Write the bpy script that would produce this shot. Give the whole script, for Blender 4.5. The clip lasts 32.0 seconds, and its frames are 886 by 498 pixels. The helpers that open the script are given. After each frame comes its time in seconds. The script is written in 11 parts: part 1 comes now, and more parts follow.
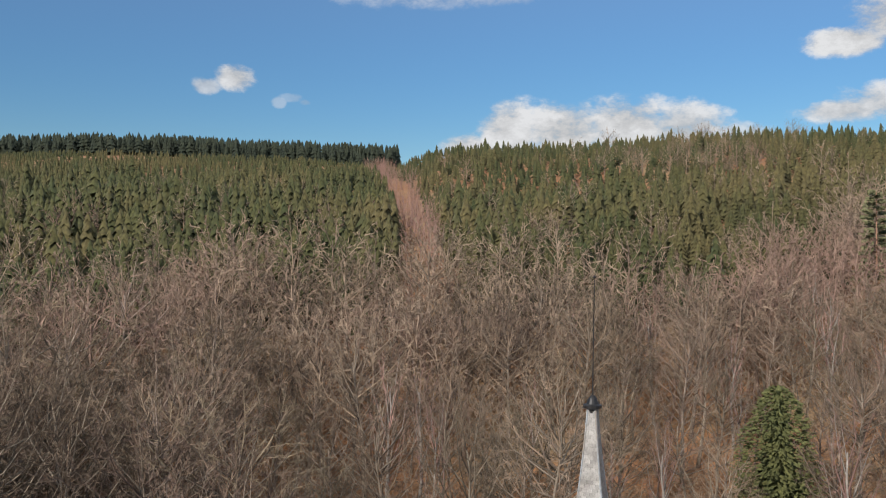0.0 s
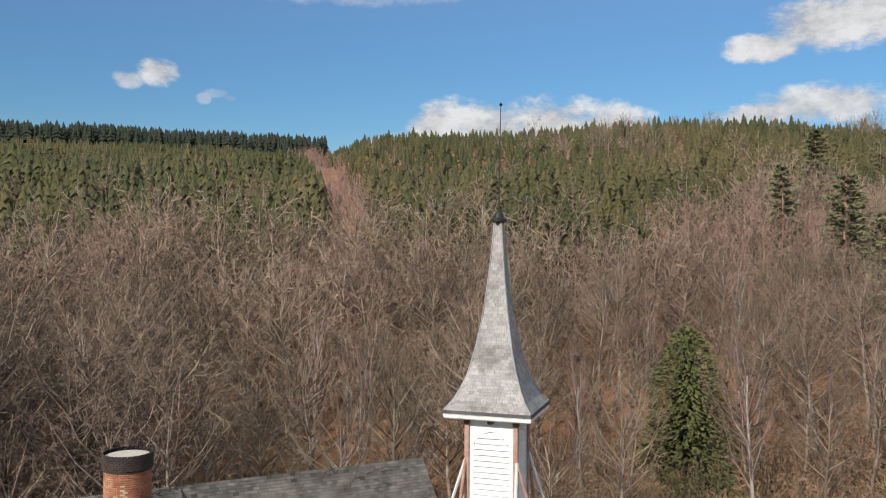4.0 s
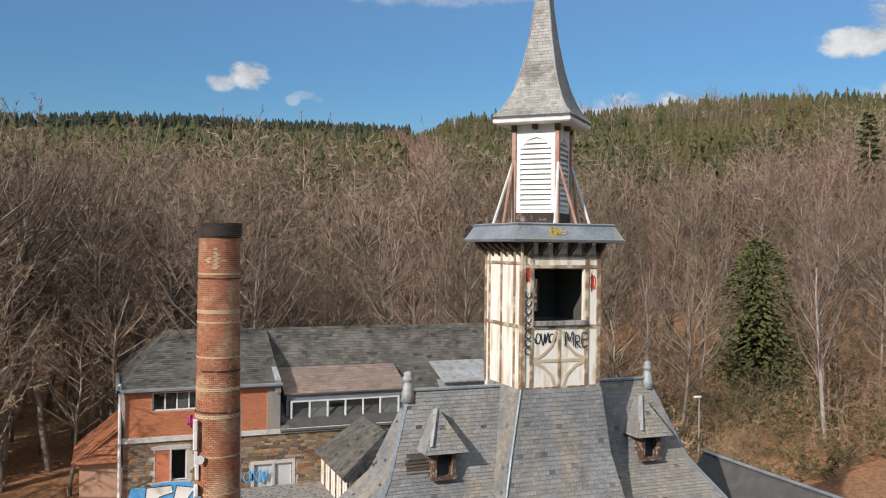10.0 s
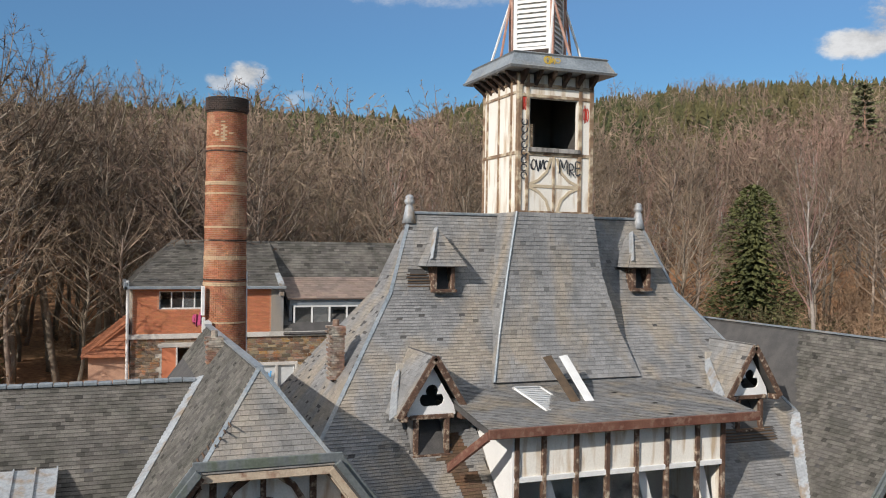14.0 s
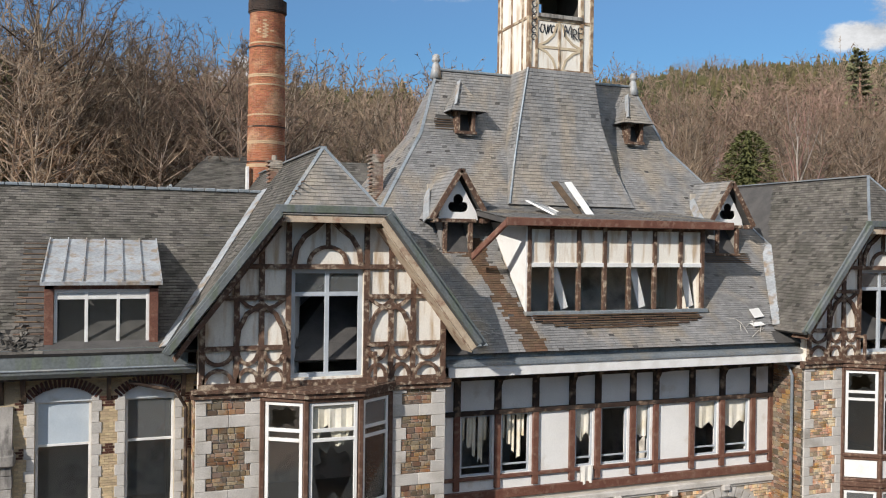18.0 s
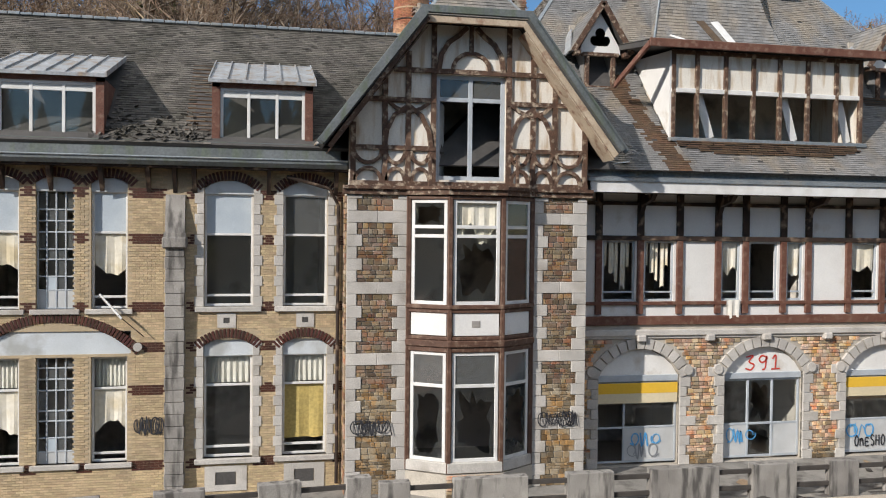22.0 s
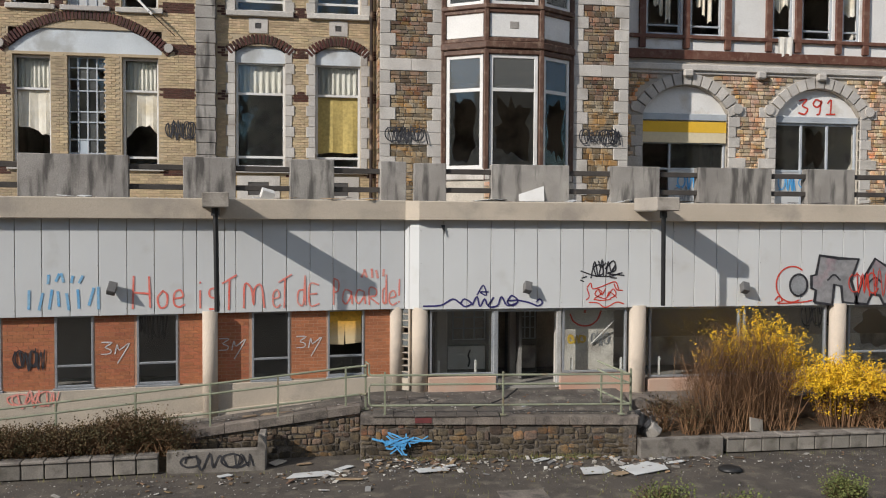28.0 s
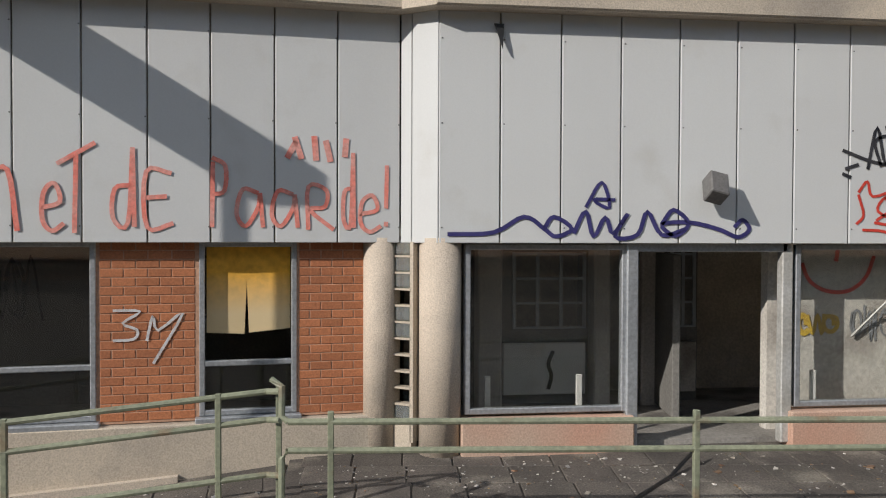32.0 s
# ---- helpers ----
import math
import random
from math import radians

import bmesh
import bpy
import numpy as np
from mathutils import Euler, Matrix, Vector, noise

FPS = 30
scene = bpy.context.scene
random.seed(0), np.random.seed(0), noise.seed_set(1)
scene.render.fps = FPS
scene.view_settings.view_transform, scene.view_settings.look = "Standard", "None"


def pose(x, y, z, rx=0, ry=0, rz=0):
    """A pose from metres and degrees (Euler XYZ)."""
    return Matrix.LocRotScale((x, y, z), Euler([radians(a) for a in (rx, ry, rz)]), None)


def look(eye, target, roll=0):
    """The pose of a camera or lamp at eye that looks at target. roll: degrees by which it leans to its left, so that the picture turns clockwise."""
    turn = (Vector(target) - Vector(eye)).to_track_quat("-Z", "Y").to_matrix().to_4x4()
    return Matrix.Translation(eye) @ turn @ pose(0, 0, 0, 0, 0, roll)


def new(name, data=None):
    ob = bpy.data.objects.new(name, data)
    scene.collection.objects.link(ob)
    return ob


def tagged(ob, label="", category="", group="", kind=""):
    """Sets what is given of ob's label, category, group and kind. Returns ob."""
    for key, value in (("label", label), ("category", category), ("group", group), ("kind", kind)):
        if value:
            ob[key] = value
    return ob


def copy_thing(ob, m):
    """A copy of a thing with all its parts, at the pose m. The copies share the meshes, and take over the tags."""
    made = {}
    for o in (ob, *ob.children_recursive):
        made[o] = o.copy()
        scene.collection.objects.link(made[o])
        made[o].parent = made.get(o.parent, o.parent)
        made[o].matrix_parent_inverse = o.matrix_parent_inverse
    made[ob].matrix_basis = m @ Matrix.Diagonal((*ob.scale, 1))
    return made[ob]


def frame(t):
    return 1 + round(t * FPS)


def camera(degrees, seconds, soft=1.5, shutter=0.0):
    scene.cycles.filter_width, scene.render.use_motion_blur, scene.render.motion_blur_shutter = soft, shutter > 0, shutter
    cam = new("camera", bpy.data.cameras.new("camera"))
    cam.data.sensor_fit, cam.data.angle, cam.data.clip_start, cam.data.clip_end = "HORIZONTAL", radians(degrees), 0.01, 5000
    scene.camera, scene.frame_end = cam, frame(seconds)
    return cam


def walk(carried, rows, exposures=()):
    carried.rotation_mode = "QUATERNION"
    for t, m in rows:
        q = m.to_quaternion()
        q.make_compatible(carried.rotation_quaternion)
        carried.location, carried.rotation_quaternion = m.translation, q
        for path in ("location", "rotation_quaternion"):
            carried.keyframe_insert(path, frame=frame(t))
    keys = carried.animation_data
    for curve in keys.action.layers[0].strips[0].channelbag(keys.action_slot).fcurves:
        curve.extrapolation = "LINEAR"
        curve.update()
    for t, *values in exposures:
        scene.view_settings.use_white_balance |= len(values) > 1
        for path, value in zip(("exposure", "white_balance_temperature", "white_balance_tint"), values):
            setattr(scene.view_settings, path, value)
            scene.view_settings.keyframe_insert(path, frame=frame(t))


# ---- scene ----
cam = camera(54.4, 32.0, 1.1)
METRES, EYE, TILT, LEAN, TURN = 60.0, 46.8, 0.0, -0.25, -22.0
ROWS = [
    (0.0, 0.0, 0.0, 0.0, 0.0, 0.0, -0.0),
    (0.5, 0.0007, -0.003, -0.0071, -2.55, 0.01, -0.0),
    (1.0, 0.0018, -0.0054, -0.0146, -4.18, -0.0, 0.03),
    (1.5, 0.002, -0.0068, -0.0246, -4.21, 0.01, 0.06),
    (2.0, 0.0033, -0.0079, -0.038, -4.21, 0.02, 0.04),
    (2.5, 0.0057, -0.0093, -0.0502, -4.25, -0.01, 0.02),
    (4.5, 0.0034, -0.0531, -0.1035, -4.91, -0.08, -0.09),
    (5.0, 0.0046, -0.0599, -0.1162, -5.47, 0.0, -0.12),
    (5.5, 0.0079, -0.0695, -0.1303, -6.91, 0.01, -0.15),
    (6.0, 0.0096, -0.0808, -0.144, -6.95, -0.1, -0.17),
    (6.5, 0.0119, -0.0875, -0.1575, -6.82, -0.1, -0.17),
    (7.0, 0.0125, -0.0902, -0.1717, -5.28, -0.07, -0.18),
    (7.5, 0.0144, -0.0922, -0.1857, -4.3, -0.08, -0.2),
    (8.0, 0.0166, -0.0938, -0.1991, 1.34, -0.11, -0.21),
    (8.5, 0.0198, -0.096, -0.2125, 1.63, -0.13, -0.31),
    (9.0, 0.0201, -0.0982, -0.2255, 0.86, -0.13, -0.31),
    (9.5, 0.0197, -0.0996, -0.2382, 0.8, -0.12, -0.33),
    (10.0, 0.0198, -0.1001, -0.2506, 0.82, -0.13, -0.38),
    (10.5, 0.0193, -0.1002, -0.2632, 0.84, -0.13, -0.39),
    (11.0, 0.0185, -0.1003, -0.2758, 0.87, -0.13, -0.41),
    (11.5, 0.0172, -0.1008, -0.2883, 0.9, -0.11, -0.44),
    (12.0, 0.0171, -0.1001, -0.3004, 0.92, -0.1, -0.48),
    (12.5, 0.0181, -0.0984, -0.3132, 0.93, -0.03, -0.53),
    (13.0, 0.0194, -0.1032, -0.3261, 0.73, -0.02, -0.57),
    (13.5, 0.02, -0.1132, -0.3389, 0.74, -0.08, -0.58),
    (14.0, 0.0202, -0.1245, -0.3515, 0.73, -0.11, -0.58),
    (14.5, 0.02, -0.137, -0.3639, 0.75, -0.14, -0.57),
    (16.5, 0.0131, -0.1794, -0.4124, 0.88, -0.37, -0.57),
    (17.0, 0.0124, -0.1897, -0.425, 0.89, -0.38, -0.55),
    (17.5, 0.0113, -0.2003, -0.4373, 0.92, -0.4, -0.53),
    (18.0, 0.0094, -0.2107, -0.4494, 0.94, -0.52, -0.54),
    (18.5, 0.0086, -0.2159, -0.4614, 0.96, -0.55, -0.53),
    (19.0, 0.0082, -0.2176, -0.4738, 1.95, -0.61, -0.52),
    (19.5, 0.0087, -0.2187, -0.4855, 6.15, -0.73, -0.5),
    (20.0, 0.0096, -0.2193, -0.497, 6.7, -0.81, -0.5),
    (20.5, 0.0106, -0.22, -0.5089, 6.82, -0.87, -0.49),
    (21.0, 0.0114, -0.2205, -0.521, 8.22, -0.97, -0.44),
    (21.5, 0.0111, -0.2211, -0.5327, 9.49, -1.09, -0.36),
    (22.0, 0.0108, -0.2211, -0.5438, 10.32, -1.2, -0.38),
    (22.5, 0.0101, -0.2208, -0.5565, 10.34, -1.17, -0.38),
    (23.0, 0.0097, -0.221, -0.5704, 4.59, -1.12, -0.52),
    (23.5, 0.0103, -0.2212, -0.5839, 3.07, -1.23, -0.57),
    (24.0, 0.0106, -0.2217, -0.597, 3.09, -1.31, -0.52),
    (24.5, 0.0102, -0.2217, -0.6095, 3.04, -1.37, -0.51),
    (26.5, 0.0109, -0.2241, -0.6551, 5.82, -1.74, -0.35),
    (27.0, 0.0112, -0.2246, -0.667, 9.18, -1.76, -0.25),
    (27.5, 0.0122, -0.2237, -0.6793, 9.92, -1.87, -0.21),
    (28.0, 0.0119, -0.2102, -0.6841, 13.11, -2.04, -0.1),
    (28.5, 0.0087, -0.1896, -0.6851, 13.87, -2.08, -0.06),
    (29.0, 0.0039, -0.1667, -0.6874, 13.87, -2.04, -0.05),
    (29.5, -0.0023, -0.1422, -0.6921, 13.8, -2.07, -0.06),
    (30.0, -0.009, -0.1155, -0.6974, 14.35, -2.09, -0.01),
    (30.5, -0.0169, -0.0861, -0.7033, 14.4, -2.06, 0.02),
    (31.0, -0.0267, -0.0537, -0.709, 14.32, -1.85, 0.03),
    (31.5, -0.0366, -0.0195, -0.7157, 14.36, -1.44, 0.06),
    (32.0, -0.0457, 0.0116, -0.7219, 14.54, -1.15, 0.03),
]
walk(cam, [(t, pose(0, 0, EYE, TILT, LEAN, TURN) @ pose(METRES * x, METRES * y, METRES * z, 90 + pitch, roll, yaw)) for t, x, y, z, yaw, pitch, roll in ROWS],
     ((0.0, 0.12), (5.0, 0.14), (9.0, 0.13), (14.0, 0.10), (18.0, 0.22), (21.0, 0.17), (24.0, 0.10), (27.0, -0.08), (29.0, -0.02), (31.0, -0.07), (32.0, -0.16)))

# ---- light ----
SUN_WAY = Vector((1.6, 1.0, -1.02)).normalized()
sun = new("sun", bpy.data.lights.new("sun", "SUN"))
sun.data.energy, sun.data.angle, sun.data.color = 4.4, radians(0.55), (1.0, 0.936, 0.87)
sun.matrix_world = look(-200 * SUN_WAY, (0, 0, 0))
SUN_UP, SUN_ROUND = math.asin(-SUN_WAY.z), math.atan2(-SUN_WAY.x, -SUN_WAY.y)


def sky_world():
    """A clear spring sky with a few fair-weather clouds low over the hill."""
    w = bpy.data.worlds.new("sky")
    scene.world = w
    w.use_nodes = True
    nt = w.node_tree
    nt.nodes.clear()
    N = lambda kind, **kw: setup(nt.nodes.new(kind), kw)
    def setup(n, kw):
        for k, v in kw.items():
            n.inputs[k].default_value = v
        return n
    L = nt.links.new
    sky = nt.nodes.new("ShaderNodeTexSky")
    sky.sky_type, sky.sun_disc = "NISHITA", False
    sky.sun_elevation, sky.sun_rotation, sky.air_density, sky.dust_density, sky.ozone_density = SUN_UP, SUN_ROUND, 1.0, 0.05, 3.0
    tc = nt.nodes.new("ShaderNodeTexCoord")
    sep = nt.nodes.new("ShaderNodeSeparateXYZ")
    L(tc.outputs["Generated"], sep.inputs[0])
    def m(op, a, b=None, c=None):
        n = nt.nodes.new("ShaderNodeMath")
        n.operation = op
        for i, v in enumerate((a, b, c)):
            if v is None:
                continue
            if isinstance(v, (int, float)):
                n.inputs[i].default_value = v
            else:
                L(v, n.inputs[i])
        return n.outputs[0]
    az = m("MULTIPLY", m("ARCTAN2", sep.outputs[0], sep.outputs[1]), 57.2958)
    el = m("MULTIPLY", m("ARCSINE", sep.outputs[2]), 57.2958)
    n1 = nt.nodes.new("ShaderNodeTexNoise")
    n1.inputs["Scale"].default_value, n1.inputs["Detail"].default_value, n1.inputs["Roughness"].default_value = 21.0, 10.0, 0.66
    mp = nt.nodes.new("ShaderNodeMapping")
    mp.inputs["Scale"].default_value = (1.0, 1.0, 1.7)
    L(tc.outputs["Generated"], mp.inputs[0])
    L(mp.outputs[0], n1.inputs["Vector"])
    puff = m("MULTIPLY", m("SUBTRACT", n1.outputs["Fac"], 0.47), 3.1)
    total = None
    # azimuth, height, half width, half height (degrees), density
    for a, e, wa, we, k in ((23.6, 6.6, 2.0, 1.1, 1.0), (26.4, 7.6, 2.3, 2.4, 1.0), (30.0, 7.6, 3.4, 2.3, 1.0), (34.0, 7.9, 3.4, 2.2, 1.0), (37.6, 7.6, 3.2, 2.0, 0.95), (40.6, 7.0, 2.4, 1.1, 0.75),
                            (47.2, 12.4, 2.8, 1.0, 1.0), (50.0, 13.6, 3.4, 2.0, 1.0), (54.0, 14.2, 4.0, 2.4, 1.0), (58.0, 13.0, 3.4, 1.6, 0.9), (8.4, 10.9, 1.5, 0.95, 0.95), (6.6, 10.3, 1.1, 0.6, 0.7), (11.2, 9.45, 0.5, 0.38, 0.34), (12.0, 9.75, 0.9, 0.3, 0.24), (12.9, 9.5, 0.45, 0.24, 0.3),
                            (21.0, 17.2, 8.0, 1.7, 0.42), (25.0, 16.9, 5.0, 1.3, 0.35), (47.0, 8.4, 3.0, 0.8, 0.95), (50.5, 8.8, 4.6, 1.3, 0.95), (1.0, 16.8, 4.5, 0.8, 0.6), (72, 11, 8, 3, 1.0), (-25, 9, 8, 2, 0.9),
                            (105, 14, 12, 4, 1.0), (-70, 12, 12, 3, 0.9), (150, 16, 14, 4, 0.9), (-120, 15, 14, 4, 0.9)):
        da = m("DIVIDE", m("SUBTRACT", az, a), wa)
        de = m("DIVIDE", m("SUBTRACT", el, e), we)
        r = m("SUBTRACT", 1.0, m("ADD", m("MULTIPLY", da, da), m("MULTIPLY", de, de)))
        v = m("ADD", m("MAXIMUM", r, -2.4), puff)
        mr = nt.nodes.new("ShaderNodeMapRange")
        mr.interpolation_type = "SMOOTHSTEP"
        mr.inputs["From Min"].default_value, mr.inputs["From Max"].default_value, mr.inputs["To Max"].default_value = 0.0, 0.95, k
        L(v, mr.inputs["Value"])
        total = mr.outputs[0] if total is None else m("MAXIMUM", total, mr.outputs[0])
    # unseen cloud cover added overhead as fill for the shaded walls
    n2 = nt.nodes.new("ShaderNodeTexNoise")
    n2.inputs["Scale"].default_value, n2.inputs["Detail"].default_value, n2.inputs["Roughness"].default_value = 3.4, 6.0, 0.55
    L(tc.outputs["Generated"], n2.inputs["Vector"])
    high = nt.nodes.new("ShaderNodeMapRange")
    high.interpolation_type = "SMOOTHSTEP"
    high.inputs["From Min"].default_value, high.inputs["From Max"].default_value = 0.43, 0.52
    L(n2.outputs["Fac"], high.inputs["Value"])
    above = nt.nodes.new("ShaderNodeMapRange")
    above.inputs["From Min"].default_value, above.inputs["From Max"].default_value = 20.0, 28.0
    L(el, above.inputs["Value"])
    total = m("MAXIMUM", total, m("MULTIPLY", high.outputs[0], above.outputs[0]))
    bg = N("ShaderNodeBackground", Strength=0.115)
    deep = nt.nodes.new("ShaderNodeHueSaturation")
    for socket, lo, hi in (("Saturation", 1.45, 1.14), ("Value", 0.66, 0.86)):
        ramp = nt.nodes.new("ShaderNodeMapRange")
        ramp.inputs["From Min"].default_value, ramp.inputs["From Max"].default_value = 3.0, 17.0
        ramp.inputs["To Min"].default_value, ramp.inputs["To Max"].default_value = lo, hi
        L(el, ramp.inputs["Value"])
        L(ramp.outputs[0], deep.inputs[socket])
    deep.inputs["Hue"].default_value = 0.503
    L(sky.outputs[0], deep.inputs["Color"])
    L(deep.outputs[0], bg.inputs["Color"])
    shade = nt.nodes.new("ShaderNodeMapRange")
    shade.inputs["From Min"].default_value, shade.inputs["From Max"].default_value = 0.38, 0.62
    shade.inputs["To Min"].default_value, shade.inputs["To Max"].default_value = 0.62, 0.98
    L(n1.outputs["Fac"], shade.inputs["Value"])
    tint = nt.nodes.new("ShaderNodeCombineColor")
    L(m("MULTIPLY", shade.outputs[0], 0.97), tint.inputs[0])
    L(m("MULTIPLY", shade.outputs[0], 0.98), tint.inputs[1])
    L(shade.outputs[0], tint.inputs[2])
    cl = N("ShaderNodeBackground", Strength=0.86)
    # the added clouds overhead are made brighter to strengthen that fill
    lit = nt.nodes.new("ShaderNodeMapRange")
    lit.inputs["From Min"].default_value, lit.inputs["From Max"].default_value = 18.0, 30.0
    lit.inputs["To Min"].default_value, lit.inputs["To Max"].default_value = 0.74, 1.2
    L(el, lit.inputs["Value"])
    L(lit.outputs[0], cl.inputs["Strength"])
    L(tint.outputs[0], cl.inputs["Color"])
    mix = nt.nodes.new("ShaderNodeMixShader")
    L(total, mix.inputs[0]), L(bg.outputs[0], mix.inputs[1]), L(cl.outputs[0], mix.inputs[2])
    out = nt.nodes.new("ShaderNodeOutputWorld")
    L(mix.outputs[0], out.inputs[0])


sky_world()

# ---- materials ----
def mat(name, base, other=None, scale=2.0, rough=0.8, bump=0.25, fine=30.0, metal=0.0, vary=0.0, island=0.0, stain=None, stain_scale=0.7, stain_at=0.6,
        streak=False, spec=0.4, grain=0.18, odd=0.0):
    """A surface of two tones at a coarse scale, fine grain and relief, piece-to-piece variation and optional stains."""
    m = bpy.data.materials.new(name)
    m.use_nodes = True
    nt = m.node_tree
    b = nt.nodes["Principled BSDF"]
    L = nt.links.new
    geo = nt.nodes.new("ShaderNodeNewGeometry")
    pos = geo.outputs["Position"]
    def noise_tex(s, detail=4.0, stretch=None):
        n = nt.nodes.new("ShaderNodeTexNoise")
        n.inputs["Scale"].default_value, n.inputs["Detail"].default_value = s, detail
        if stretch:
            mp = nt.nodes.new("ShaderNodeMapping")
            mp.inputs["Scale"].default_value = stretch
            L(pos, mp.inputs[0]), L(mp.outputs[0], n.inputs["Vector"])
        else:
            L(pos, n.inputs["Vector"])
        return n.outputs["Fac"]
    def ranged(v, a, c, lo, hi):
        r = nt.nodes.new("ShaderNodeMapRange")
        for k, x in (("From Min", a), ("From Max", c), ("To Min", lo), ("To Max", hi)):
            r.inputs[k].default_value = x
        L(v, r.inputs["Value"])
        return r.outputs[0]
    def mixed(fac, a, c):
        x = nt.nodes.new("ShaderNodeMix")
        x.data_type = "RGBA"
        L(fac, x.inputs["Factor"])
        for i, v in ((6, a), (7, c)):
            if isinstance(v, tuple):
                x.inputs[i].default_value = (*v, 1)
            else:
                L(v, x.inputs[i])
        return x.outputs[2]
    other = other or tuple(c * 0.75 for c in base)
    col = mixed(ranged(noise_tex(scale), 0.35, 0.65, 0, 1), base, other)
    if stain:
        col = mixed(ranged(noise_tex(stain_scale, 6.0, (2.2, 2.2, 0.35) if streak else None), stain_at - 0.08, stain_at + 0.08, 0, 1), col, stain)
    grains = noise_tex(fine, 3.0)
    hsv = nt.nodes.new("ShaderNodeHueSaturation")
    value = ranged(grains, 0.3, 0.7, 1 - grain, 1 + grain)
    for k, v in (("Random", vary), ("Island", island)):
        if not v:
            continue
        if k == "Random":
            src = nt.nodes.new("ShaderNodeObjectInfo").outputs["Random"]
        else:
            src = geo.outputs["Random Per Island"]
        mul = nt.nodes.new("ShaderNodeMath")
        mul.operation = "MULTIPLY"
        L(value, mul.inputs[0]), L(ranged(src, 0, 1, 1 - v, 1 + v), mul.inputs[1])
        value = mul.outputs[0]
        if odd:
            # a few pieces much darker, as patches of newer or wetter ones
            pick, dim = nt.nodes.new("ShaderNodeTexWhiteNoise"), nt.nodes.new("ShaderNodeMath")
            pick.noise_dimensions, dim.operation = "1D", "MULTIPLY"
            off = nt.nodes.new("ShaderNodeMath")
            off.operation, off.inputs[1].default_value = "ADD", 7.3
            L(src, off.inputs[0]), L(off.outputs[0], pick.inputs["W"])
            L(value, dim.inputs[0]), L(ranged(pick.outputs["Value"], 1 - odd, 1 - odd + 0.01, 1.0, 0.55), dim.inputs[1])
            value = dim.outputs[0]
        wn = nt.nodes.new("ShaderNodeTexWhiteNoise")
        wn.noise_dimensions = "1D"
        L(src, wn.inputs["W"])
        L(ranged(wn.outputs["Value"], 0, 1, 0.5 - v * 0.04, 0.5 + v * 0.04), hsv.inputs["Hue"])
    L(col, hsv.inputs["Color"]), L(value, hsv.inputs["Value"])
    L(hsv.outputs[0], b.inputs["Base Color"])
    b.inputs["Roughness"].default_value, b.inputs["Metallic"].default_value = rough, metal
    b.inputs["Specular IOR Level"].default_value = spec
    if bump:
        bp = nt.nodes.new("ShaderNodeBump")
        bp.inputs["Strength"].default_value, bp.inputs["Distance"].default_value = bump, 0.02
        L(grains, bp.inputs["Height"]), L(bp.outputs[0], b.inputs["Normal"])
    return m


def leaning(m, up=0.55):
    """Needles on a slope catch light from above more than their coarse faces do."""
    nt = m.node_tree
    geo, mixn, norm = nt.nodes.new("ShaderNodeNewGeometry"), nt.nodes.new("ShaderNodeMix"), nt.nodes.new("ShaderNodeVectorMath")
    mixn.data_type, norm.operation = "VECTOR", "NORMALIZE"
    mixn.inputs["Factor"].default_value = up
    mixn.inputs[5].default_value = (0, 0, 1)
    nt.links.new(geo.outputs["Normal"], mixn.inputs[4])
    nt.links.new(mixn.outputs[1], norm.inputs[0])
    nt.links.new(norm.outputs[0], nt.nodes["Principled BSDF"].inputs["Normal"])
    return m


def glass_mat(name, tint=(0.95, 0.965, 0.96), rough=0.02, mirror=0.02, dusty=0.0):
    """A thin pane: mostly clear, with a plain reflection."""
    m = bpy.data.materials.new(name)
    m.use_nodes = True
    nt = m.node_tree
    nt.nodes.clear()
    out, mix = nt.nodes.new("ShaderNodeOutputMaterial"), nt.nodes.new("ShaderNodeMixShader")
    tr, gl, fr = nt.nodes.new("ShaderNodeBsdfTransparent"), nt.nodes.new("ShaderNodeBsdfGlossy"), nt.nodes.new("ShaderNodeFresnel")
    tr.inputs[0].default_value = (*tint, 1)
    gl.inputs["Roughness"].default_value = rough
    fr.inputs["IOR"].default_value = 1.5
    add = nt.nodes.new("ShaderNodeMath")
    add.operation, add.inputs[1].default_value = "ADD", mirror
    nt.links.new(fr.outputs[0], add.inputs[0])
    nt.links.new(add.outputs[0], mix.inputs[0])
    nt.links.new(tr.outputs[0], mix.inputs[1]), nt.links.new(gl.outputs[0], mix.inputs[2])
    last = mix.outputs[0]
    if dusty:
        df, mix2 = nt.nodes.new("ShaderNodeBsdfDiffuse"), nt.nodes.new("ShaderNodeMixShader")
        df.inputs[0].default_value = (0.5, 0.52, 0.52, 1)
        mix2.inputs[0].default_value = dusty
        nt.links.new(last, mix2.inputs[1]), nt.links.new(df.outputs[0], mix2.inputs[2])
        last = mix2.outputs[0]
    nt.links.new(last, out.inputs[0])
    return m


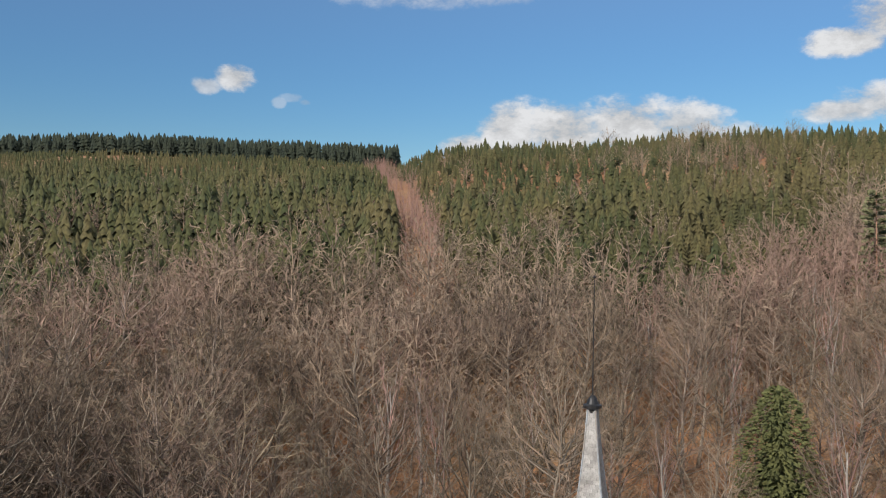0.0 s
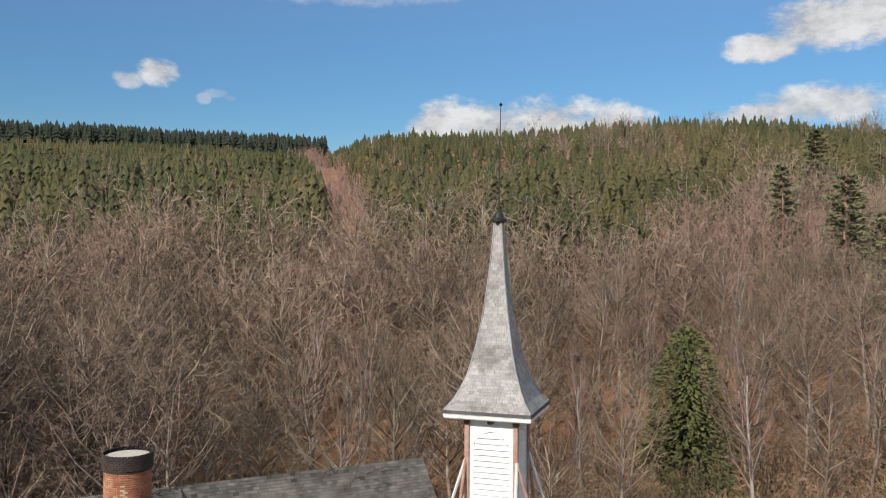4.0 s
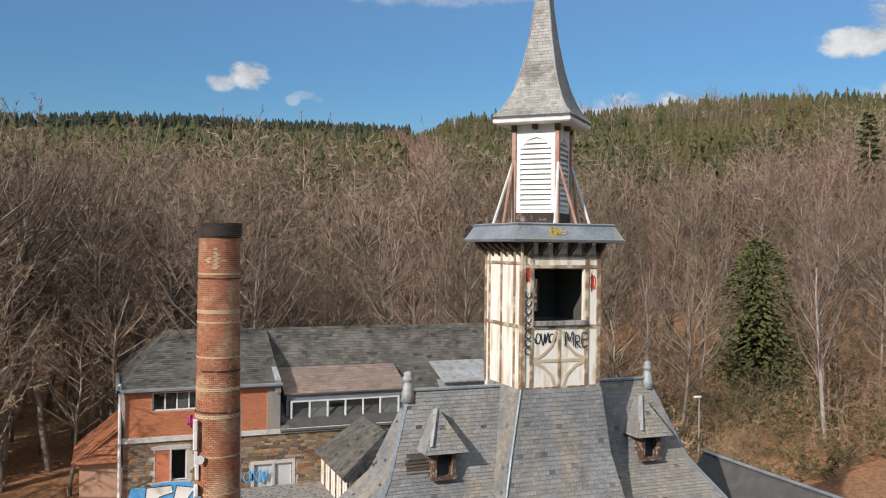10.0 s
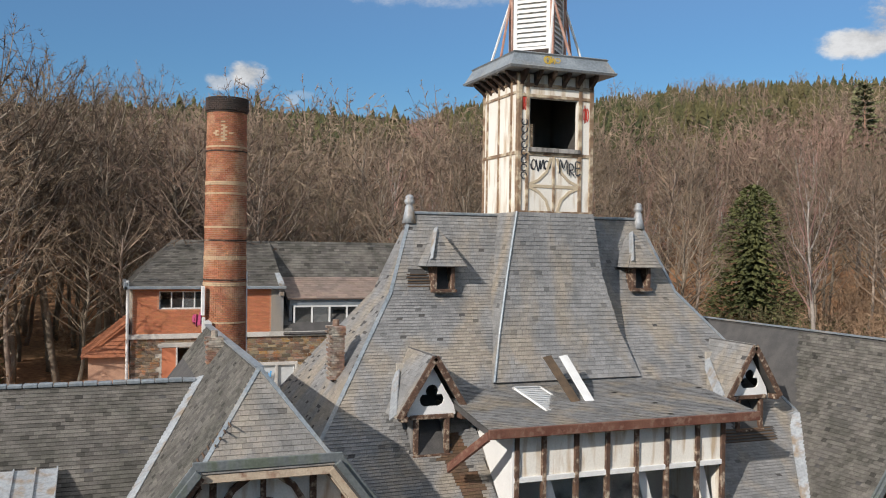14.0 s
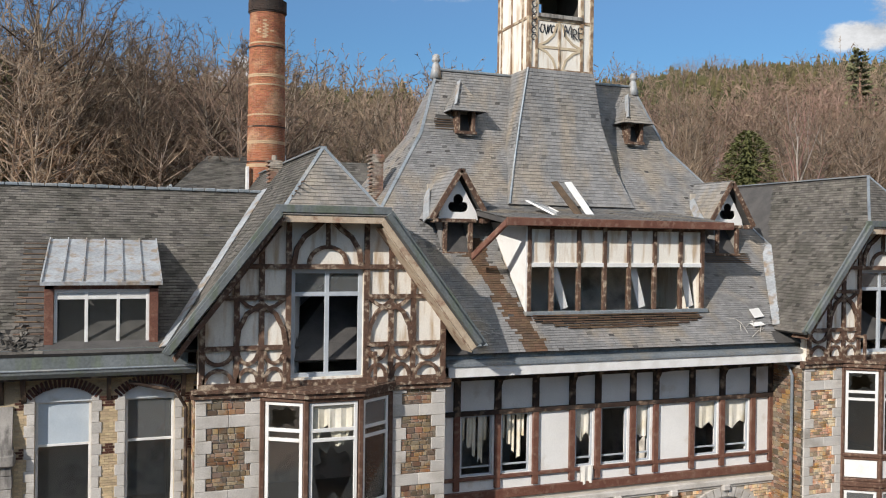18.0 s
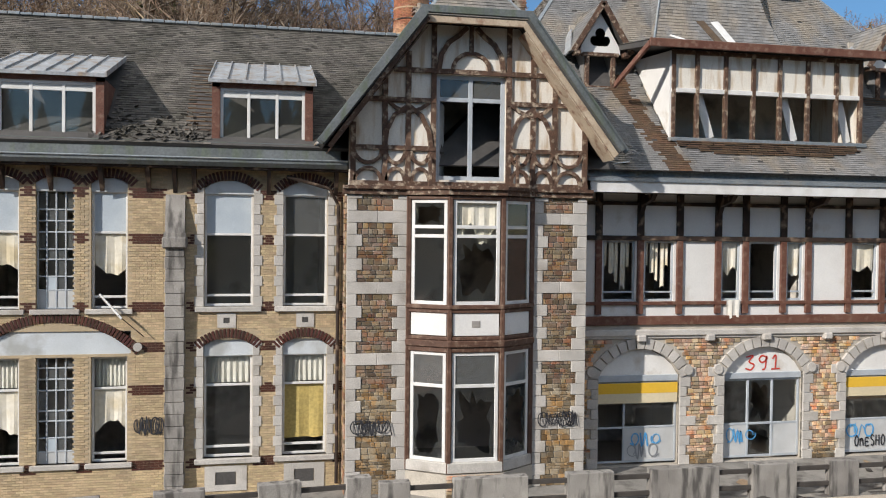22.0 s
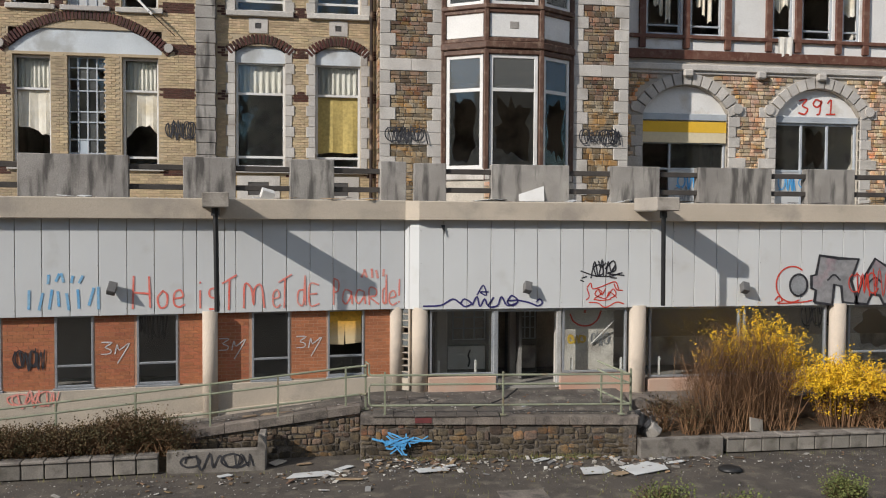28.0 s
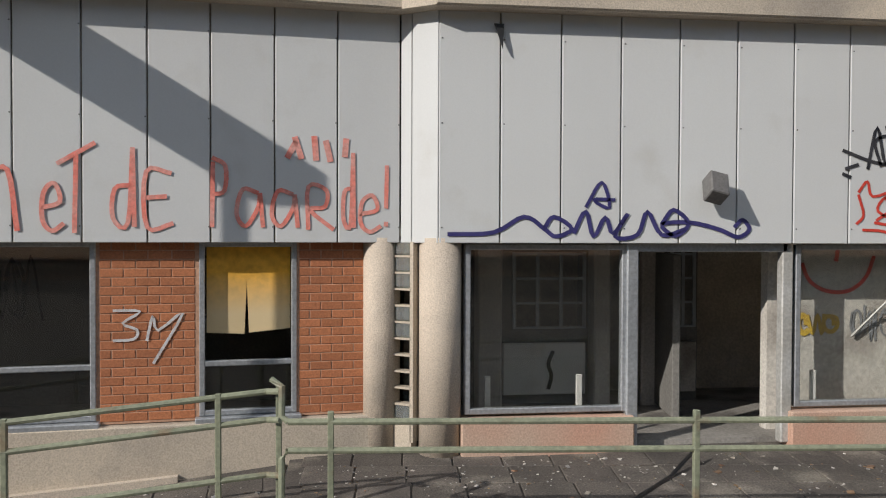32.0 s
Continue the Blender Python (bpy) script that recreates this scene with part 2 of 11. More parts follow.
M_SLATE = mat("slate", (0.172, 0.171, 0.168), (0.232, 0.228, 0.220), 0.9, 0.6, 0.35, 22, island=0.15, odd=0.02, stain=(0.265, 0.232, 0.188), stain_scale=0.4, stain_at=0.55, streak=True)
M_SLATE_ONE = mat("slate_single", (0.150, 0.146, 0.138), (0.205, 0.196, 0.182), 0.9, 0.6, 0.35, 22, vary=0.17, odd=0.02, stain=(0.265, 0.232, 0.188), stain_scale=0.4, stain_at=0.55, streak=True)
M_SLATE_OLD = mat("mossy_old_slate", (0.098, 0.091, 0.081), (0.140, 0.128, 0.111), 0.7, 0.85, 0.5, 22, spec=0.2, island=0.26, odd=0.05, stain=(0.085, 0.080, 0.068), stain_scale=0.8, stain_at=0.56)
M_ZINC_OLD = mat("dull_old_zinc", (0.150, 0.165, 0.170), (0.105, 0.118, 0.118), 1.0, 0.6, 0.15, 14, metal=0.1, stain=(0.115, 0.135, 0.105), stain_scale=1.4, stain_at=0.57, streak=True)
M_DECK = mat("roof_boarding", (0.060, 0.057, 0.055), (0.085, 0.08, 0.075), 2.0, 0.8)
M_LATH = mat("roof_lath", (0.135, 0.085, 0.052), (0.085, 0.057, 0.038), 3.0, 0.85, 0.3, vary=0.3, island=0.3)
M_ZINC = mat("zinc", (0.30, 0.33, 0.35), (0.22, 0.25, 0.27), 1.2, 0.45, 0.1, 12, metal=0.35, stain=(0.36, 0.34, 0.30), stain_at=0.62)
M_ZINC_PALE = mat("pale_zinc", (0.38, 0.40, 0.415), (0.28, 0.295, 0.305), 1.0, 0.6, 0.1, 12, metal=0.2, stain=(0.27, 0.215, 0.16), stain_scale=1.2, stain_at=0.58, streak=True)
M_PLASTER = mat("cream_plaster", (0.77, 0.735, 0.66), (0.71, 0.67, 0.59), 0.8, 0.85, 0.2, 20, stain=(0.50, 0.39, 0.27), stain_scale=1.6, stain_at=0.59, streak=True, grain=0.06)
M_CREAM = mat("peeling_cream_board", (0.52, 0.43, 0.32), (0.42, 0.33, 0.24), 2.0, 0.85, 0.3, 26, stain=(0.24, 0.13, 0.085), stain_scale=3.2, stain_at=0.60, grain=0.12)
M_WHITE = mat("white_render", (0.78, 0.77, 0.74), (0.70, 0.69, 0.66), 0.9, 0.8, 0.12, 24, stain=(0.55, 0.50, 0.42), stain_scale=1.1, stain_at=0.68, grain=0.05)
M_TIMBER = mat("worn_brown_timber", (0.072, 0.041, 0.028), (0.120, 0.066, 0.042), 5.0, 0.75, 0.5, 40, stain=(0.40, 0.32, 0.235), stain_scale=6.0, stain_at=0.605, grain=0.35)
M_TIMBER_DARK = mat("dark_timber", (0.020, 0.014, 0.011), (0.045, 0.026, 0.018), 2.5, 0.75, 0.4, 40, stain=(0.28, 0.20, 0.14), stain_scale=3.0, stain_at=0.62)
M_TIMBER_RED = mat("red_brown_paint", (0.115, 0.045, 0.030), (0.16, 0.075, 0.05), 2.0, 0.6, 0.3, 30, stain=(0.20, 0.12, 0.085), stain_scale=6.0, stain_at=0.60, grain=0.25)
M_TIMBER_BAY = mat("dark_brown_bay_timber", (0.080, 0.040, 0.026), (0.125, 0.066, 0.044), 3.0, 0.6, 0.3, 30, stain=(0.22, 0.15, 0.105), stain_scale=7.0, stain_at=0.62, grain=0.25)
M_YBRICK = mat("yellow_brick", (0.52, 0.40, 0.245), (0.45, 0.345, 0.21), 1.4, 0.75, 0.2, 40, island=0.18, stain=(0.34, 0.27, 0.18), stain_scale=0.6, stain_at=0.64)
M_YBRICK_ONE = mat("yellow_brick_single", (0.54, 0.415, 0.245), (0.46, 0.355, 0.21), 1.4, 0.75, 0.2, 40, vary=0.18)
M_YMORTAR = mat("pale_mortar", (0.46, 0.37, 0.25), (0.40, 0.32, 0.21), 2.0, 0.9)
M_DKBRICK = mat("brown_brick", (0.085, 0.026, 0.018), (0.06, 0.022, 0.016), 3.0, 0.6, 0.2, 40, vary=0.3)
M_RBRICK = mat("red_brick", (0.46, 0.170, 0.080), (0.39, 0.140, 0.068), 1.2, 0.8, 0.25, 50, vary=0.15, island=0.13)
M_RMORTAR = mat("pinkish_mortar", (0.50, 0.30, 0.20), (0.42, 0.25, 0.17), 4.0, 0.9)
M_STONE = mat("rubble_stone", (0.345, 0.228, 0.134), (0.325, 0.265, 0.200), 3.0, 0.85, 0.5, 24, vary=0.58, island=0.55, stain=(0.37, 0.180, 0.072), stain_scale=2.6, stain_at=0.58)
M_SMORTAR = mat("stone_mortar", (0.50, 0.455, 0.385), (0.42, 0.38, 0.32), 3.0, 0.9)
M_QUOIN = mat("grey_limestone", (0.53, 0.50, 0.455), (0.44, 0.415, 0.38), 1.5, 0.8, 0.25, 30, vary=0.12, stain=(0.33, 0.30, 0.26), stain_scale=1.0, stain_at=0.64)
M_CONC = mat("weathered_concrete", (0.345, 0.325, 0.295), (0.26, 0.243, 0.222), 1.6, 0.88, 0.5, 40, stain=(0.105, 0.098, 0.09), stain_scale=2.2, stain_at=0.56, streak=True, vary=0.12)
M_BEAM = mat("beige_concrete", (0.52, 0.45, 0.36), (0.46, 0.40, 0.32), 0.8, 0.85, 0.3, 60, stain=(0.34, 0.30, 0.25), stain_scale=0.9, stain_at=0.62)
M_PANEL = mat("pale_grey_panel", (0.60, 0.615, 0.61), (0.57, 0.58, 0.575), 0.5, 0.6, 0.05, 60, vary=0.03, grain=0.02, stain=(0.52, 0.52, 0.50), stain_scale=1.2, stain_at=0.68)
M_PLINTH = mat("pinkish_plinth", (0.50, 0.30, 0.22), (0.47, 0.37, 0.29), 0.8, 0.85, 0.3, 50)
M_ALU = mat("aluminium", (0.42, 0.44, 0.46), (0.36, 0.38, 0.40), 2.0, 0.4, 0.05, 30, metal=0.5)
M_WFRAME = mat("white_window_paint", (0.74, 0.74, 0.72), (0.62, 0.61, 0.58), 2.0, 0.5, 0.1, 40, grain=0.05)
M_GFRAME = mat("grey_window_paint", (0.45, 0.49, 0.52), (0.37, 0.40, 0.43), 2.0, 0.5, 0.1, 40, grain=0.06)
M_BLACK = mat("black_pipe", (0.012, 0.012, 0.013), (0.02, 0.02, 0.02), 3.0, 0.45, 0.1)
M_DARK = mat("dark_interior", (0.34, 0.31, 0.27), (0.42, 0.38, 0.32), 0.6, 0.9)
M_ROOM = mat("grimy_interior_wall", (0.66, 0.62, 0.55), (0.54, 0.50, 0.44), 0.7, 0.9, 0.15, stain=(0.24, 0.22, 0.19), stain_scale=0.9, stain_at=0.58)
# dust on the panes, strengthened into a painted veil that lifts dark rooms
M_GLASS = glass_mat("window_glass", dusty=0.02)
M_GLASS_CLEAR = glass_mat("clear_shop_glass", dusty=0.006)
M_GLASS_DUST = glass_mat("dusty_glass", dusty=0.10)
M_CURTAIN = mat("white_curtain", (0.76, 0.74, 0.68), (0.68, 0.65, 0.57), 2.0, 0.9, 0.2, 12, grain=0.06)
M_BLIND_Y = mat("yellow_blind", (0.50, 0.385, 0.13), (0.42, 0.33, 0.12), 1.0, 0.85, 0.15, 12)
M_BLIND_C = mat("cream_blind", (0.68, 0.59, 0.40), (0.63, 0.54, 0.36), 1.0, 0.85, 0.1, 12, grain=0.04)
M_BLIND_S = mat("sunny_yellow_blind", (0.76, 0.46, 0.04), (0.72, 0.45, 0.05), 1.0, 0.85, 0.1, 12, grain=0.03)
M_CHIM = mat("chimney_brick", (0.36, 0.145, 0.075), (0.27, 0.11, 0.06), 1.2, 0.85, 0.4, 12, island=0.2, stain=(0.42, 0.25, 0.15), stain_scale=0.8, stain_at=0.58)
M_CHIM_PALE = mat("pale_chimney_brick", (0.50, 0.36, 0.22), (0.42, 0.30, 0.19), 2.0, 0.85)
M_SOOT = mat("sooty_brick", (0.06, 0.04, 0.032), (0.03, 0.025, 0.022), 2.0, 0.9, 0.4, 12)
M_TILE = mat("red_tile", (0.40, 0.15, 0.07), (0.32, 0.12, 0.06), 3.0, 0.75, 0.3, 20)
M_ASPHALT = mat("old_asphalt", (0.056, 0.048, 0.041), (0.086, 0.073, 0.060), 0.9, 0.9, 0.5, 70, stain=(0.125, 0.108, 0.085), stain_scale=2.6, stain_at=0.60, grain=0.5)
M_LEAF = mat("leaf_litter", (0.31, 0.145, 0.065), (0.215, 0.115, 0.058), 0.15, 0.95, 0.8, 3.0, stain=(0.30, 0.20, 0.105), stain_scale=0.05, stain_at=0.56, grain=0.35)
# pale bark against darker near twigs imitates sunlit limbs before shaded gaps
M_BARK = mat("grey_brown_bark", (0.30, 0.240, 0.185), (0.15, 0.118, 0.090), 0.4, 0.95, 0.3, 8, vary=0.3)
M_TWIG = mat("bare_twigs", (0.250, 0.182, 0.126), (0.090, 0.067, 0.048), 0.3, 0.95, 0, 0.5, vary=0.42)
# far twigs stay paler; the near ones carry crown shade in their colour
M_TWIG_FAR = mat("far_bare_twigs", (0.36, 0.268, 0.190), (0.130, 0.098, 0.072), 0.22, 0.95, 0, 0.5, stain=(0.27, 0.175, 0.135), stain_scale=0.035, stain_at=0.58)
M_SCRUB = mat("brown_scrub", (0.33, 0.215, 0.13), (0.25, 0.165, 0.105), 0.15, 0.95, 0, 0.5)
M_BRAMBLE = mat("bramble_leaves", (0.105, 0.100, 0.045), (0.150, 0.118, 0.060), 0.4, 0.9, 0, 1.0, grain=0.3)
M_BIRCH = mat("birch_bark", (0.33, 0.29, 0.25), (0.20, 0.175, 0.15), 2.0, 0.9, 0.2, 6)
M_BIRCHTWIG = mat("reddish_birch_twigs", (0.34, 0.20, 0.165), (0.27, 0.165, 0.135), 0.2, 0.95, 0, 0.5, vary=0.2)
M_FIR = leaning(mat("spruce_needles", (0.046, 0.056, 0.019), (0.078, 0.076, 0.024), 0.22, 0.9, 0, 1.2, stain=(0.110, 0.090, 0.034), stain_scale=0.02, stain_at=0.55, grain=0.4))
M_FIR_DARK = leaning(mat("cloud_shadow_spruce_needles", (0.022, 0.032, 0.020), (0.034, 0.042, 0.022), 0.2, 0.9, 0, 1.2, grain=0.4))
M_PINE = leaning(mat("pine_needles", (0.15, 0.155, 0.075), (0.20, 0.195, 0.095), 0.5, 0.9, 0, 2.0, grain=0.3), 0.5)
M_PINEBARK = mat("pine_bark", (0.36, 0.20, 0.13), (0.28, 0.16, 0.11), 1.0, 0.9, 0.3, 8)
M_FIR_NEAR = leaning(mat("green_fir_needles", (0.088, 0.098, 0.034), (0.130, 0.134, 0.046), 0.5, 0.9, 0, 2.0, vary=0.12, grain=0.3), 0.35)

# ---- building tools ----
class Acc:
    """Collects vertices and faces for one mesh."""

    def __init__(self):
        self.v, self.f = [], []

    def add(self, vs, fs):
        n = len(self.v)
        self.v.extend(tuple(p) for p in vs)
        self.f.extend(tuple(i + n for i in f) for f in fs)
        return self

    def box(self, x0, x1, y0, y1, z0, z1, m=None):
        vs = [Vector((x, y, z)) for z in (z0, z1) for y in (y0, y1) for x in (x0, x1)]
        if m:
            vs = [m @ p for p in vs]
        return self.add(vs, [(0, 2, 3, 1), (4, 5, 7, 6), (0, 1, 5, 4), (2, 6, 7, 3), (0, 4, 6, 2), (1, 3, 7, 5)])

    def cbox(self, x0, x1, y0, y1, z0, z1, c=0.01, m=None):
        """A box with chamfered edges."""
        lo, hi = (x0, y0, z0), (x1, y1, z1)
        idx, vs, fs = {}, [], []
        for s in [(a, b, d) for a in (0, 1) for b in (0, 1) for d in (0, 1)]:
            for ax in range(3):
                p = [(hi[k] if s[k] else lo[k]) if k == ax else ((hi[k] - c) if s[k] else (lo[k] + c)) for k in range(3)]
                idx[s, ax] = len(vs)
                vs.append(m @ Vector(p) if m else p)
        for ax in range(3):
            b, d = (ax + 1) % 3, (ax + 2) % 3
            for side in (0, 1):
                q = []
                for i, j in ((0, 0), (1, 0), (1, 1), (0, 1)):
                    s = [0, 0, 0]
                    s[ax], s[b], s[d] = side, i, j
                    q.append(idx[tuple(s), ax])
                fs.append(tuple(q if side else q[::-1]))
            for i in (0, 1):
                for j in (0, 1):
                    s0, s1 = [0, 0, 0], [0, 0, 0]
                    s0[ax], s1[ax] = 0, 1
                    s0[b] = s1[b] = i
                    s0[d] = s1[d] = j
                    s0, s1 = tuple(s0), tuple(s1)
                    q = (idx[s0, b], idx[s1, b], idx[s1, d], idx[s0, d])
                    fs.append(q if (i + j) % 2 else q[::-1])
        for s in [(a, b, d) for a in (0, 1) for b in (0, 1) for d in (0, 1)]:
            q = (idx[s, 0], idx[s, 1], idx[s, 2])
            fs.append(q if sum(s) % 2 else q[::-1])
        return self.add(vs, fs)

    def beam(self, a, b, w, d, up=(0, -1, 0), c=0.0):
        """A bar from a to b: w wide across, d deep along up."""
        a, b, up = Vector(a), Vector(b), Vector(up)
        ax = (b - a).normalized()
        side = ax.cross(up).normalized()
        up = side.cross(ax)
        m = Matrix((side.to_4d() * 1, up.to_4d() * 1, ax.to_4d() * 1, Vector((0, 0, 0, 1)))).transposed()
        for i in range(3):
            m[3][i] = 0
        m.translation = a
        n = (b - a).length
        if c:
            return self.cbox(-w / 2, w / 2, -d / 2, d / 2, 0, n, c, m)
        return self.box(-w / 2, w / 2, -d / 2, d / 2, 0, n, m)

    def prism(self, poly, vec):
        """A flat polygon pushed along vec into a solid."""
        vec, n = Vector(vec), len(poly)
        a = [Vector(p) for p in poly]
        vs = a + [p + vec for p in a]
        return self.add(vs, [tuple(range(n))[::-1], tuple(range(n, 2 * n))] + [(i, (i + 1) % n, n + (i + 1) % n, n + i) for i in range(n)])

    def tube(self, pts, r, n=8, r1=None, cap=True):
        pts = [Vector(p) for p in pts]
        r1 = r if r1 is None else r1
        rings = []
        for i, p in enumerate(pts):
            t = (pts[min(i + 1, len(pts) - 1)] - pts[max(i - 1, 0)]).normalized()
            s = t.cross(Vector((0, 0, 1)) if abs(t.z) < 0.9 else Vector((1, 0, 0))).normalized()
            u = s.cross(t)
            k = r + (r1 - r) * i / max(len(pts) - 1, 1)
            rings.append([p + s * (k * math.cos(2 * math.pi * j / n)) + u * (k * math.sin(2 * math.pi * j / n)) for j in range(n)])
        fs = [(i * n + j, i * n + (j + 1) % n, (i + 1) * n + (j + 1) % n, (i + 1) * n + j) for i in range(len(pts) - 1) for j in range(n)]
        if cap:
            fs += [tuple(range(n))[::-1], tuple(range((len(pts) - 1) * n, len(pts) * n))]
        return self.add([p for r_ in rings for p in r_], fs)

    def turned(self, at, tilt):
        m = Matrix.Translation(at) @ Matrix.Rotation(radians(tilt), 4, "X")
        self.v = [tuple(m @ Vector(p)) for p in self.v]
        return self

    def placed(self, m):
        self.v = [tuple(m @ Vector(p)) for p in self.v]
        return self

    def lathe(self, prof, x, y, n=24):
        vs = [(x + r * math.cos(2 * math.pi * j / n), y + r * math.sin(2 * math.pi * j / n), z) for r, z in prof for j in range(n)]
        fs = [(i * n + j, i * n + (j + 1) % n, (i + 1) * n + (j + 1) % n, (i + 1) * n + j) for i in range(len(prof) - 1) for j in range(n)]
        return self.add(vs, fs + [tuple(range(n))[::-1], tuple(range((len(prof) - 1) * n, len(prof) * n))])

    def mesh(self, name, material, smooth=False):
        me = bpy.data.meshes.new(name)
        me.from_pydata(self.v, [], self.f)
        if smooth:
            me.polygons.foreach_set("use_smooth", [True] * len(me.polygons))
        me.materials.append(material)
        me.update()
        return me


def thing(name, at, label, category, group="", kind=""):
    ob = new(name)
    ob.location = at
    ob.empty_display_size = 0.2
    return tagged(ob, label, category, group, kind)


def hang(ob, parent):
    """Parents ob, which stands in world places, under parent."""
    ob.parent = parent
    if parent.data is None:
        ob.matrix_parent_inverse = Matrix.Translation(-parent.location)
    return ob


def part(name, acc, material, parent, label="", kind="", smooth=False):
    ob = new(name, acc.mesh(name, material, smooth))
    hang(ob, parent)
    return tagged(ob, label, "", "", kind)


def single(name, acc, material, label, category, group="", kind="", smooth=False):
    return tagged(new(name, acc.mesh(name, material, smooth)), label, category, group, kind)


def piece(name, me, parent, at, rot=(0, 0, 0), scale=(1, 1, 1)):
    """One of many alike pieces on a shared mesh."""
    ob = new(name, me)
    ob.location, ob.rotation_euler, ob.scale = at, rot, scale
    return hang(ob, parent)


def holed(acc, x0, x1, z0, z1, y0, y1, holes=()):
    """An upright wall along x with rectangular openings (xa, xb, za, zb)."""
    xs = sorted({x0, x1, *[min(max(h[i], x0), x1) for h in holes for i in (0, 1)]})
    for a, b in zip(xs, xs[1:]):
        if b - a < 1e-5:
            continue
        mid, z = (a + b) / 2, z0
        for h in sorted((h for h in holes if h[0] < mid < h[1]), key=lambda h: h[2]):
            if h[2] > z + 1e-5:
                acc.box(a, b, y0, y1, z, h[2])
            z = max(z, h[3])
        if z1 > z + 1e-5:
            acc.box(a, b, y0, y1, z, z1)
    return acc


def slates(acc, a, b, c, d, row=0.16, wide=0.26, thick=0.012, gone=0.01, seed=1, skip=None):
    """Rows of overlapping slates on the patch a (low left), b (low right), c (high right), d (high left)."""
    rnd = random.Random(seed)
    a, b, c, d = (Vector(p) for p in (a, b, c, d))
    rise = ((d - a).length + (c - b).length) / 2
    rows = max(1, int(rise / row))
    nrm = ((b - a) + (c - d)).cross((d - a) + (c - b)).normalized()
    for i in range(rows):
        t0, t1 = i / rows, (i + 1.12) / rows
        l0, r0, l1, r1 = a.lerp(d, t0), b.lerp(c, t0), a.lerp(d, min(t1, 1)), b.lerp(c, min(t1, 1))
        span = (r0 - l0).length
        n = max(1, round(span / wide))
        off = 0.5 if i % 2 else 0.0
        cuts = [0.0] + [k / n for k in np.arange(1 - off, n, 1.0) if 0.02 < k / n < 0.98] + [1.0]
        for u, v in zip(cuts, cuts[1:]):
            p = l0.lerp(r0, (u + v) / 2)
            if rnd.random() < gone or (skip and skip(p)):
                continue
            lift = thick * (1.6 + rnd.random() * 0.9)
            tilt = rnd.uniform(-0.006, 0.006)
            g = 0.003 / max(span, 0.3)
            q = [l0.lerp(r0, u + g) + nrm * (lift + tilt), l0.lerp(r0, v - g) + nrm * (lift - tilt), l1.lerp(r1, v - g) + nrm * 0.004, l1.lerp(r1, u + g) + nrm * 0.004]
            base = [q[0] - nrm * thick, q[1] - nrm * thick]
            acc.add(q + base, [(0, 1, 2, 3), (4, 5, 1, 0), (4, 0, 3), (5, 2, 1)])
    return acc


def slab(acc, a, b, c, d, thick=0.12):
    """A roof deck under the patch."""
    a, b, c, d = (Vector(p) for p in (a, b, c, d))
    nrm = ((b - a) + (c - d)).cross((d - a) + (c - b)).normalized()
    return acc.prism([a, b, c, d] if (c - d).length > 0.01 else [a, b, c], -nrm * thick)


def part_each(name, acc, material, parent, label=""):
    """One part for each loose piece of a mesh."""
    root = list(range(len(acc.v)))
    def find(i):
        while root[i] != i:
            root[i] = root[root[i]]
            i = root[i]
        return i
    for f in acc.f:
        for k in f[1:]:
            root[find(k)] = find(f[0])
    groups = {}
    for f in acc.f:
        groups.setdefault(find(f[0]), []).append(f)
    for fs in groups.values():
        ids = sorted({i for f in fs for i in f})
        at = {i: k for k, i in enumerate(ids)}
        part(name, Acc().add([acc.v[i] for i in ids], [tuple(at[i] for i in f) for f in fs]), material, parent, label)

# ---- fittings shared by the buildings ----
import itertools
from mathutils.geometry import tessellate_polygon


def plate(acc, outer, holes, place, vec):
    """A flat plate with holes: 2D outlines, put into the world by place(u, v) and pushed along vec."""
    loops = [[Vector((u, v, 0)) for u, v in lp] for lp in (outer, *holes)]
    flat = [p for lp in loops for p in lp]
    tris = tessellate_polygon(loops)
    vec = Vector(vec)
    front = [Vector(place(p.x, p.y)) for p in flat]
    n = len(front)
    fs = [tuple(t) for t in tris] + [tuple(i + n for i in t[::-1]) for t in tris]
    k = 0
    for lp in loops:
        m = len(lp)
        fs += [(k + i, k + (i + 1) % m, k + (i + 1) % m + n, k + i + n) for i in range(m)]
        k += m
    return acc.add(front + [p + vec for p in front], fs)


def ribbon(acc, pts, width, up=(0, -1, 0), deep=0.004, smooth=4):
    """A flat stroke along points on a surface whose normal is up."""
    pts, up = [Vector(p) for p in pts], Vector(up)
    if smooth > 1 and len(pts) > 2:
        q = [pts[0] * 2 - pts[1]] + pts + [pts[-1] * 2 - pts[-2]]
        fine = []
        for i in range(1, len(q) - 2):
            for s in range(smooth):
                t = s / smooth
                a, b, c, d = q[i - 1], q[i], q[i + 1], q[i + 2]
                fine.append(0.5 * ((2 * b) + (c - a) * t + (2 * a - 5 * b + 4 * c - d) * t * t + (3 * b - a - 3 * c + d) * t ** 3))
        pts = fine + [pts[-1]]
    L_, R_ = [], []
    for i, p in enumerate(pts):
        t = pts[min(i + 1, len(pts) - 1)] - pts[max(i - 1, 0)]
        s = t.cross(up)
        s = s.normalized() * width / 2 if s.length > 1e-6 else Vector((0, 0, width / 2))
        L_.append(p + s + up * deep), R_.append(p - s + up * deep)
    n = len(pts)
    return acc.add(L_ + R_, [(i, n + i, n + i + 1, i + 1) for i in range(n - 1)])


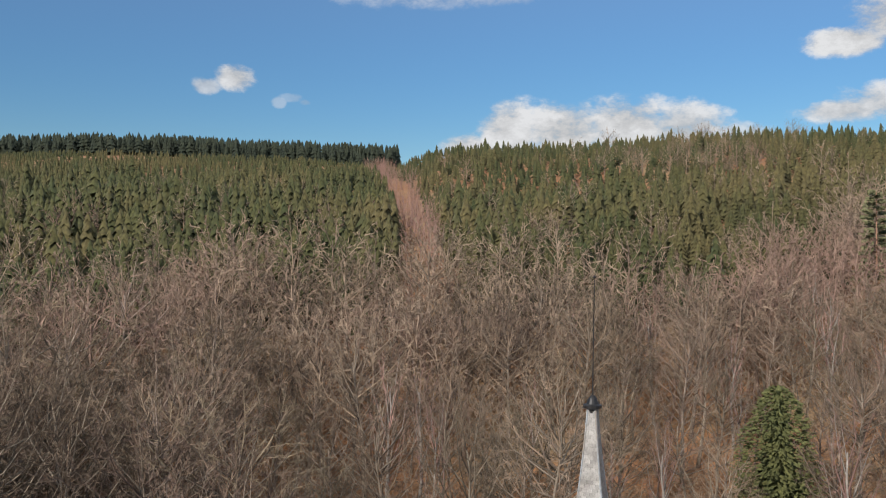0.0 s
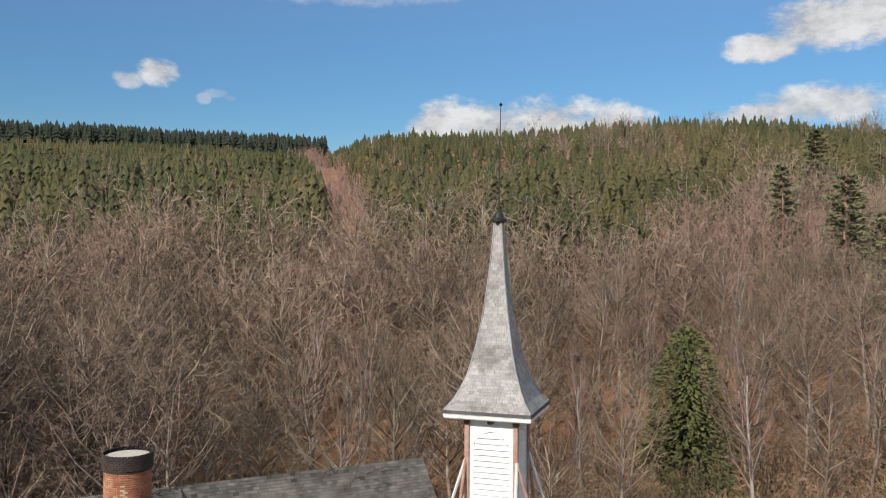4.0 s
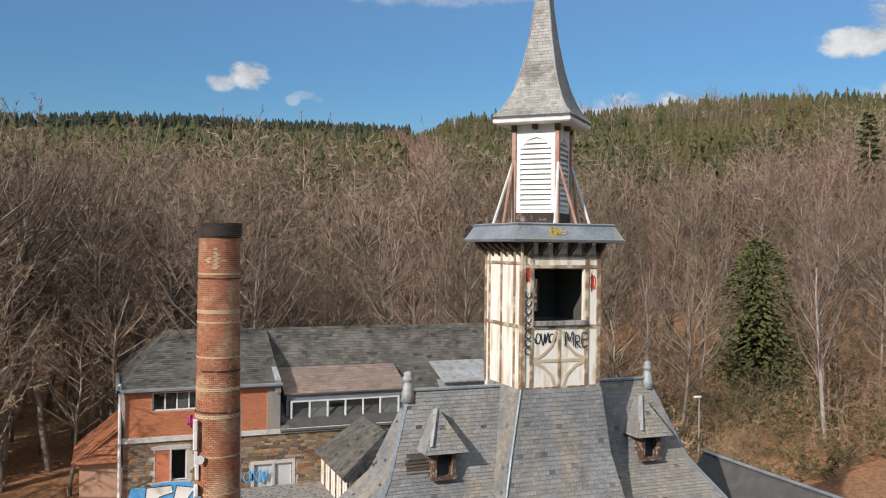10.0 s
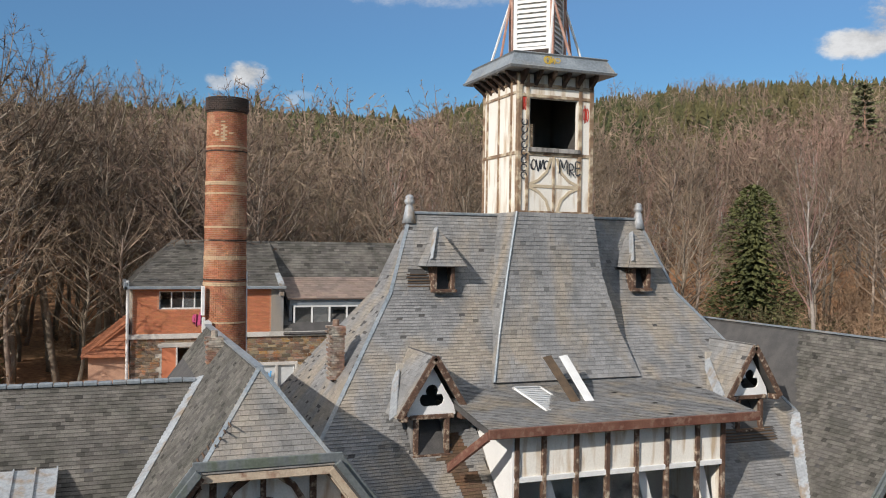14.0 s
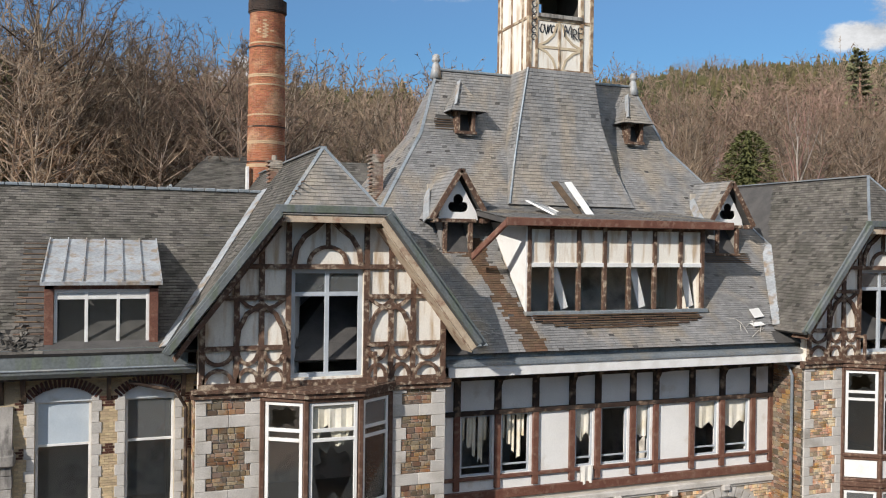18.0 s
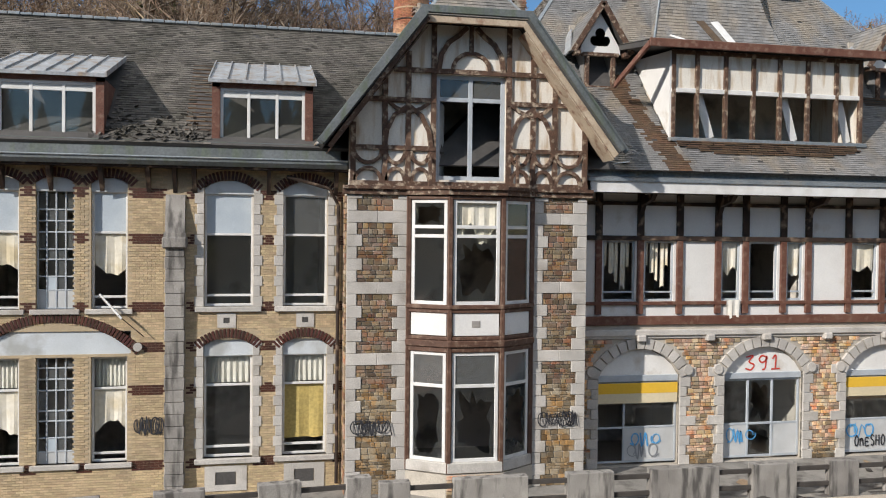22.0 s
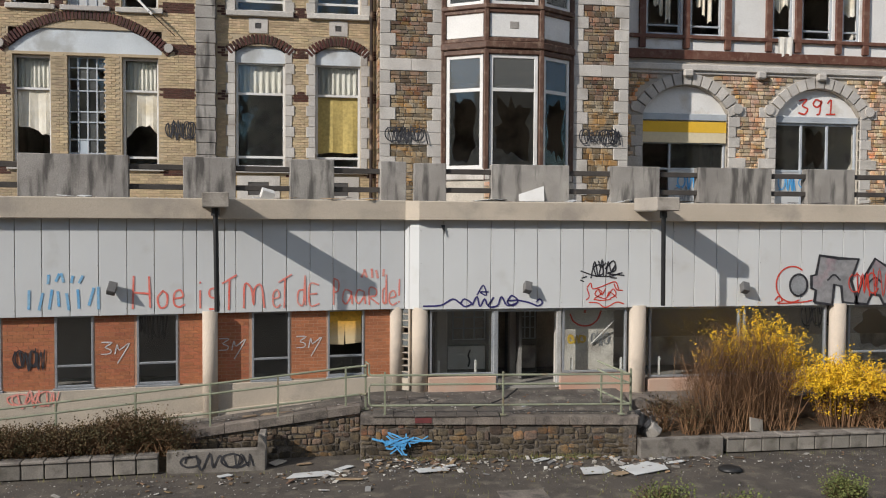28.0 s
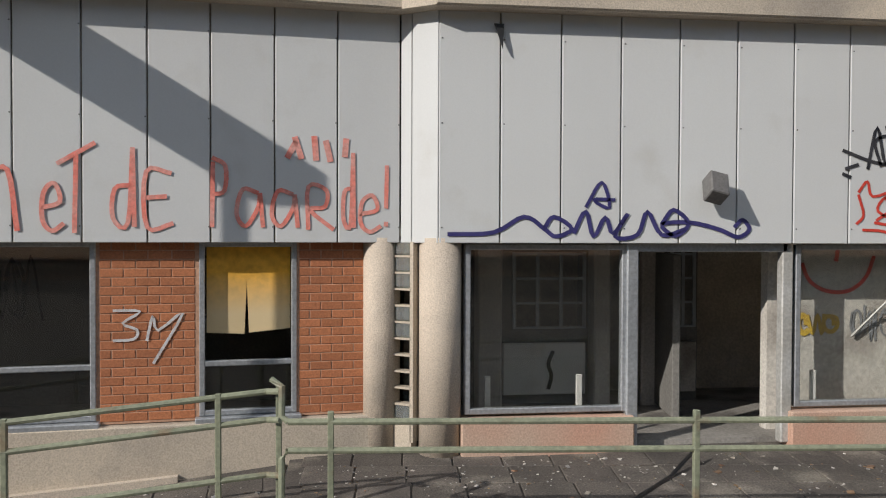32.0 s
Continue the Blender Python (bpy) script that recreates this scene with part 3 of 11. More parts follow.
def arc_bar(acc, pts, width, y0, y1):
    """A curved timber in the facade's plane: a chain of flat bars through (x, z) points."""
    pts = [Vector((x, 0, z)) for x, z in pts]
    L_, R_ = [], []
    for i, p in enumerate(pts):
        t = (pts[min(i + 1, len(pts) - 1)] - pts[max(i - 1, 0)]).normalized()
        s = Vector((-t.z, 0, t.x)) * width / 2
        L_.append(p + s), R_.append(p - s)
    n = len(pts)
    vs = [Vector((p.x, y, p.z)) for y in (y0, y1) for p in L_ + R_]
    m = 2 * n
    fs = []
    for i in range(n - 1):
        fs += [(i, n + i, n + i + 1, i + 1), (m + i, m + i + 1, m + n + i + 1, m + n + i), (i, i + 1, m + i + 1, m + i), (n + i, m + n + i, m + n + i + 1, n + i + 1)]
    fs += [(0, m, m + n, n), (n - 1, 2 * n - 1, m + 2 * n - 1, m + n - 1)]
    return acc.add(vs, fs)


def curve_pts(cx, cz, rx, rz, a0, a1, n=10):
    return [(cx + rx * math.cos(radians(a0 + (a1 - a0) * i / n)), cz + rz * math.sin(radians(a0 + (a1 - a0) * i / n))) for i in range(n + 1)]




def cloth(xa, xb, za, zb, y, torn=0.0, folds=6, seed=0):
    """A hanging curtain with folds and, where torn, a ragged lower edge."""
    rnd = random.Random(seed)
    a = Acc()
    n = max(8, folds * 4)
    vs, fs, rows = [], [], 5
    knots = [rnd.random() ** 1.3 for i in range(n // 3 + 2)]
    hem = [za + (zb - za) * torn * (knots[i // 3] + (knots[i // 3 + 1] - knots[i // 3]) * (i % 3) / 3 + rnd.uniform(-0.06, 0.06)) for i in range(n + 1)]
    for i in range(n + 1):
        x = xa + (xb - xa) * i / n
        for j in range(rows):
            t = j / (rows - 1)
            z = zb + (hem[i] - zb) * t
            vs.append((x, y + 0.025 * math.sin(folds * 6.28 * i / n + 0.6 * t) * (0.4 + t), z))
    for i in range(n):
        for j in range(rows - 1):
            fs.append((i * rows + j, i * rows + j + 1, (i + 1) * rows + j + 1, (i + 1) * rows + j))
    return a.add(vs, fs)


def shards(xa, xb, za, zb, y, seed):
    """What is left of a smashed pane: splinters along the edges round a ragged hole."""
    rnd = random.Random(seed)
    cx, cz, hole = (xa + xb) / 2, (za + zb) / 2, []
    for i in range(22):
        t = 6.283 * i / 22
        k = rnd.uniform(0.55, 0.97)
        u, v = math.cos(t), math.sin(t)
        s = k / max(abs(u), abs(v))
        hole.append((cx + u * s * (xb - xa) / 2 * 0.98, cz + v * s * (zb - za) / 2 * 0.98))
    a = Acc()
    return plate(a, [(xa, za), (xb, za), (xb, zb), (xa, zb)], [hole], lambda u, v: (u, y, v), (0, 0.006, 0))


def window(parent, xs, zs, y, rows, material=None, bar=0.06, deep=0.07, label="", name="window", seed=0, m=None):
    """A window in an upright plane: xs and zs are the lines of its bars; rows, from below, say what fills each light."""
    material = material or M_WFRAME
    fr = Acc()
    h = bar / 2
    for i, x in enumerate(xs):
        a, b = (x, x + bar) if i == 0 else (x - bar, x) if i == len(xs) - 1 else (x - h, x + h)
        fr.cbox(a, b, y, y + deep, zs[0], zs[-1], 0.008)
    for j, z in enumerate(zs):
        a, b = (z, z + bar) if j == 0 else (z - bar, z) if j == len(zs) - 1 else (z - h, z + h)
        fr.cbox(xs[0] + bar * 0.9, xs[-1] - bar * 0.9, y + 0.004, y + deep - 0.004, a, b, 0.008)
    w = part(name, fr, material, parent, label)
    made = [w]
    for j, row in enumerate(rows):
        for i, what in enumerate(row):
            xa, xb = xs[i] + (bar if i == 0 else h), xs[i + 1] - (bar if i == len(xs) - 2 else h)
            za, zb = zs[j] + (bar if j == 0 else h), zs[j + 1] - (bar if j == len(zs) - 2 else h)
            sd = seed * 100 + j * 10 + i + 1
            if what in ("glass", "clear", "dusty", "curtain", "torn"):
                g = Acc().box(xa, xb, y + 0.03, y + 0.036, za, zb)
                p = part("pane", g, M_GLASS_DUST if what == "dusty" else M_GLASS_CLEAR if what == "clear" else M_GLASS, w)
                p.visible_shadow = False
                made.append(p)
            if what in ("broken", "torn_broken"):
                p = part("pane", shards(xa, xb, za, zb, y + 0.03, sd), M_GLASS, w, "smashed pane with splinters left in the frame")
                p.visible_shadow = False
                made.append(p)
            if what in ("curtain", "torn", "torn_broken"):
                made.append(part("curtain", cloth(xa + 0.02, xb - 0.02, za + (0.02 if what == "curtain" else (zb - za) * 0.12), zb, y + 0.13, 0.0 if what == "curtain" else 0.6, 7, sd), M_CURTAIN, w,
                                 "white curtain" if what == "curtain" else "torn white curtain"))
            if what == "ragged":
                made.append(part("blind", cloth(xa + 0.01, xb - 0.01, za + (zb - za) * 0.30, zb, y + 0.09, 0.34, 2, sd), M_RAG, w, "pale cloth blind torn off along a ragged edge"))
            if what == "shreds":
                n = 5
                for q in range(n):
                    u0 = xa + (xb - xa) * q / n
                    made.append(part("shred", cloth(u0 + 0.01, u0 + (xb - xa) / n * (0.62 + 0.3 * (q % 2)), za + (zb - za) * (0.02 + 0.16 * ((q * 3 + sd) % 4)), zb, y + 0.10 + 0.006 * q, 0.12, 1, sd * 7 + q), M_RAG, w, "hanging shred of pale curtain"))
            if what in ("yellow", "cream"):
                made.append(part("blind", cloth(xa, xb, za + (zb - za) * (0.04 if what == "yellow" else 0.1), zb, y + 0.1, 0.05, 2, sd), M_BLIND_Y if what == "yellow" else M_BLIND_C, w,
                                 "faded yellow blind" if what == "yellow" else "cream blind"))
            if what in ("panel", "blueboard"):
                made.append(part("panel", Acc().cbox(xa, xb, y + 0.02, y + 0.05, za, zb, 0.004), M_BOARD if what == "panel" else M_BLUEBOARD, w))
    if m:
        for ob in made:
            ob.data.transform(m)
    return w


M_RAG = mat("pale_cloth", (0.74, 0.71, 0.62), (0.66, 0.61, 0.48), 1.6, 0.9, 0.2, 10, grain=0.06, stain=(0.58, 0.50, 0.34), stain_scale=1.2, stain_at=0.60)
M_BOARD = mat("white_board", (0.54, 0.55, 0.545), (0.46, 0.47, 0.465), 1.5, 0.6, 0.08, 30, grain=0.04)
M_BLUEBOARD = mat("pale_blue_board", (0.50, 0.56, 0.60), (0.42, 0.48, 0.53), 1.5, 0.6, 0.08, 30, grain=0.05)
M_INK_RED = mat("red_spray_paint", (0.62, 0.06, 0.04), (0.50, 0.05, 0.03), 6.0, 0.6, 0)
M_INK_FAINT = mat("faint_red_spray_paint", (0.76, 0.22, 0.17), (0.70, 0.36, 0.31), 5.0, 0.6, 0)
M_INK_BLACK = mat("black_spray_paint", (0.02, 0.02, 0.025), (0.05, 0.05, 0.055), 6.0, 0.5, 0)
M_INK_NAVY = mat("navy_spray_paint", (0.030, 0.028, 0.12), (0.05, 0.045, 0.16), 6.0, 0.5, 0)
M_INK_BLUE = mat("blue_spray_paint", (0.06, 0.30, 0.62), (0.12, 0.38, 0.66), 4.0, 0.6, 0)
M_INK_WHITE = mat("white_spray_paint", (0.62, 0.62, 0.62), (0.50, 0.46, 0.44), 4.0, 0.6, 0)
M_INK_GREY = mat("grey_spray_paint", (0.20, 0.21, 0.22), (0.27, 0.28, 0.29), 2.0, 0.6, 0)
M_INK_YELLOW = mat("yellow_spray_paint", (0.62, 0.42, 0.05), (0.55, 0.36, 0.05), 4.0, 0.6, 0)
M_INK_PINK = mat("pink_spray_paint", (0.62, 0.10, 0.22), (0.55, 0.08, 0.2), 4.0, 0.6, 0)


def scribble(parent, name, material, at, size, seed, strokes=3, width=0.05, plane="y", label="", turn=0.0):
    """An illegible sprayed tag: looping strokes within a box of that size."""
    rnd = random.Random(seed)
    a = Acc()
    w, h = size
    for s in range(strokes):
        x0, pts = w * s / strokes * 0.9, []
        wide = w * rnd.uniform(0.22, 0.4)
        if s % 2 == 0:
            r, turns, a0 = h * rnd.uniform(0.3, 0.5), rnd.uniform(0.9, 1.6), rnd.uniform(0, 6.28)
            for i in range(9):
                q = a0 + 6.28 * turns * i / 8
                pts.append((x0 + wide * (0.5 + 0.45 * math.cos(q)) + wide * 0.3 * i / 8, 0, h * 0.5 + r * math.sin(q)))
        else:
            n = rnd.randint(4, 6)
            for i in range(n):
                pts.append((x0 + wide * i / (n - 1) + rnd.uniform(-0.03, 0.03) * w, 0, h * ((0.02 if i % 2 else 0.95) + rnd.uniform(-0.12, 0.12))))
        m = Matrix.Translation(at) @ Matrix.Rotation(turn, 4, "Z")
        up = m.to_3x3() @ Vector((0, -1, 0))
        ribbon(a, [m @ Vector(p) for p in pts], width * rnd.uniform(0.7, 1.2), up, 0.004 + 0.001 * s)
    return part(name, a, material, parent, label)


# hand-sprayed letters as strokes in a box one wide and one high
STROKES = {
    "H": (((0.05, 0), (0.1, 1)), ((0.85, 0.02), (0.8, 0.98)), ((0.05, 0.5), (0.9, 0.45))), "o": (((0.5, 0.6), (0.1, 0.35), (0.3, 0.02), (0.75, 0.1), (0.8, 0.45), (0.45, 0.6)),),
    "e": (((0.1, 0.3), (0.8, 0.38), (0.6, 0.62), (0.2, 0.5), (0.15, 0.15), (0.5, 0.0), (0.95, 0.1)),), "i": (((0.5, 0), (0.5, 0.62)), ((0.5, 0.85), (0.52, 0.92))),
    "s": (((0.9, 0.75), (0.2, 0.7), (0.2, 0.45), (0.8, 0.35), (0.8, 0.05), (0.1, 0.02)),), "T": (((0.45, 0), (0.5, 0.85)), ((0.0, 0.72), (1.0, 0.95))),
    "m": (((0.05, 0), (0.1, 0.75), (0.4, 0.6), (0.5, 0.1), (0.55, 0.6), (0.85, 0.7), (1.0, 0)),), "d": (((0.7, 0.5), (0.2, 0.45), (0.15, 0.1), (0.6, 0.05), (0.75, 0.95)), ((0.75, 0.95), (0.8, 0.0))),
    "E": (((0.9, 0.7), (0.1, 0.72), (0.12, 0.0), (0.95, 0.05)), ((0.1, 0.38), (0.75, 0.4))), "P": (((0.1, 0), (0.15, 0.8)), ((0.1, 0.85), (0.8, 0.75), (0.75, 0.45), (0.15, 0.4))),
    "a": (((0.8, 0.5), (0.3, 0.55), (0.1, 0.2), (0.4, 0.02), (0.8, 0.3), (0.85, 0.5), (0.95, 0.0)),), "R": (((0.1, 0), (0.1, 0.65), (0.7, 0.6), (0.65, 0.35), (0.15, 0.3), (0.95, 0.0)),),
    "!": (((0.5, 0.25), (0.6, 0.8)), ((0.45, 0.02), (0.5, 0.08))), "3": (((0.1, 0.9), (0.8, 1.0), (0.4, 0.58), (0.9, 0.35), (0.6, 0.0), (0.05, 0.1)),),
    "9": (((0.85, 0.9), (0.4, 1.0), (0.15, 0.7), (0.5, 0.5), (0.9, 0.75), (0.85, 0.9), (0.75, 0.1), (0.45, 0.0)),),
    "8": (((0.6, 1.0), (0.15, 0.8), (0.8, 0.3), (0.45, 0.0), (0.15, 0.3), (0.85, 0.8), (0.6, 1.0)),), "1": (((0.2, 0.75), (0.55, 1.0), (0.5, 0.05)), ((0.1, 0.02), (0.95, 0.05))),
    "M": (((0.05, 0), (0.15, 1), (0.5, 0.35), (0.85, 1), (0.95, 0)),), "O": (((0.5, 1.0), (0.1, 0.6), (0.3, 0.05), (0.8, 0.15), (0.9, 0.7), (0.5, 1.0)),), "n": (((0.1, 0), (0.1, 0.7), (0.1, 0.5), (0.6, 0.7), (0.85, 0.0)),),
    "S": (((0.9, 0.85), (0.4, 1.0), (0.15, 0.7), (0.8, 0.4), (0.7, 0.05), (0.1, 0.1)),), "Z": (((0.1, 0.9), (0.9, 0.9), (0.1, 0.05), (0.95, 0.05)),), "accent": (((0.3, 0.75), (0.9, 0.95)),),
}


def sprayed(parent, letters, place, material, width, up, label):
    """One part a letter: letters are (sign, left, right, foot, height); place puts (x, z) on the wall."""
    for sign, u0, u1, z, h in letters:
        a = Acc()
        for k, st in enumerate(STROKES[sign]):
            ribbon(a, [place(u0 + (u1 - u0) * p, z + h * q) for p, q in st], width, up, 0.004 + 0.0015 * k)
        part("graffiti", a, material, parent, label)


def stones_field(rects, y, rnd, mean=(0.20, 0.135), skip=None):
    """Rubble stones filling rectangles (xa, xb, za, zb) of a wall: (x, z, width, height, tilt) each."""
    out = []
    for xa, xb, za, zb in rects:
        z = za
        while z < zb - 0.05:
            h = min(rnd.uniform(0.6, 1.35) * mean[1], zb - z)
            if zb - z - h < 0.05:
                h = zb - z
            x = xa
            while x < xb - 0.04:
                w = min(rnd.uniform(0.5, 1.6) * mean[0], xb - x)
                if xb - x - w < 0.07:
                    w = xb - x
                if not (skip and skip(x + w / 2, z + h / 2)):
                    out.append((x + w / 2, z + h / 2, w - 0.02, h - 0.02, rnd.uniform(-0.045, 0.045)))
                x += w
            z += h
    return out


def stone_mesh(seed, material, worn=0.09, rough=0.03):
    rnd = random.Random(seed)
    a = Acc().cbox(-0.5, 0.5, -0.5, 0.5, -0.5, 0.5, worn)
    a.v = [(x + rnd.uniform(-rough, rough), y + rnd.uniform(-0.08, 0.08), z + rnd.uniform(-1.6, 1.6) * rough) for x, y, z in a.v]
    return a.mesh("stone", material)


STONE_MESHES = [stone_mesh(k, M_STONE) for k in range(6)]


def lay_stones(parent, stones, y, facing="y", limit=0, deep=0.09, rest_label=""):
    """The first stones as pieces of their own, the others joined into one part."""
    rest = Acc()
    rnd = random.Random(len(stones))
    for i, (x, z, w, h, t) in enumerate(stones):
        d = deep * rnd.uniform(0.75, 1.15)
        at, rot = ((x, y, z), (0, t, 0)) if facing == "y" else ((y, x, z), (t, 0, radians(90)))
        if i < limit:
            piece("stone", STONE_MESHES[i % 6], parent, at, rot, (w, d, h))
        else:
            m = Matrix.LocRotScale(at, Euler(rot), (w, d, h))
            rest.cbox(-0.5, 0.5, -0.5, 0.5, -0.5, 0.5, 0.09, m)
    if rest.v:
        part("rubble_stones", rest, M_STONE, parent, rest_label, kind="stuff")

# ---- ground, hill and woods ----
RIDGE_AZ = np.radians([-90, -40, -5, 6, 12, 17, 19.2, 21.5, 29, 39, 47, 70, 110])
RIDGE_Z = np.array([100, 110, 122, 121, 118, 114, 111, 97, 95.5, 92.5, 91.5, 91, 87])
RIDGE_RUN = np.array([515, 515, 515, 515, 515, 515, 490, 290, 242, 186, 165, 165, 165])


def land(x, y):
    """Height of the ground: a flat forecourt, a raised court behind the house, then the wooded hill up to its ridge."""
    x, y = np.asarray(x, float), np.asarray(y, float)
    out = 0.375 * x + 0.927 * y
    s = y + (out - y) * np.clip((y - 110) / 60, 0, 1)
    z = np.interp(s, [-3000, 16, 27, 50, 60, 75, 100, 125, 185, 3000], [0, 0, 12, 13.5, 15, 16.5, 22.5, 30, 43, 43])
    back = np.clip((y - 20) / 40, 0, 1)
    z = z + back * np.clip(x - 35, 0, 300) * 0.055 * np.clip((260 - s) / 140, 0, 1)
    z = z - back * np.clip(-25 - x, 0, 400) * 0.02
    az = np.arctan2(x, np.maximum(y, 1.0))
    ridge, run = np.interp(az, RIDGE_AZ, RIDGE_Z), np.interp(az, RIDGE_AZ, RIDGE_RUN)
    t = np.clip((s - 185) / run, 0, 1)
    z = z + (ridge - 43) * t ** 0.9 - np.clip(s - run - 205, 0, 2500) * 0.02
    wob = np.sin(x * 0.031 + 1.0) * np.cos(y * 0.027) * 1.6 + np.sin(x * 0.016 + y * 0.013) * 3.0 * np.clip((y - 130) / 200, 0, 1) * (1 - t)
    return z + wob * np.clip((y - 55) / 60, 0, 1)


def spread(lo, hi, near_lo, near_hi, step, far):
    out = list(np.arange(near_lo, near_hi, step))
    p, s = near_hi, step
    while p < hi:
        out.append(p)
        s *= far
        p += s
    out.append(hi)
    p, s = near_lo, step
    while p > lo:
        s *= far
        p -= s
        out.insert(0, max(p, lo))
    return np.array(out)


def make_ground():
    xs, ys = spread(-2800, 2800, -80, 180, 6.0, 1.10), spread(-2800, 2800, -12, 200, 4.0, 1.07)
    X, Y = np.meshgrid(xs, ys)
    Z = land(X, Y)
    vs = np.stack([X, Y, Z], -1).reshape(-1, 3)
    w = len(xs)
    fs = [(j * w + i, j * w + i + 1, (j + 1) * w + i + 1, (j + 1) * w + i) for j in range(len(ys) - 1) for i in range(w - 1)]
    a = Acc()
    a.v, a.f = [tuple(v) for v in vs.tolist()], fs
    return single("ground", a, M_LEAF, "wooded hillside covered in brown fallen leaves", "ground", kind="structure", smooth=True)


make_ground()


def bare_tree(seed, height, spread_r, limbs, subs, twigs, twig_w=0.014, low=0.35, bushy=False):
    """Trunk and crown of a leafless tree at the origin: limbs arch out to a domed crown and break up into ever finer twigs."""
    rnd = random.Random(seed)
    trunk, crown = Acc(), Acc()
    jig = lambda k: Vector((rnd.uniform(-k, k), rnd.uniform(-k, k), rnd.uniform(-k, k)))

    def strip(a, b, w):
        s = (b - a).cross(jig(1)).normalized() * w
        crown.add([a - s, a + s, b], [(0, 1, 2)])

    pts, p, n = [], Vector((0, 0, -0.6)), 7
    lean = Vector((rnd.uniform(-1, 1), rnd.uniform(-1, 1), 0)) * height * 0.012
    for i in range(n + 1):
        pts.append(p.copy())
        p = p + Vector((rnd.uniform(-0.25, 0.25), rnd.uniform(-0.25, 0.25), height * 0.80 / n)) + lean
    if not bushy:
        trunk.tube(pts, height * 0.0125, 6, height * 0.003)
    zc, rz = height * (0.5 + 0.5 * low), height * (0.5 - 0.5 * low)
    mid_c = pts[4].copy()
    mid_c.z = zc
    for k in range(limbs + 1):
        # tips spread evenly over the dome, more of them above than below
        up = 1.0 - 1.45 * (k + 0.5) / (limbs + 1)
        ang = k * 2.39996 + rnd.uniform(-0.4, 0.4)
        flat = math.sqrt(max(0.0, 1 - up * up)) * rnd.uniform(0.78, 1.12)
        tip = mid_c + Vector((math.cos(ang) * flat * spread_r, math.sin(ang) * flat * spread_r, up * rz * rnd.uniform(0.86, 1.06)))
        t = min(max((tip.z - (0.30 + 0.16 * flat) * rz * 2 * rnd.uniform(0.7, 1.1)) / (height * 0.80), low * 0.75), 0.93)
        i = min(int(t * n), n - 1)
        a = pts[i].lerp(pts[i + 1], t * n - i) if not bushy else Vector((rnd.uniform(-0.4, 0.4), rnd.uniform(-0.4, 0.4), 0))
        bend = a.lerp(tip, 0.5) + Vector((tip.x - a.x, tip.y - a.y, 0)) * 0.12 - Vector((0, 0, 0.05 * (tip - a).length)) + jig(0.3)
        r = height * 0.0042 * (0.6 + 0.5 * flat)
        (trunk if not bushy and k % 2 else crown).tube([a, bend, tip], r, 3, 0.012, cap=False)
        reach = (tip - a).length
        for s in range(subs):
            u = 0.30 + 0.70 * (s + rnd.random()) / subs
            b = a.lerp(bend, u * 2) if u < 0.5 else bend.lerp(tip, u * 2 - 1)
            out = (b - mid_c).normalized()
            way = ((tip - bend).normalized() * 0.5 + out * 0.55 + jig(0.95)).normalized()
            ln = min(reach * rnd.uniform(0.14, 0.28), spread_r * 0.34) * (1.25 - 0.45 * u)
            e = b + way * ln
            strip(b, e, twig_w * 1.7)
            for q in range(twigs):
                v = rnd.uniform(0.2, 1.0)
                c = b.lerp(e, v)
                w3 = (way * 0.5 + out * 0.25 + jig(1.0)).normalized()
                strip(c, c + w3 * ln * rnd.uniform(0.28, 0.62) * (1.2 - 0.4 * v), twig_w)
    return trunk, crown


def fir_tree(seed, height, radius, tiers, points, boughs=False):
    rnd = random.Random(seed)
    a = Acc()
    for i in range(tiers):
        t = i / tiers
        z0 = height * (0.10 + 0.86 * t)
        z1 = min(height, z0 + height * (1.9 / tiers) * 0.9)
        r = radius * (1 - t) ** 0.78 * rnd.uniform(0.78, 1.12) * (0.7 if boughs else 1.0) + 0.12
        vs = [(0, 0, z1)]
        turn = rnd.uniform(0, 6.28)
        for j in range(points * 2):
            an = turn + math.pi * j / points
            k = r * rnd.uniform(0.9, 1.15) if j % 2 == 0 else r * rnd.uniform(0.45, 0.62)
            vs.append((k * math.cos(an), k * math.sin(an), z0 + (rnd.uniform(-0.05, 0.02) * height / tiers * 2 if j % 2 == 0 else height / tiers * 0.45)))
        a.add(vs, [(0, 1 + j, 1 + (j + 1) % (points * 2)) for j in range(points * 2)])
    if boughs:
        # drooping sprays that break up the outline
        for i in range(4200):
            t = rnd.random() ** 1.3
            z = height * (0.03 + 0.96 * t)
            an = rnd.uniform(0, 6.28)
            lump = 0.86 + 0.16 * math.sin(an * 5 + t * 19) * math.sin(t * 31 + an * 2)
            r = radius * (1 - t) ** 0.48 * lump * rnd.uniform(0.72, 1.06) + 0.1
            p = Vector((r * math.cos(an), r * math.sin(an), z - 0.1 * r))
            out = Vector((math.cos(an), math.sin(an), rnd.uniform(-0.5, 0.5))).normalized()
            sd = out.cross(Vector((rnd.uniform(-0.6, 0.6), rnd.uniform(-0.6, 0.6), 1))).normalized()
            ln, w = rnd.uniform(0.35, 0.75), rnd.uniform(0.10, 0.22)
            dn = Vector((0, 0, -rnd.uniform(0.02, 0.15)))
            a.add([p - out * ln * 0.5, p + sd * w + dn, p + out * ln * 0.6, p - sd * w + dn], [(0, 1, 2), (0, 2, 3)])
    return a


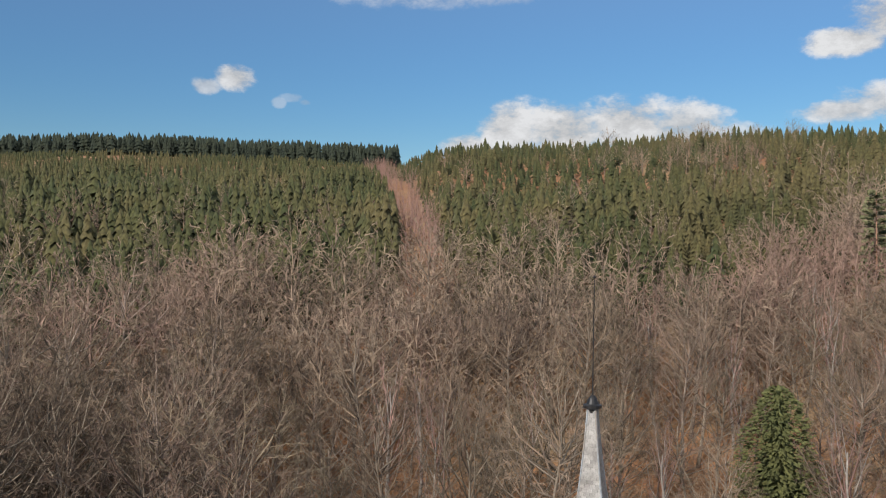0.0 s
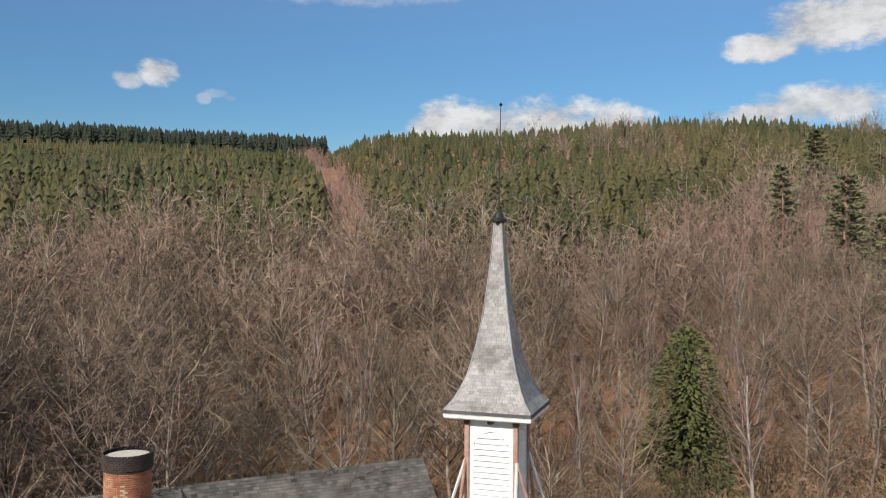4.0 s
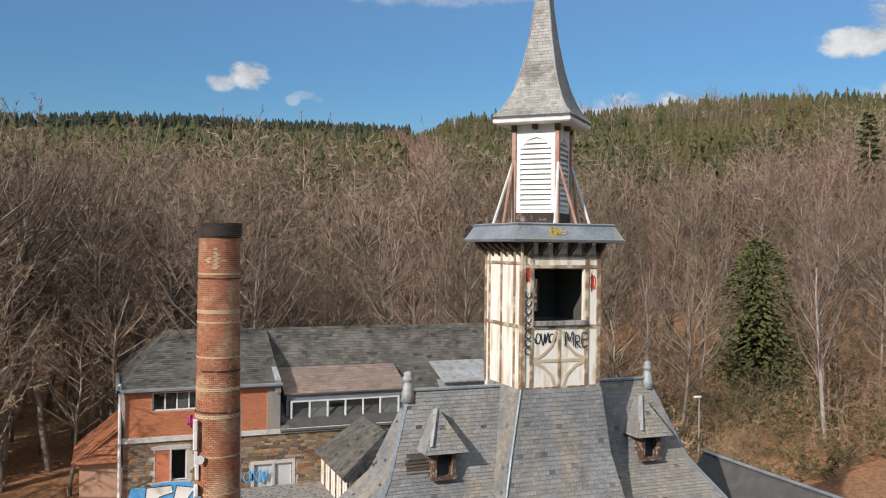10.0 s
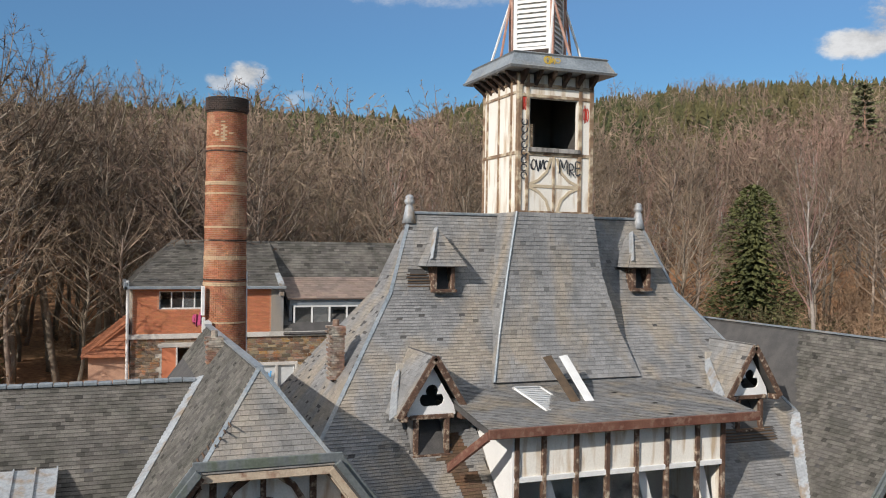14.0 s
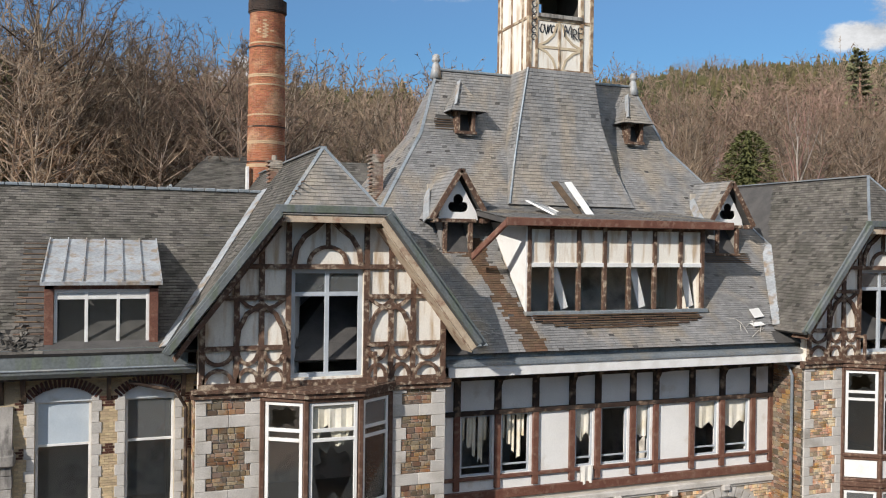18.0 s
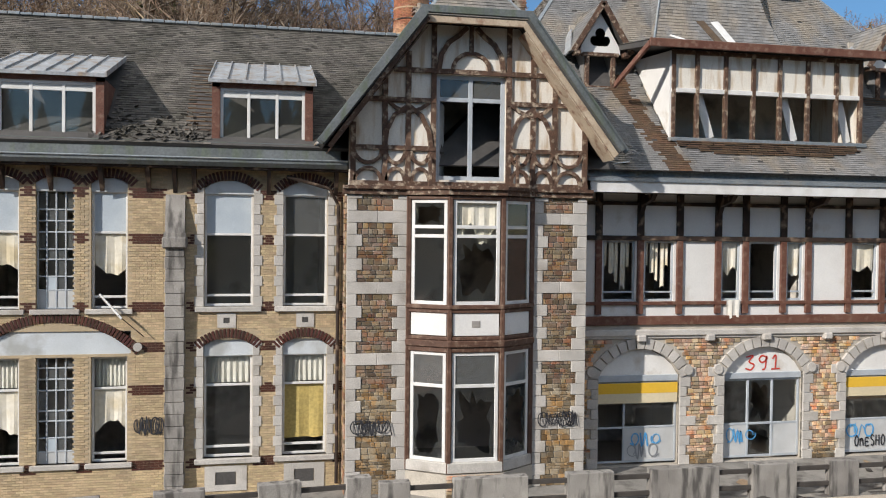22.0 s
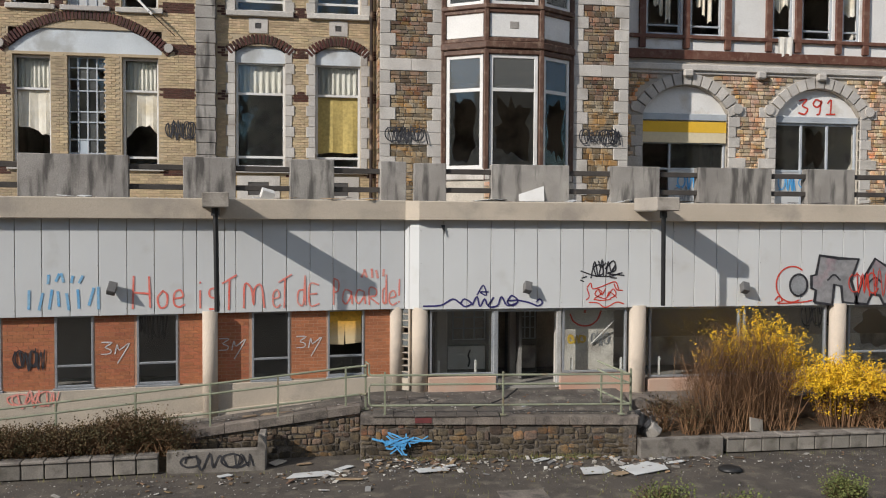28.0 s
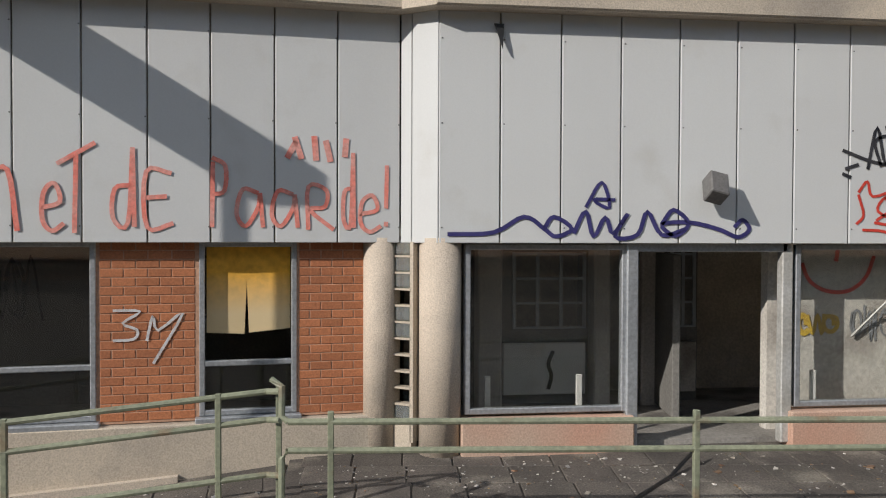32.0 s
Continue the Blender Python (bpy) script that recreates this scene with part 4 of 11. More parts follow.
def joined(name, spots, shapes, material, label, category):
    """Many plants too far to count, in one mesh: spots are (shape, x, y, z, turn, size)."""
    vs, fs, n = [], [], 0
    arrays = [(np.array(s.v), [np.array([f for f in s.f if len(f) == k]) for k in (3, 4, 6)]) for s in shapes]
    tris = []
    for k, x, y, z, turn, size in spots:
        v, groups = arrays[k]
        c, s = math.cos(turn) * size, math.sin(turn) * size
        w = np.empty_like(v)
        w[:, 0], w[:, 1], w[:, 2] = v[:, 0] * c - v[:, 1] * s + x, v[:, 0] * s + v[:, 1] * c + y, v[:, 2] * size + z
        vs.append(w)
        for g in groups:
            if len(g):
                for i in range(1, g.shape[1] - 1):
                    tris.append(g[:, (0, i, i + 1)] + n)
        n += len(v)
    V, T = np.concatenate(vs), np.concatenate(tris)
    me = bpy.data.meshes.new(name)
    me.vertices.add(len(V)), me.loops.add(T.size), me.polygons.add(len(T))
    me.vertices.foreach_set("co", V.ravel())
    me.polygons.foreach_set("loop_start", np.arange(0, T.size, 3))
    me.loops.foreach_set("vertex_index", T.ravel())
    me.update(calc_edges=True)
    me.materials.append(material)
    return tagged(new(name, me), label, category, kind="stuff")


def free(x, y):
    """Whether a tree may stand there: not in the court, on the track up the hill or in the clearing."""
    if y < 57 and -6 < x < 36:
        return False
    if x >= 36 and y < 47.5 + 0.08 * (x - 36):
        return False
    return y > 40


def along_ride(x, y):
    """Signed distance from the ride of birches that climbs the hill in a slight curve."""
    return (x - 46.5) - (y - 120.0) * 0.296 - 5.0 * math.sin(math.pi * min(max((y - 120) / 310, 0), 1))


def wood_edge(x):
    """Where the broadleaf wood ends and the spruces begin."""
    return 126 + 12 * math.sin(x * 0.05) + 8 * math.sin(x * 0.021 + 2) + 6 * math.sin(x * 0.13) + 0.10 * max(x - 60, 0)


WOOD = random.Random(11)
near_shapes = [bare_tree(20 + k, 14.0 + 1.2 * k, 4.0 + 0.6 * (k % 3), 30, 7, 12, 0.0165, 0.36 + 0.06 * (k % 3)) for k in range(6)]


def merged(pair):
    both = Acc()
    for a in pair:
        both.add(a.v, a.f)
    return both


far_shapes = [merged(bare_tree(60 + k, 14 + k, 4.0 + 0.4 * k, 15, 5, 6, 0.044, 0.36)) for k in range(4)]
shrub_shapes = [merged(bare_tree(90 + k, 3.4, 1.7, 8, 4, 5, 0.021, 0.1, True)) for k in range(3)]
birch_shapes = [bare_tree(80 + k, 17, 2.0, 15, 6, 9, 0.013, 0.36) for k in range(2)]
FIR_SPOT = (64.4, 68.4)


PINES = ((128.5, 113), (134.5, 104), (122.5, 84), (184, 152), (128, 92), (119, 79))


def near_pine(x, y):
    return any((x - a) ** 2 + (y - b) ** 2 < 30 for a, b in PINES)


def hides_fir(x, y):
    """Whether a tree would stand close before the broad green fir."""
    dx, dy = 64.4 + 0.8, 68.4 + 4.0
    u = ((x + 0.8) * dx + (y + 4.0) * dy) / (dx * dx + dy * dy)
    off = abs((x + 0.8) * dy - (y + 4.0) * dx) / math.hypot(dx, dy)
    return 0.55 < u < 1.02 and off < 5.5


def plant_near():
    spots, tries = [], 0
    while len(spots) < 260 and tries < 16000:
        tries += 1
        u = WOOD.random()
        y = 58 + 46 * u ** 0.85 if WOOD.random() < 0.93 else WOOD.uniform(46, 60)
        lo, hi = -0.20 * y - 14, 1.52 * y + 4
        x = WOOD.uniform(lo, hi)
        if not free(x, y) or (x - 64) ** 2 + (y - 68.4) ** 2 < 40 or hides_fir(x, y) or near_pine(x, y) or any((x - a) ** 2 + (y - b) ** 2 < (27 if y < 82 else 20) for a, b in spots):
            continue
        if x > 40 and y < 62 and WOOD.random() < 0.35:
            continue
        spots.append((x, y))
    for k in range(400):
        x, y = WOOD.uniform(-34, 9), WOOD.uniform(57, 82)
        if all((x - a) ** 2 + (y - b) ** 2 > 7 for a, b in spots):
            spots.append((x, y))
    firsts = {}
    for i, (x, y) in enumerate(spots):
        birch = WOOD.random() < 0.16 and x > 12
        k = WOOD.randrange(2) if birch else WOOD.randrange(6)
        m = Matrix.LocRotScale((x, y, float(land(x, y))), Euler((0, 0, WOOD.uniform(0, 6.28))), None)
        size = WOOD.uniform(0.70, 1.15) * (1.05 if x > 40 else 1.2 if x < 12 else 1.0)
        key = (birch, k)
        if key not in firsts:
            t_, c_ = (birch_shapes if birch else near_shapes)[k]
            label = "slender leafless birch tree with a pale trunk" if birch else "tall leafless broadleaf tree with grey-brown twigs"
            e = thing("birch_tree" if birch else "bare_tree", (0, 0, 0), label, "tree", "trees of the bare wood")
            part("trunk", t_, M_BIRCH if birch else M_BARK, e, smooth=True)
            part("crown", c_, M_BIRCHTWIG if birch else M_TWIG, e)
            firsts[key] = e
            e.matrix_basis = m @ Matrix.Diagonal((size, size, size, 1))
            continue
        ob = copy_thing(firsts[key], m)
        ob.scale = (size, size, size)
    return spots


plant_near()


def plant_far():
    bare, firs, dark, ride = [], [], [], []
    turn = lambda: WOOD.uniform(0, 6.28)
    taken = set()
    for j in range(6000):
        y = 96 + 66 * WOOD.random()
        x = WOOD.uniform(-0.30 * y - 10, 1.55 * y)
        cell = (int(x / 4.6), int(y / 4.6))
        if y < wood_edge(x) and len(bare) < 640 and cell not in taken and not near_pine(x, y):
            taken.add(cell)
            bare.append((WOOD.randrange(4), x, y, float(land(x, y)), turn(), WOOD.uniform(0.80, 1.42)))
    low = []
    for j in range(220):
        x, y = WOOD.uniform(-45, 130), WOOD.uniform(50, 100)
        if free(x, y) and (x - 64) ** 2 + (y - 68.4) ** 2 > 30:
            low.append((WOOD.randrange(3), x, y, float(land(x, y)), turn(), WOOD.uniform(0.4, 1.2)))
    for j in range(470):
        x, y = WOOD.uniform(34, 118), WOOD.uniform(47, 76)
        if y > 46 + 0.08 * (x - 34):
            low.append((WOOD.randrange(3), x, y, float(land(x, y)), turn(), WOOD.uniform(0.7, 1.9) if not hides_fir(x, y) else WOOD.uniform(0.5, 1.0)))
    green = []
    for j in range(190):
        x, y = WOOD.uniform(33, 84), WOOD.uniform(45.5, 64)
        if y > 45 + 0.07 * (x - 34):
            green.append((WOOD.randrange(3), x, y, float(land(x, y)), turn(), WOOD.uniform(0.5, 1.5)))
    joined("bramble_thicket", green, [merged(bare_tree(96 + k, 2.6, 1.9, 9, 5, 6, 0.035, 0.1, True)) for k in range(3)], M_BRAMBLE, "olive-green bramble thicket at the foot of the slope", "scrub")
    joined("undergrowth", low, shrub_shapes, M_SCRUB, "leafless brown undergrowth beneath the trees", "scrub")
    y = 118.0
    while y < 560:
        step = 3.5 + (y - 118) * 0.0075
        x = -0.34 * y - 10
        while x < 1.62 * y + 10:
            px, py = x + WOOD.uniform(-1, 1) * step * 0.5, y + WOOD.uniform(-1, 1) * step * 0.5
            x += step
            off = along_ride(px, py)
            z = float(land(px, py))
            s = 0.375 * px + 0.927 * py
            west = px < 0.345 * py
            if abs(off) < 5.0 + (py - 118) * 0.004:
                if WOOD.random() < 0.9:
                    ride.append((WOOD.randrange(2), px + WOOD.uniform(-2, 2), py + WOOD.uniform(-2, 2), z, turn(), WOOD.uniform(0.4, 0.75)))
            elif py > wood_edge(px):
                grown = 1.0 if not west else float(np.interp(s, [330, 430, 480], [1.0, 0.62, 0.30]))
                patch = math.sin(px * 0.037 + 1.3) * math.sin(py * 0.031 + 0.4) + 0.5 * math.sin(px * 0.09 + py * 0.07)
                if WOOD.random() < (0.30 if patch > 0.95 else 0.035) and py < 330:
                    bare.append((WOOD.randrange(4), px, py, z, turn(), WOOD.uniform(0.5, 0.85)))
                else:
                    firs.append((WOOD.randrange(4) + (4 if py > 165 else 0), px, py, z, turn(), grown * WOOD.uniform(0.42, 0.84) * (1.0 if west else float(np.interp(s, [200, 300], [0.95, 0.62]))) * (1.3 if WOOD.random() < 0.05 else 1.0)))
        y += step
    # a young plantation below the far ridge
    for j in range(1700):
        s, u = WOOD.uniform(455, 662), WOOD.uniform(-0.62, 0.0)
        px, py = 0.375 * s + 0.927 * u * s, 0.927 * s - 0.375 * u * s
        if px < 0.345 * py:
            firs.append((WOOD.randrange(4) + 4, px, py, float(land(px, py)), turn(), WOOD.uniform(0.22, 0.42)))
    # the stand on the far ridge, its needles coloured dark as cloud shadow
    for j in range(1500):
        s, u = 655 + 75 * WOOD.random(), WOOD.uniform(-0.62, 0.0)
        px, py = 0.375 * s + 0.927 * u * s, 0.927 * s - 0.375 * u * s
        if px < 0.345 * py:
            dark.append((WOOD.randrange(4) + 4, px, py, float(land(px, py)), turn(), WOOD.uniform(0.75, 1.25)))
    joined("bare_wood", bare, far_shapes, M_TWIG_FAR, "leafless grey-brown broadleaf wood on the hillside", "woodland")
    fs = [fir_tree(100 + k, 15, 3.9, 11, 6) for k in range(4)] + [fir_tree(110 + k, 15, 4.3, 6, 3) for k in range(4)]
    joined("spruce_forest", firs, fs, M_FIR, "dense dark green spruce plantation on the hill", "woodland")
    joined("ridge_forest", dark, fs, M_FIR_DARK, "mature spruces along the far ridge, coloured blue-black as cloud shadow", "woodland")
    joined("birch_ride", ride, [merged(bare_tree(86 + k, 17, 3.0, 9, 5, 5, 0.05, 0.2)) for k in range(2)], M_BIRCHTWIG, "strip of reddish bare birches climbing through the spruces", "woodland")


plant_far()


def pine_tree(seed, height, radius):
    """Level boughs of dark sprays, wide apart, on a bare pinkish stem."""
    rnd = random.Random(seed)
    a = Acc()
    for i in range(44):
        t = 0.22 + 0.78 * i / 44
        an, z = i * 2.4 + rnd.uniform(-0.4, 0.4), height * t
        r = radius * (1.15 - t) ** 0.6 * rnd.uniform(0.6, 1.15)
        for q in range(90):
            u = rnd.uniform(0.25, 1.0)
            w = an + rnd.uniform(-0.95, 0.95) * u
            p = Vector((r * u * math.cos(w), r * u * math.sin(w), z + 0.10 * r * u + rnd.uniform(-0.3, 0.3)))
            out = Vector((math.cos(w), math.sin(w), rnd.uniform(-0.1, 0.4))).normalized()
            sd = out.cross(Vector((rnd.uniform(-1, 1), rnd.uniform(-1, 1), rnd.uniform(-1, 1)))).normalized() * rnd.uniform(0.12, 0.24)
            a.add([p - out * 0.3, p + sd, p + out * 0.4, p - sd], [(0, 1, 2), (0, 2, 3)])
    return a


def conifers():
    x, y = FIR_SPOT
    e = thing("fir_tree", (0, 0, 0), "broad green fir tree on the leafy slope", "tree", "conifers")
    part("crown", fir_tree(7, 16.0, 6.3, 20, 11, True), M_FIR_NEAR, e)
    part("trunk", Acc().tube([(0, 0, -0.5), (0, 0, 9)], 0.28, 7, 0.12), M_BARK, e, smooth=True)
    e.matrix_basis = Matrix.Translation((x, y, float(land(x, y)) - 0.2))
    for x, y, s, w in ((-13, 62, 1.25, 0.6),):
        ob = copy_thing(e, Matrix.Translation((x, y, float(land(x, y)) - 0.3)) @ Matrix.Rotation(x, 4, "Z"))
        ob.scale = (s * w, s * w, s)
        tagged(ob, "dark green conifer among the bare trees")
    p = thing("pine_tree", (0, 0, 0), "dark green pine with level boughs and a pinkish stem", "tree", "conifers")
    part("crown", pine_tree(17, 24, 4.6), M_PINE, p)
    part("trunk", Acc().tube([(0, 0, -0.5), (0.2, 0, 11), (0, 0, 23.6)], 0.26, 7, 0.05), M_PINEBARK, p, smooth=True)
    p.matrix_basis = Matrix.Translation((128.5, 113, float(land(128.5, 113))))
    for x, y, s, w in ((134.5, 104, 1.05, 1.3), (122.5, 84, 1.12, 1.2), (184, 152, 0.95, 1.4), (128, 92, 0.9, 1.1), (119, 79, 0.8, 1.0)):
        ob = copy_thing(p, Matrix.Translation((x, y, float(land(x, y)) - 0.2)) @ Matrix.Rotation(x, 4, "Z"))
        ob.scale = (s * w, s * w, s)


conifers()


def woods_behind():
    """The valley's other side, which the windows mirror."""
    firs = []
    for i in range(280):
        x, y = WOOD.uniform(-110, 90), -WOOD.uniform(50, 100)
        firs.append((WOOD.randrange(2), x, y, 0.0, WOOD.uniform(0, 6.28), WOOD.uniform(1.2, 2.1)))
    joined("opposite_wood", firs, [fir_tree(130 + k, 16, 3.6, 6, 5) for k in range(2)], M_FIR, "dark green wood on the far side of the forecourt", "woodland")


woods_behind()

# ---- the main house ----
house = thing("sanatorium_building", (13.0, 15.0, 0.0), "derelict sanatorium of yellow brick, stone and half-timber under slate roofs", "building")
M_TYMP = mat("pale_blue_render", (0.60, 0.64, 0.66), (0.52, 0.56, 0.58), 1.0, 0.8, 0.12, 24, grain=0.05, stain=(0.40, 0.41, 0.40), stain_scale=1.3, stain_at=0.62)
T1, EAVE = 6.1, 15.4          # terrace floor, eaves
YW, PW, MW = 14.2, 13.36, 15.0   # fronts of the brick wing, the bays and the middle
WING_X = (-15.0, -1.82)
PAIR = [(-6.02, -4.57), (-3.68, -2.33)]
TRIPLE = [(-12.20, -11.17), (-10.73, -9.67), (-9.22, -8.20)]
RIGHT_BAY = 22.14                # how far the second bay stands from the first


def brick_wing():
    holes = []
    for xa, xb in PAIR:
        holes += [(xa, xb, 7.20, 10.80), (xa, xb, 11.80, 15.62)]
    for xa, xb in TRIPLE:
        holes += [(xa, xb, 7.20, 10.34), (xa, xb, 11.75, 15.62)]
    holes += [(-12.3, -8.1, 10.42, 11.1)]
    wall = part("wall", holed(Acc(), *WING_X, 0, 16.2, YW, YW + 0.42, holes), M_YMORTAR, house, "yellow brick wall with brown brick bands")
    yel, dark = Acc(), Acc()
    firsts = 0
    ybrick = Acc().cbox(-0.105, 0.105, -0.012, 0.03, -0.031, 0.031, 0.005).mesh("brick", M_YBRICK_ONE)
    dbrick = Acc().cbox(-0.105, 0.105, -0.014, 0.03, -0.031, 0.031, 0.005).mesh("brick", M_DKBRICK)
    bands = [(11.62, 11.92), (13.68, 13.98), (10.42, 10.72), (9.18, 9.44), (6.90, 7.20), (15.02, 15.35)]
    def quoin(x, z):
        for xa, xb in PAIR:
            if 7.1 < z < 10.75 or 11.75 < z < 15.45:
                k = int(z / 0.31) % 2
                w = 0.20 if k else 0.27
                if xa - w < x < xb + w:
                    return True
        return False
    course, row = 0.075, 0
    z = T1
    while z < 15.95:
        x = WING_X[0] + (0.11 if row % 2 else 0.0)
        while x < WING_X[1] - 0.05:
            cx, cz = x + 0.11, z + course / 2
            x += 0.22
            if any(h[0] - 0.06 < cx < h[1] + 0.06 and h[2] - 0.02 < cz < h[3] + 0.02 for h in holes) or quoin(cx, cz) or -7.16 < cx < -6.52:
                continue
            if -12.7 < cx < -7.7 and 10.4 < cz < 11.45 and ((cx + 10.2) / 2.45) ** 2 + ((cz - 10.3) / 1.02) ** 2 < 1:
                continue
            if any(xa - 0.15 < cx < xb + 0.15 for xa, xb in PAIR) and 10.75 < cz < 11.12:
                continue
            band = any(a < cz < b for a, b in bands) and not any(xa - 0.12 < cx < xb + 0.12 for xa, xb in PAIR) and not any(xa - 0.05 < cx < xb + 0.05 for xa, xb in TRIPLE) \
                and not (-12.3 < cx < -8.1 and 9.0 < cz < 9.5)
            if cz < 7.6 and -8.0 < cx < -1.9 and firsts < 290:
                firsts += 1
                piece("brick", dbrick if band else ybrick, wall, (cx, YW, cz))
            else:
                (dark if band else yel).add([(cx + i * 0.105, YW + (-0.012 if k == 0 else 0.01), cz + j * 0.031) for k in (0, 1) for i, j in ((-1, -1), (1, -1), (1, 1), (-1, 1))],
                                            [(0, 1, 2, 3), (0, 4, 5, 1), (1, 5, 6, 2), (2, 6, 7, 3), (3, 7, 4, 0)])
        z += course
        row += 1
    part("yellow_bricks", yel, M_YBRICK, wall, kind="stuff")
    part("brown_bricks", dark, M_DKBRICK, wall, "dark brown glazed brick bands", kind="stuff")
    # limestone jambs round the paired windows
    block = {}
    for xa, xb in PAIR:
        for z0, z1 in ((7.20, 10.75), (11.80, 15.45)):
            z = z0
            while z < z1 - 0.05:
                w = 0.20 if int((z + 0.15) / 0.31) % 2 else 0.27
                h = min(0.31, z1 - z)
                key = (w, round(h, 2))
                if key not in block:
                    block[key] = Acc().cbox(-w / 2, w / 2, -0.03, 0.2, 0.004, h - 0.004, 0.008).mesh("jamb_block", M_QUOIN)
                piece("jamb_block", block[key], wall, (xa - w / 2 - 0.001, YW, z))
                piece("jamb_block", block[key], wall, (xb + w / 2 + 0.001, YW, z))
                z += h
            part("sill", Acc().cbox(xa - 0.25, xb + 0.25, YW - 0.12, YW + 0.25, z0 - 0.16, z0, 0.015), M_QUOIN, wall, "grey limestone window sill")
    for xa, xb in TRIPLE:
        for z0 in (7.2, 11.75):
            part("sill", Acc().cbox(xa - 0.15, xb + 0.15, YW - 0.10, YW + 0.25, z0 - 0.15, z0, 0.015), M_QUOIN, wall, "grey limestone window sill")
    # segmental arches of brown brick with white tympana
    vous = Acc().cbox(-0.036, 0.036, -0.03, 0.1, 0, 0.27, 0.006).mesh("arch_brick", M_DKBRICK)
    for (xa, xb), rows in [(w, ((10.30, 10.86), (15.2, 15.62))) for w in PAIR] + [(w, ((15.2, 15.62),)) for w in TRIPLE]:
        cx, half = (xa + xb) / 2, (xb - xa) / 2
        for z0, top in rows:
            rise = 0.24 if xb - xa > 1.2 else 0.17
            R = (half * half + rise * rise) / (2 * rise)
            zc = top - R
            a_ = math.asin((half + 0.12) / R)
            n = 19 if xb - xa > 1.2 else 15
            for i in range(n):
                t = -a_ + 2 * a_ * (i + 0.5) / n
                piece("arch_brick", vous, wall, (cx + R * math.sin(t), YW - 0.01, zc + R * math.cos(t)), (0, t, 0))
            pts = [(cx - half, z0), (cx + half, z0)] + [(cx + R * math.sin(a_ * 0.93 * s), zc + R * math.cos(a_ * 0.93 * s) - 0.01) for s in (1, 0.6, 0.2, -0.2, -0.6, -1)]
            part("tympanum", Acc().prism([(u, YW + 0.08, v) for u, v in pts], (0, 0.1, 0)), M_TYMP, wall, "pale blue-grey arch panel")
    R, zc, a_ = 3.05, 8.32, math.asin(2.25 / 3.05)
    for i in range(52):
        t = -a_ + 2 * a_ * (i + 0.5) / 52
        piece("arch_brick", vous, wall, (-10.2 + R * math.sin(t), YW - 0.01, zc + R * math.cos(t)), (0, t, 0))
    pts = [(-12.25, 10.42), (-8.15, 10.42)] + [(-10.2 + R * math.sin(a_ * 0.95 * s), zc + R * math.cos(a_ * 0.95 * s)) for s in (1, 0.7, 0.35, 0, -0.35, -0.7, -1)]
    part("tympanum", Acc().prism([(u, YW + 0.05, v) for u, v in pts], (0, 0.1, 0)), M_TYMP, wall, "pale blue-grey arch panel")
    for x in (-12.52, -7.9):
        part("arch_stop", Acc().tube([(x, YW - 0.1, 10.62), (x, YW + 0.1, 10.62)], 0.13, 12), M_QUOIN, wall, "carved limestone scroll")
    # pilaster
    pil, z, k = Acc(), T1, 0
    while z < 13.6:
        pil.cbox(-7.11 - 0.02 * (k % 2), -6.57 + 0.02 * (k % 2), YW - 0.24, YW, z + 0.004, z + 0.35, 0.012)
        z += 0.36
        k += 1
    pil.prism([(-7.15, YW - 0.3, 13.9), (-6.53, YW - 0.3, 13.9), (-6.53, YW, 13.9), (-7.15, YW, 13.9)], (0, 0, 0.12))
    pil.prism([(-7.12, YW - 0.26, 14.02), (-7.12, YW, 14.02), (-7.12, YW, 15.15), (-7.12, YW - 0.05, 15.15)], (0.56, 0, 0))
    pil.cbox(-7.2, -6.48, YW - 0.36, YW, 13.55, 13.9, 0.05)
    part_each("pilaster_block", pil, M_CONC, wall, "weathered stone block of the pilaster")
    # small vents
    for x in (-5.35, -3.0):
        for z, w, h in ((6.58, 0.5, 0.28), (11.38, 0.15, 0.12)):
            v = part("vent", plate(Acc(), [(x - w - 0.12, z - h - 0.1), (x + w + 0.12, z - h - 0.1), (x + w + 0.12, z + h + 0.1), (x - w - 0.12, z + h + 0.1)],
                                   [[(x - w * 0.62, z - h * 0.7), (x + w * 0.62, z - h * 0.7), (x + w * 0.62, z + h * 0.7), (x - w * 0.62, z + h * 0.7)]], lambda u, q: (u, YW - 0.035, q), (0, 0.05, 0)), M_QUOIN, wall, "stone vent surround")
            part("grating", Acc().box(x - w * 0.6, x + w * 0.6, YW - 0.014, YW + 0.01, z - h * 0.7, z + h * 0.7), M_DECK, wall)
    # windows
    up = [[["glass"], ["glass"], ["blueboard"]], [["glass"], ["glass"], ["dusty"]]]
    low = [[["glass"], ["glass"], ["curtain"]], [["broken"], ["yellow"], ["curtain"]]]
    for i, (xa, xb) in enumerate(PAIR):
        window(house, [xa, xb], [11.80, 12.13, 13.98, 15.22], YW + 0.16, up[i], M_WFRAME, 0.075, label="white painted window with its glass gone", seed=i + 1)
        window(house, [xa, xb], [7.20, 7.52, 9.40, 10.33], YW + 0.16, low[i], M_WFRAME, 0.075, label="white painted window with curtain" if i == 0 else "white window behind a yellow blind", seed=i + 5)
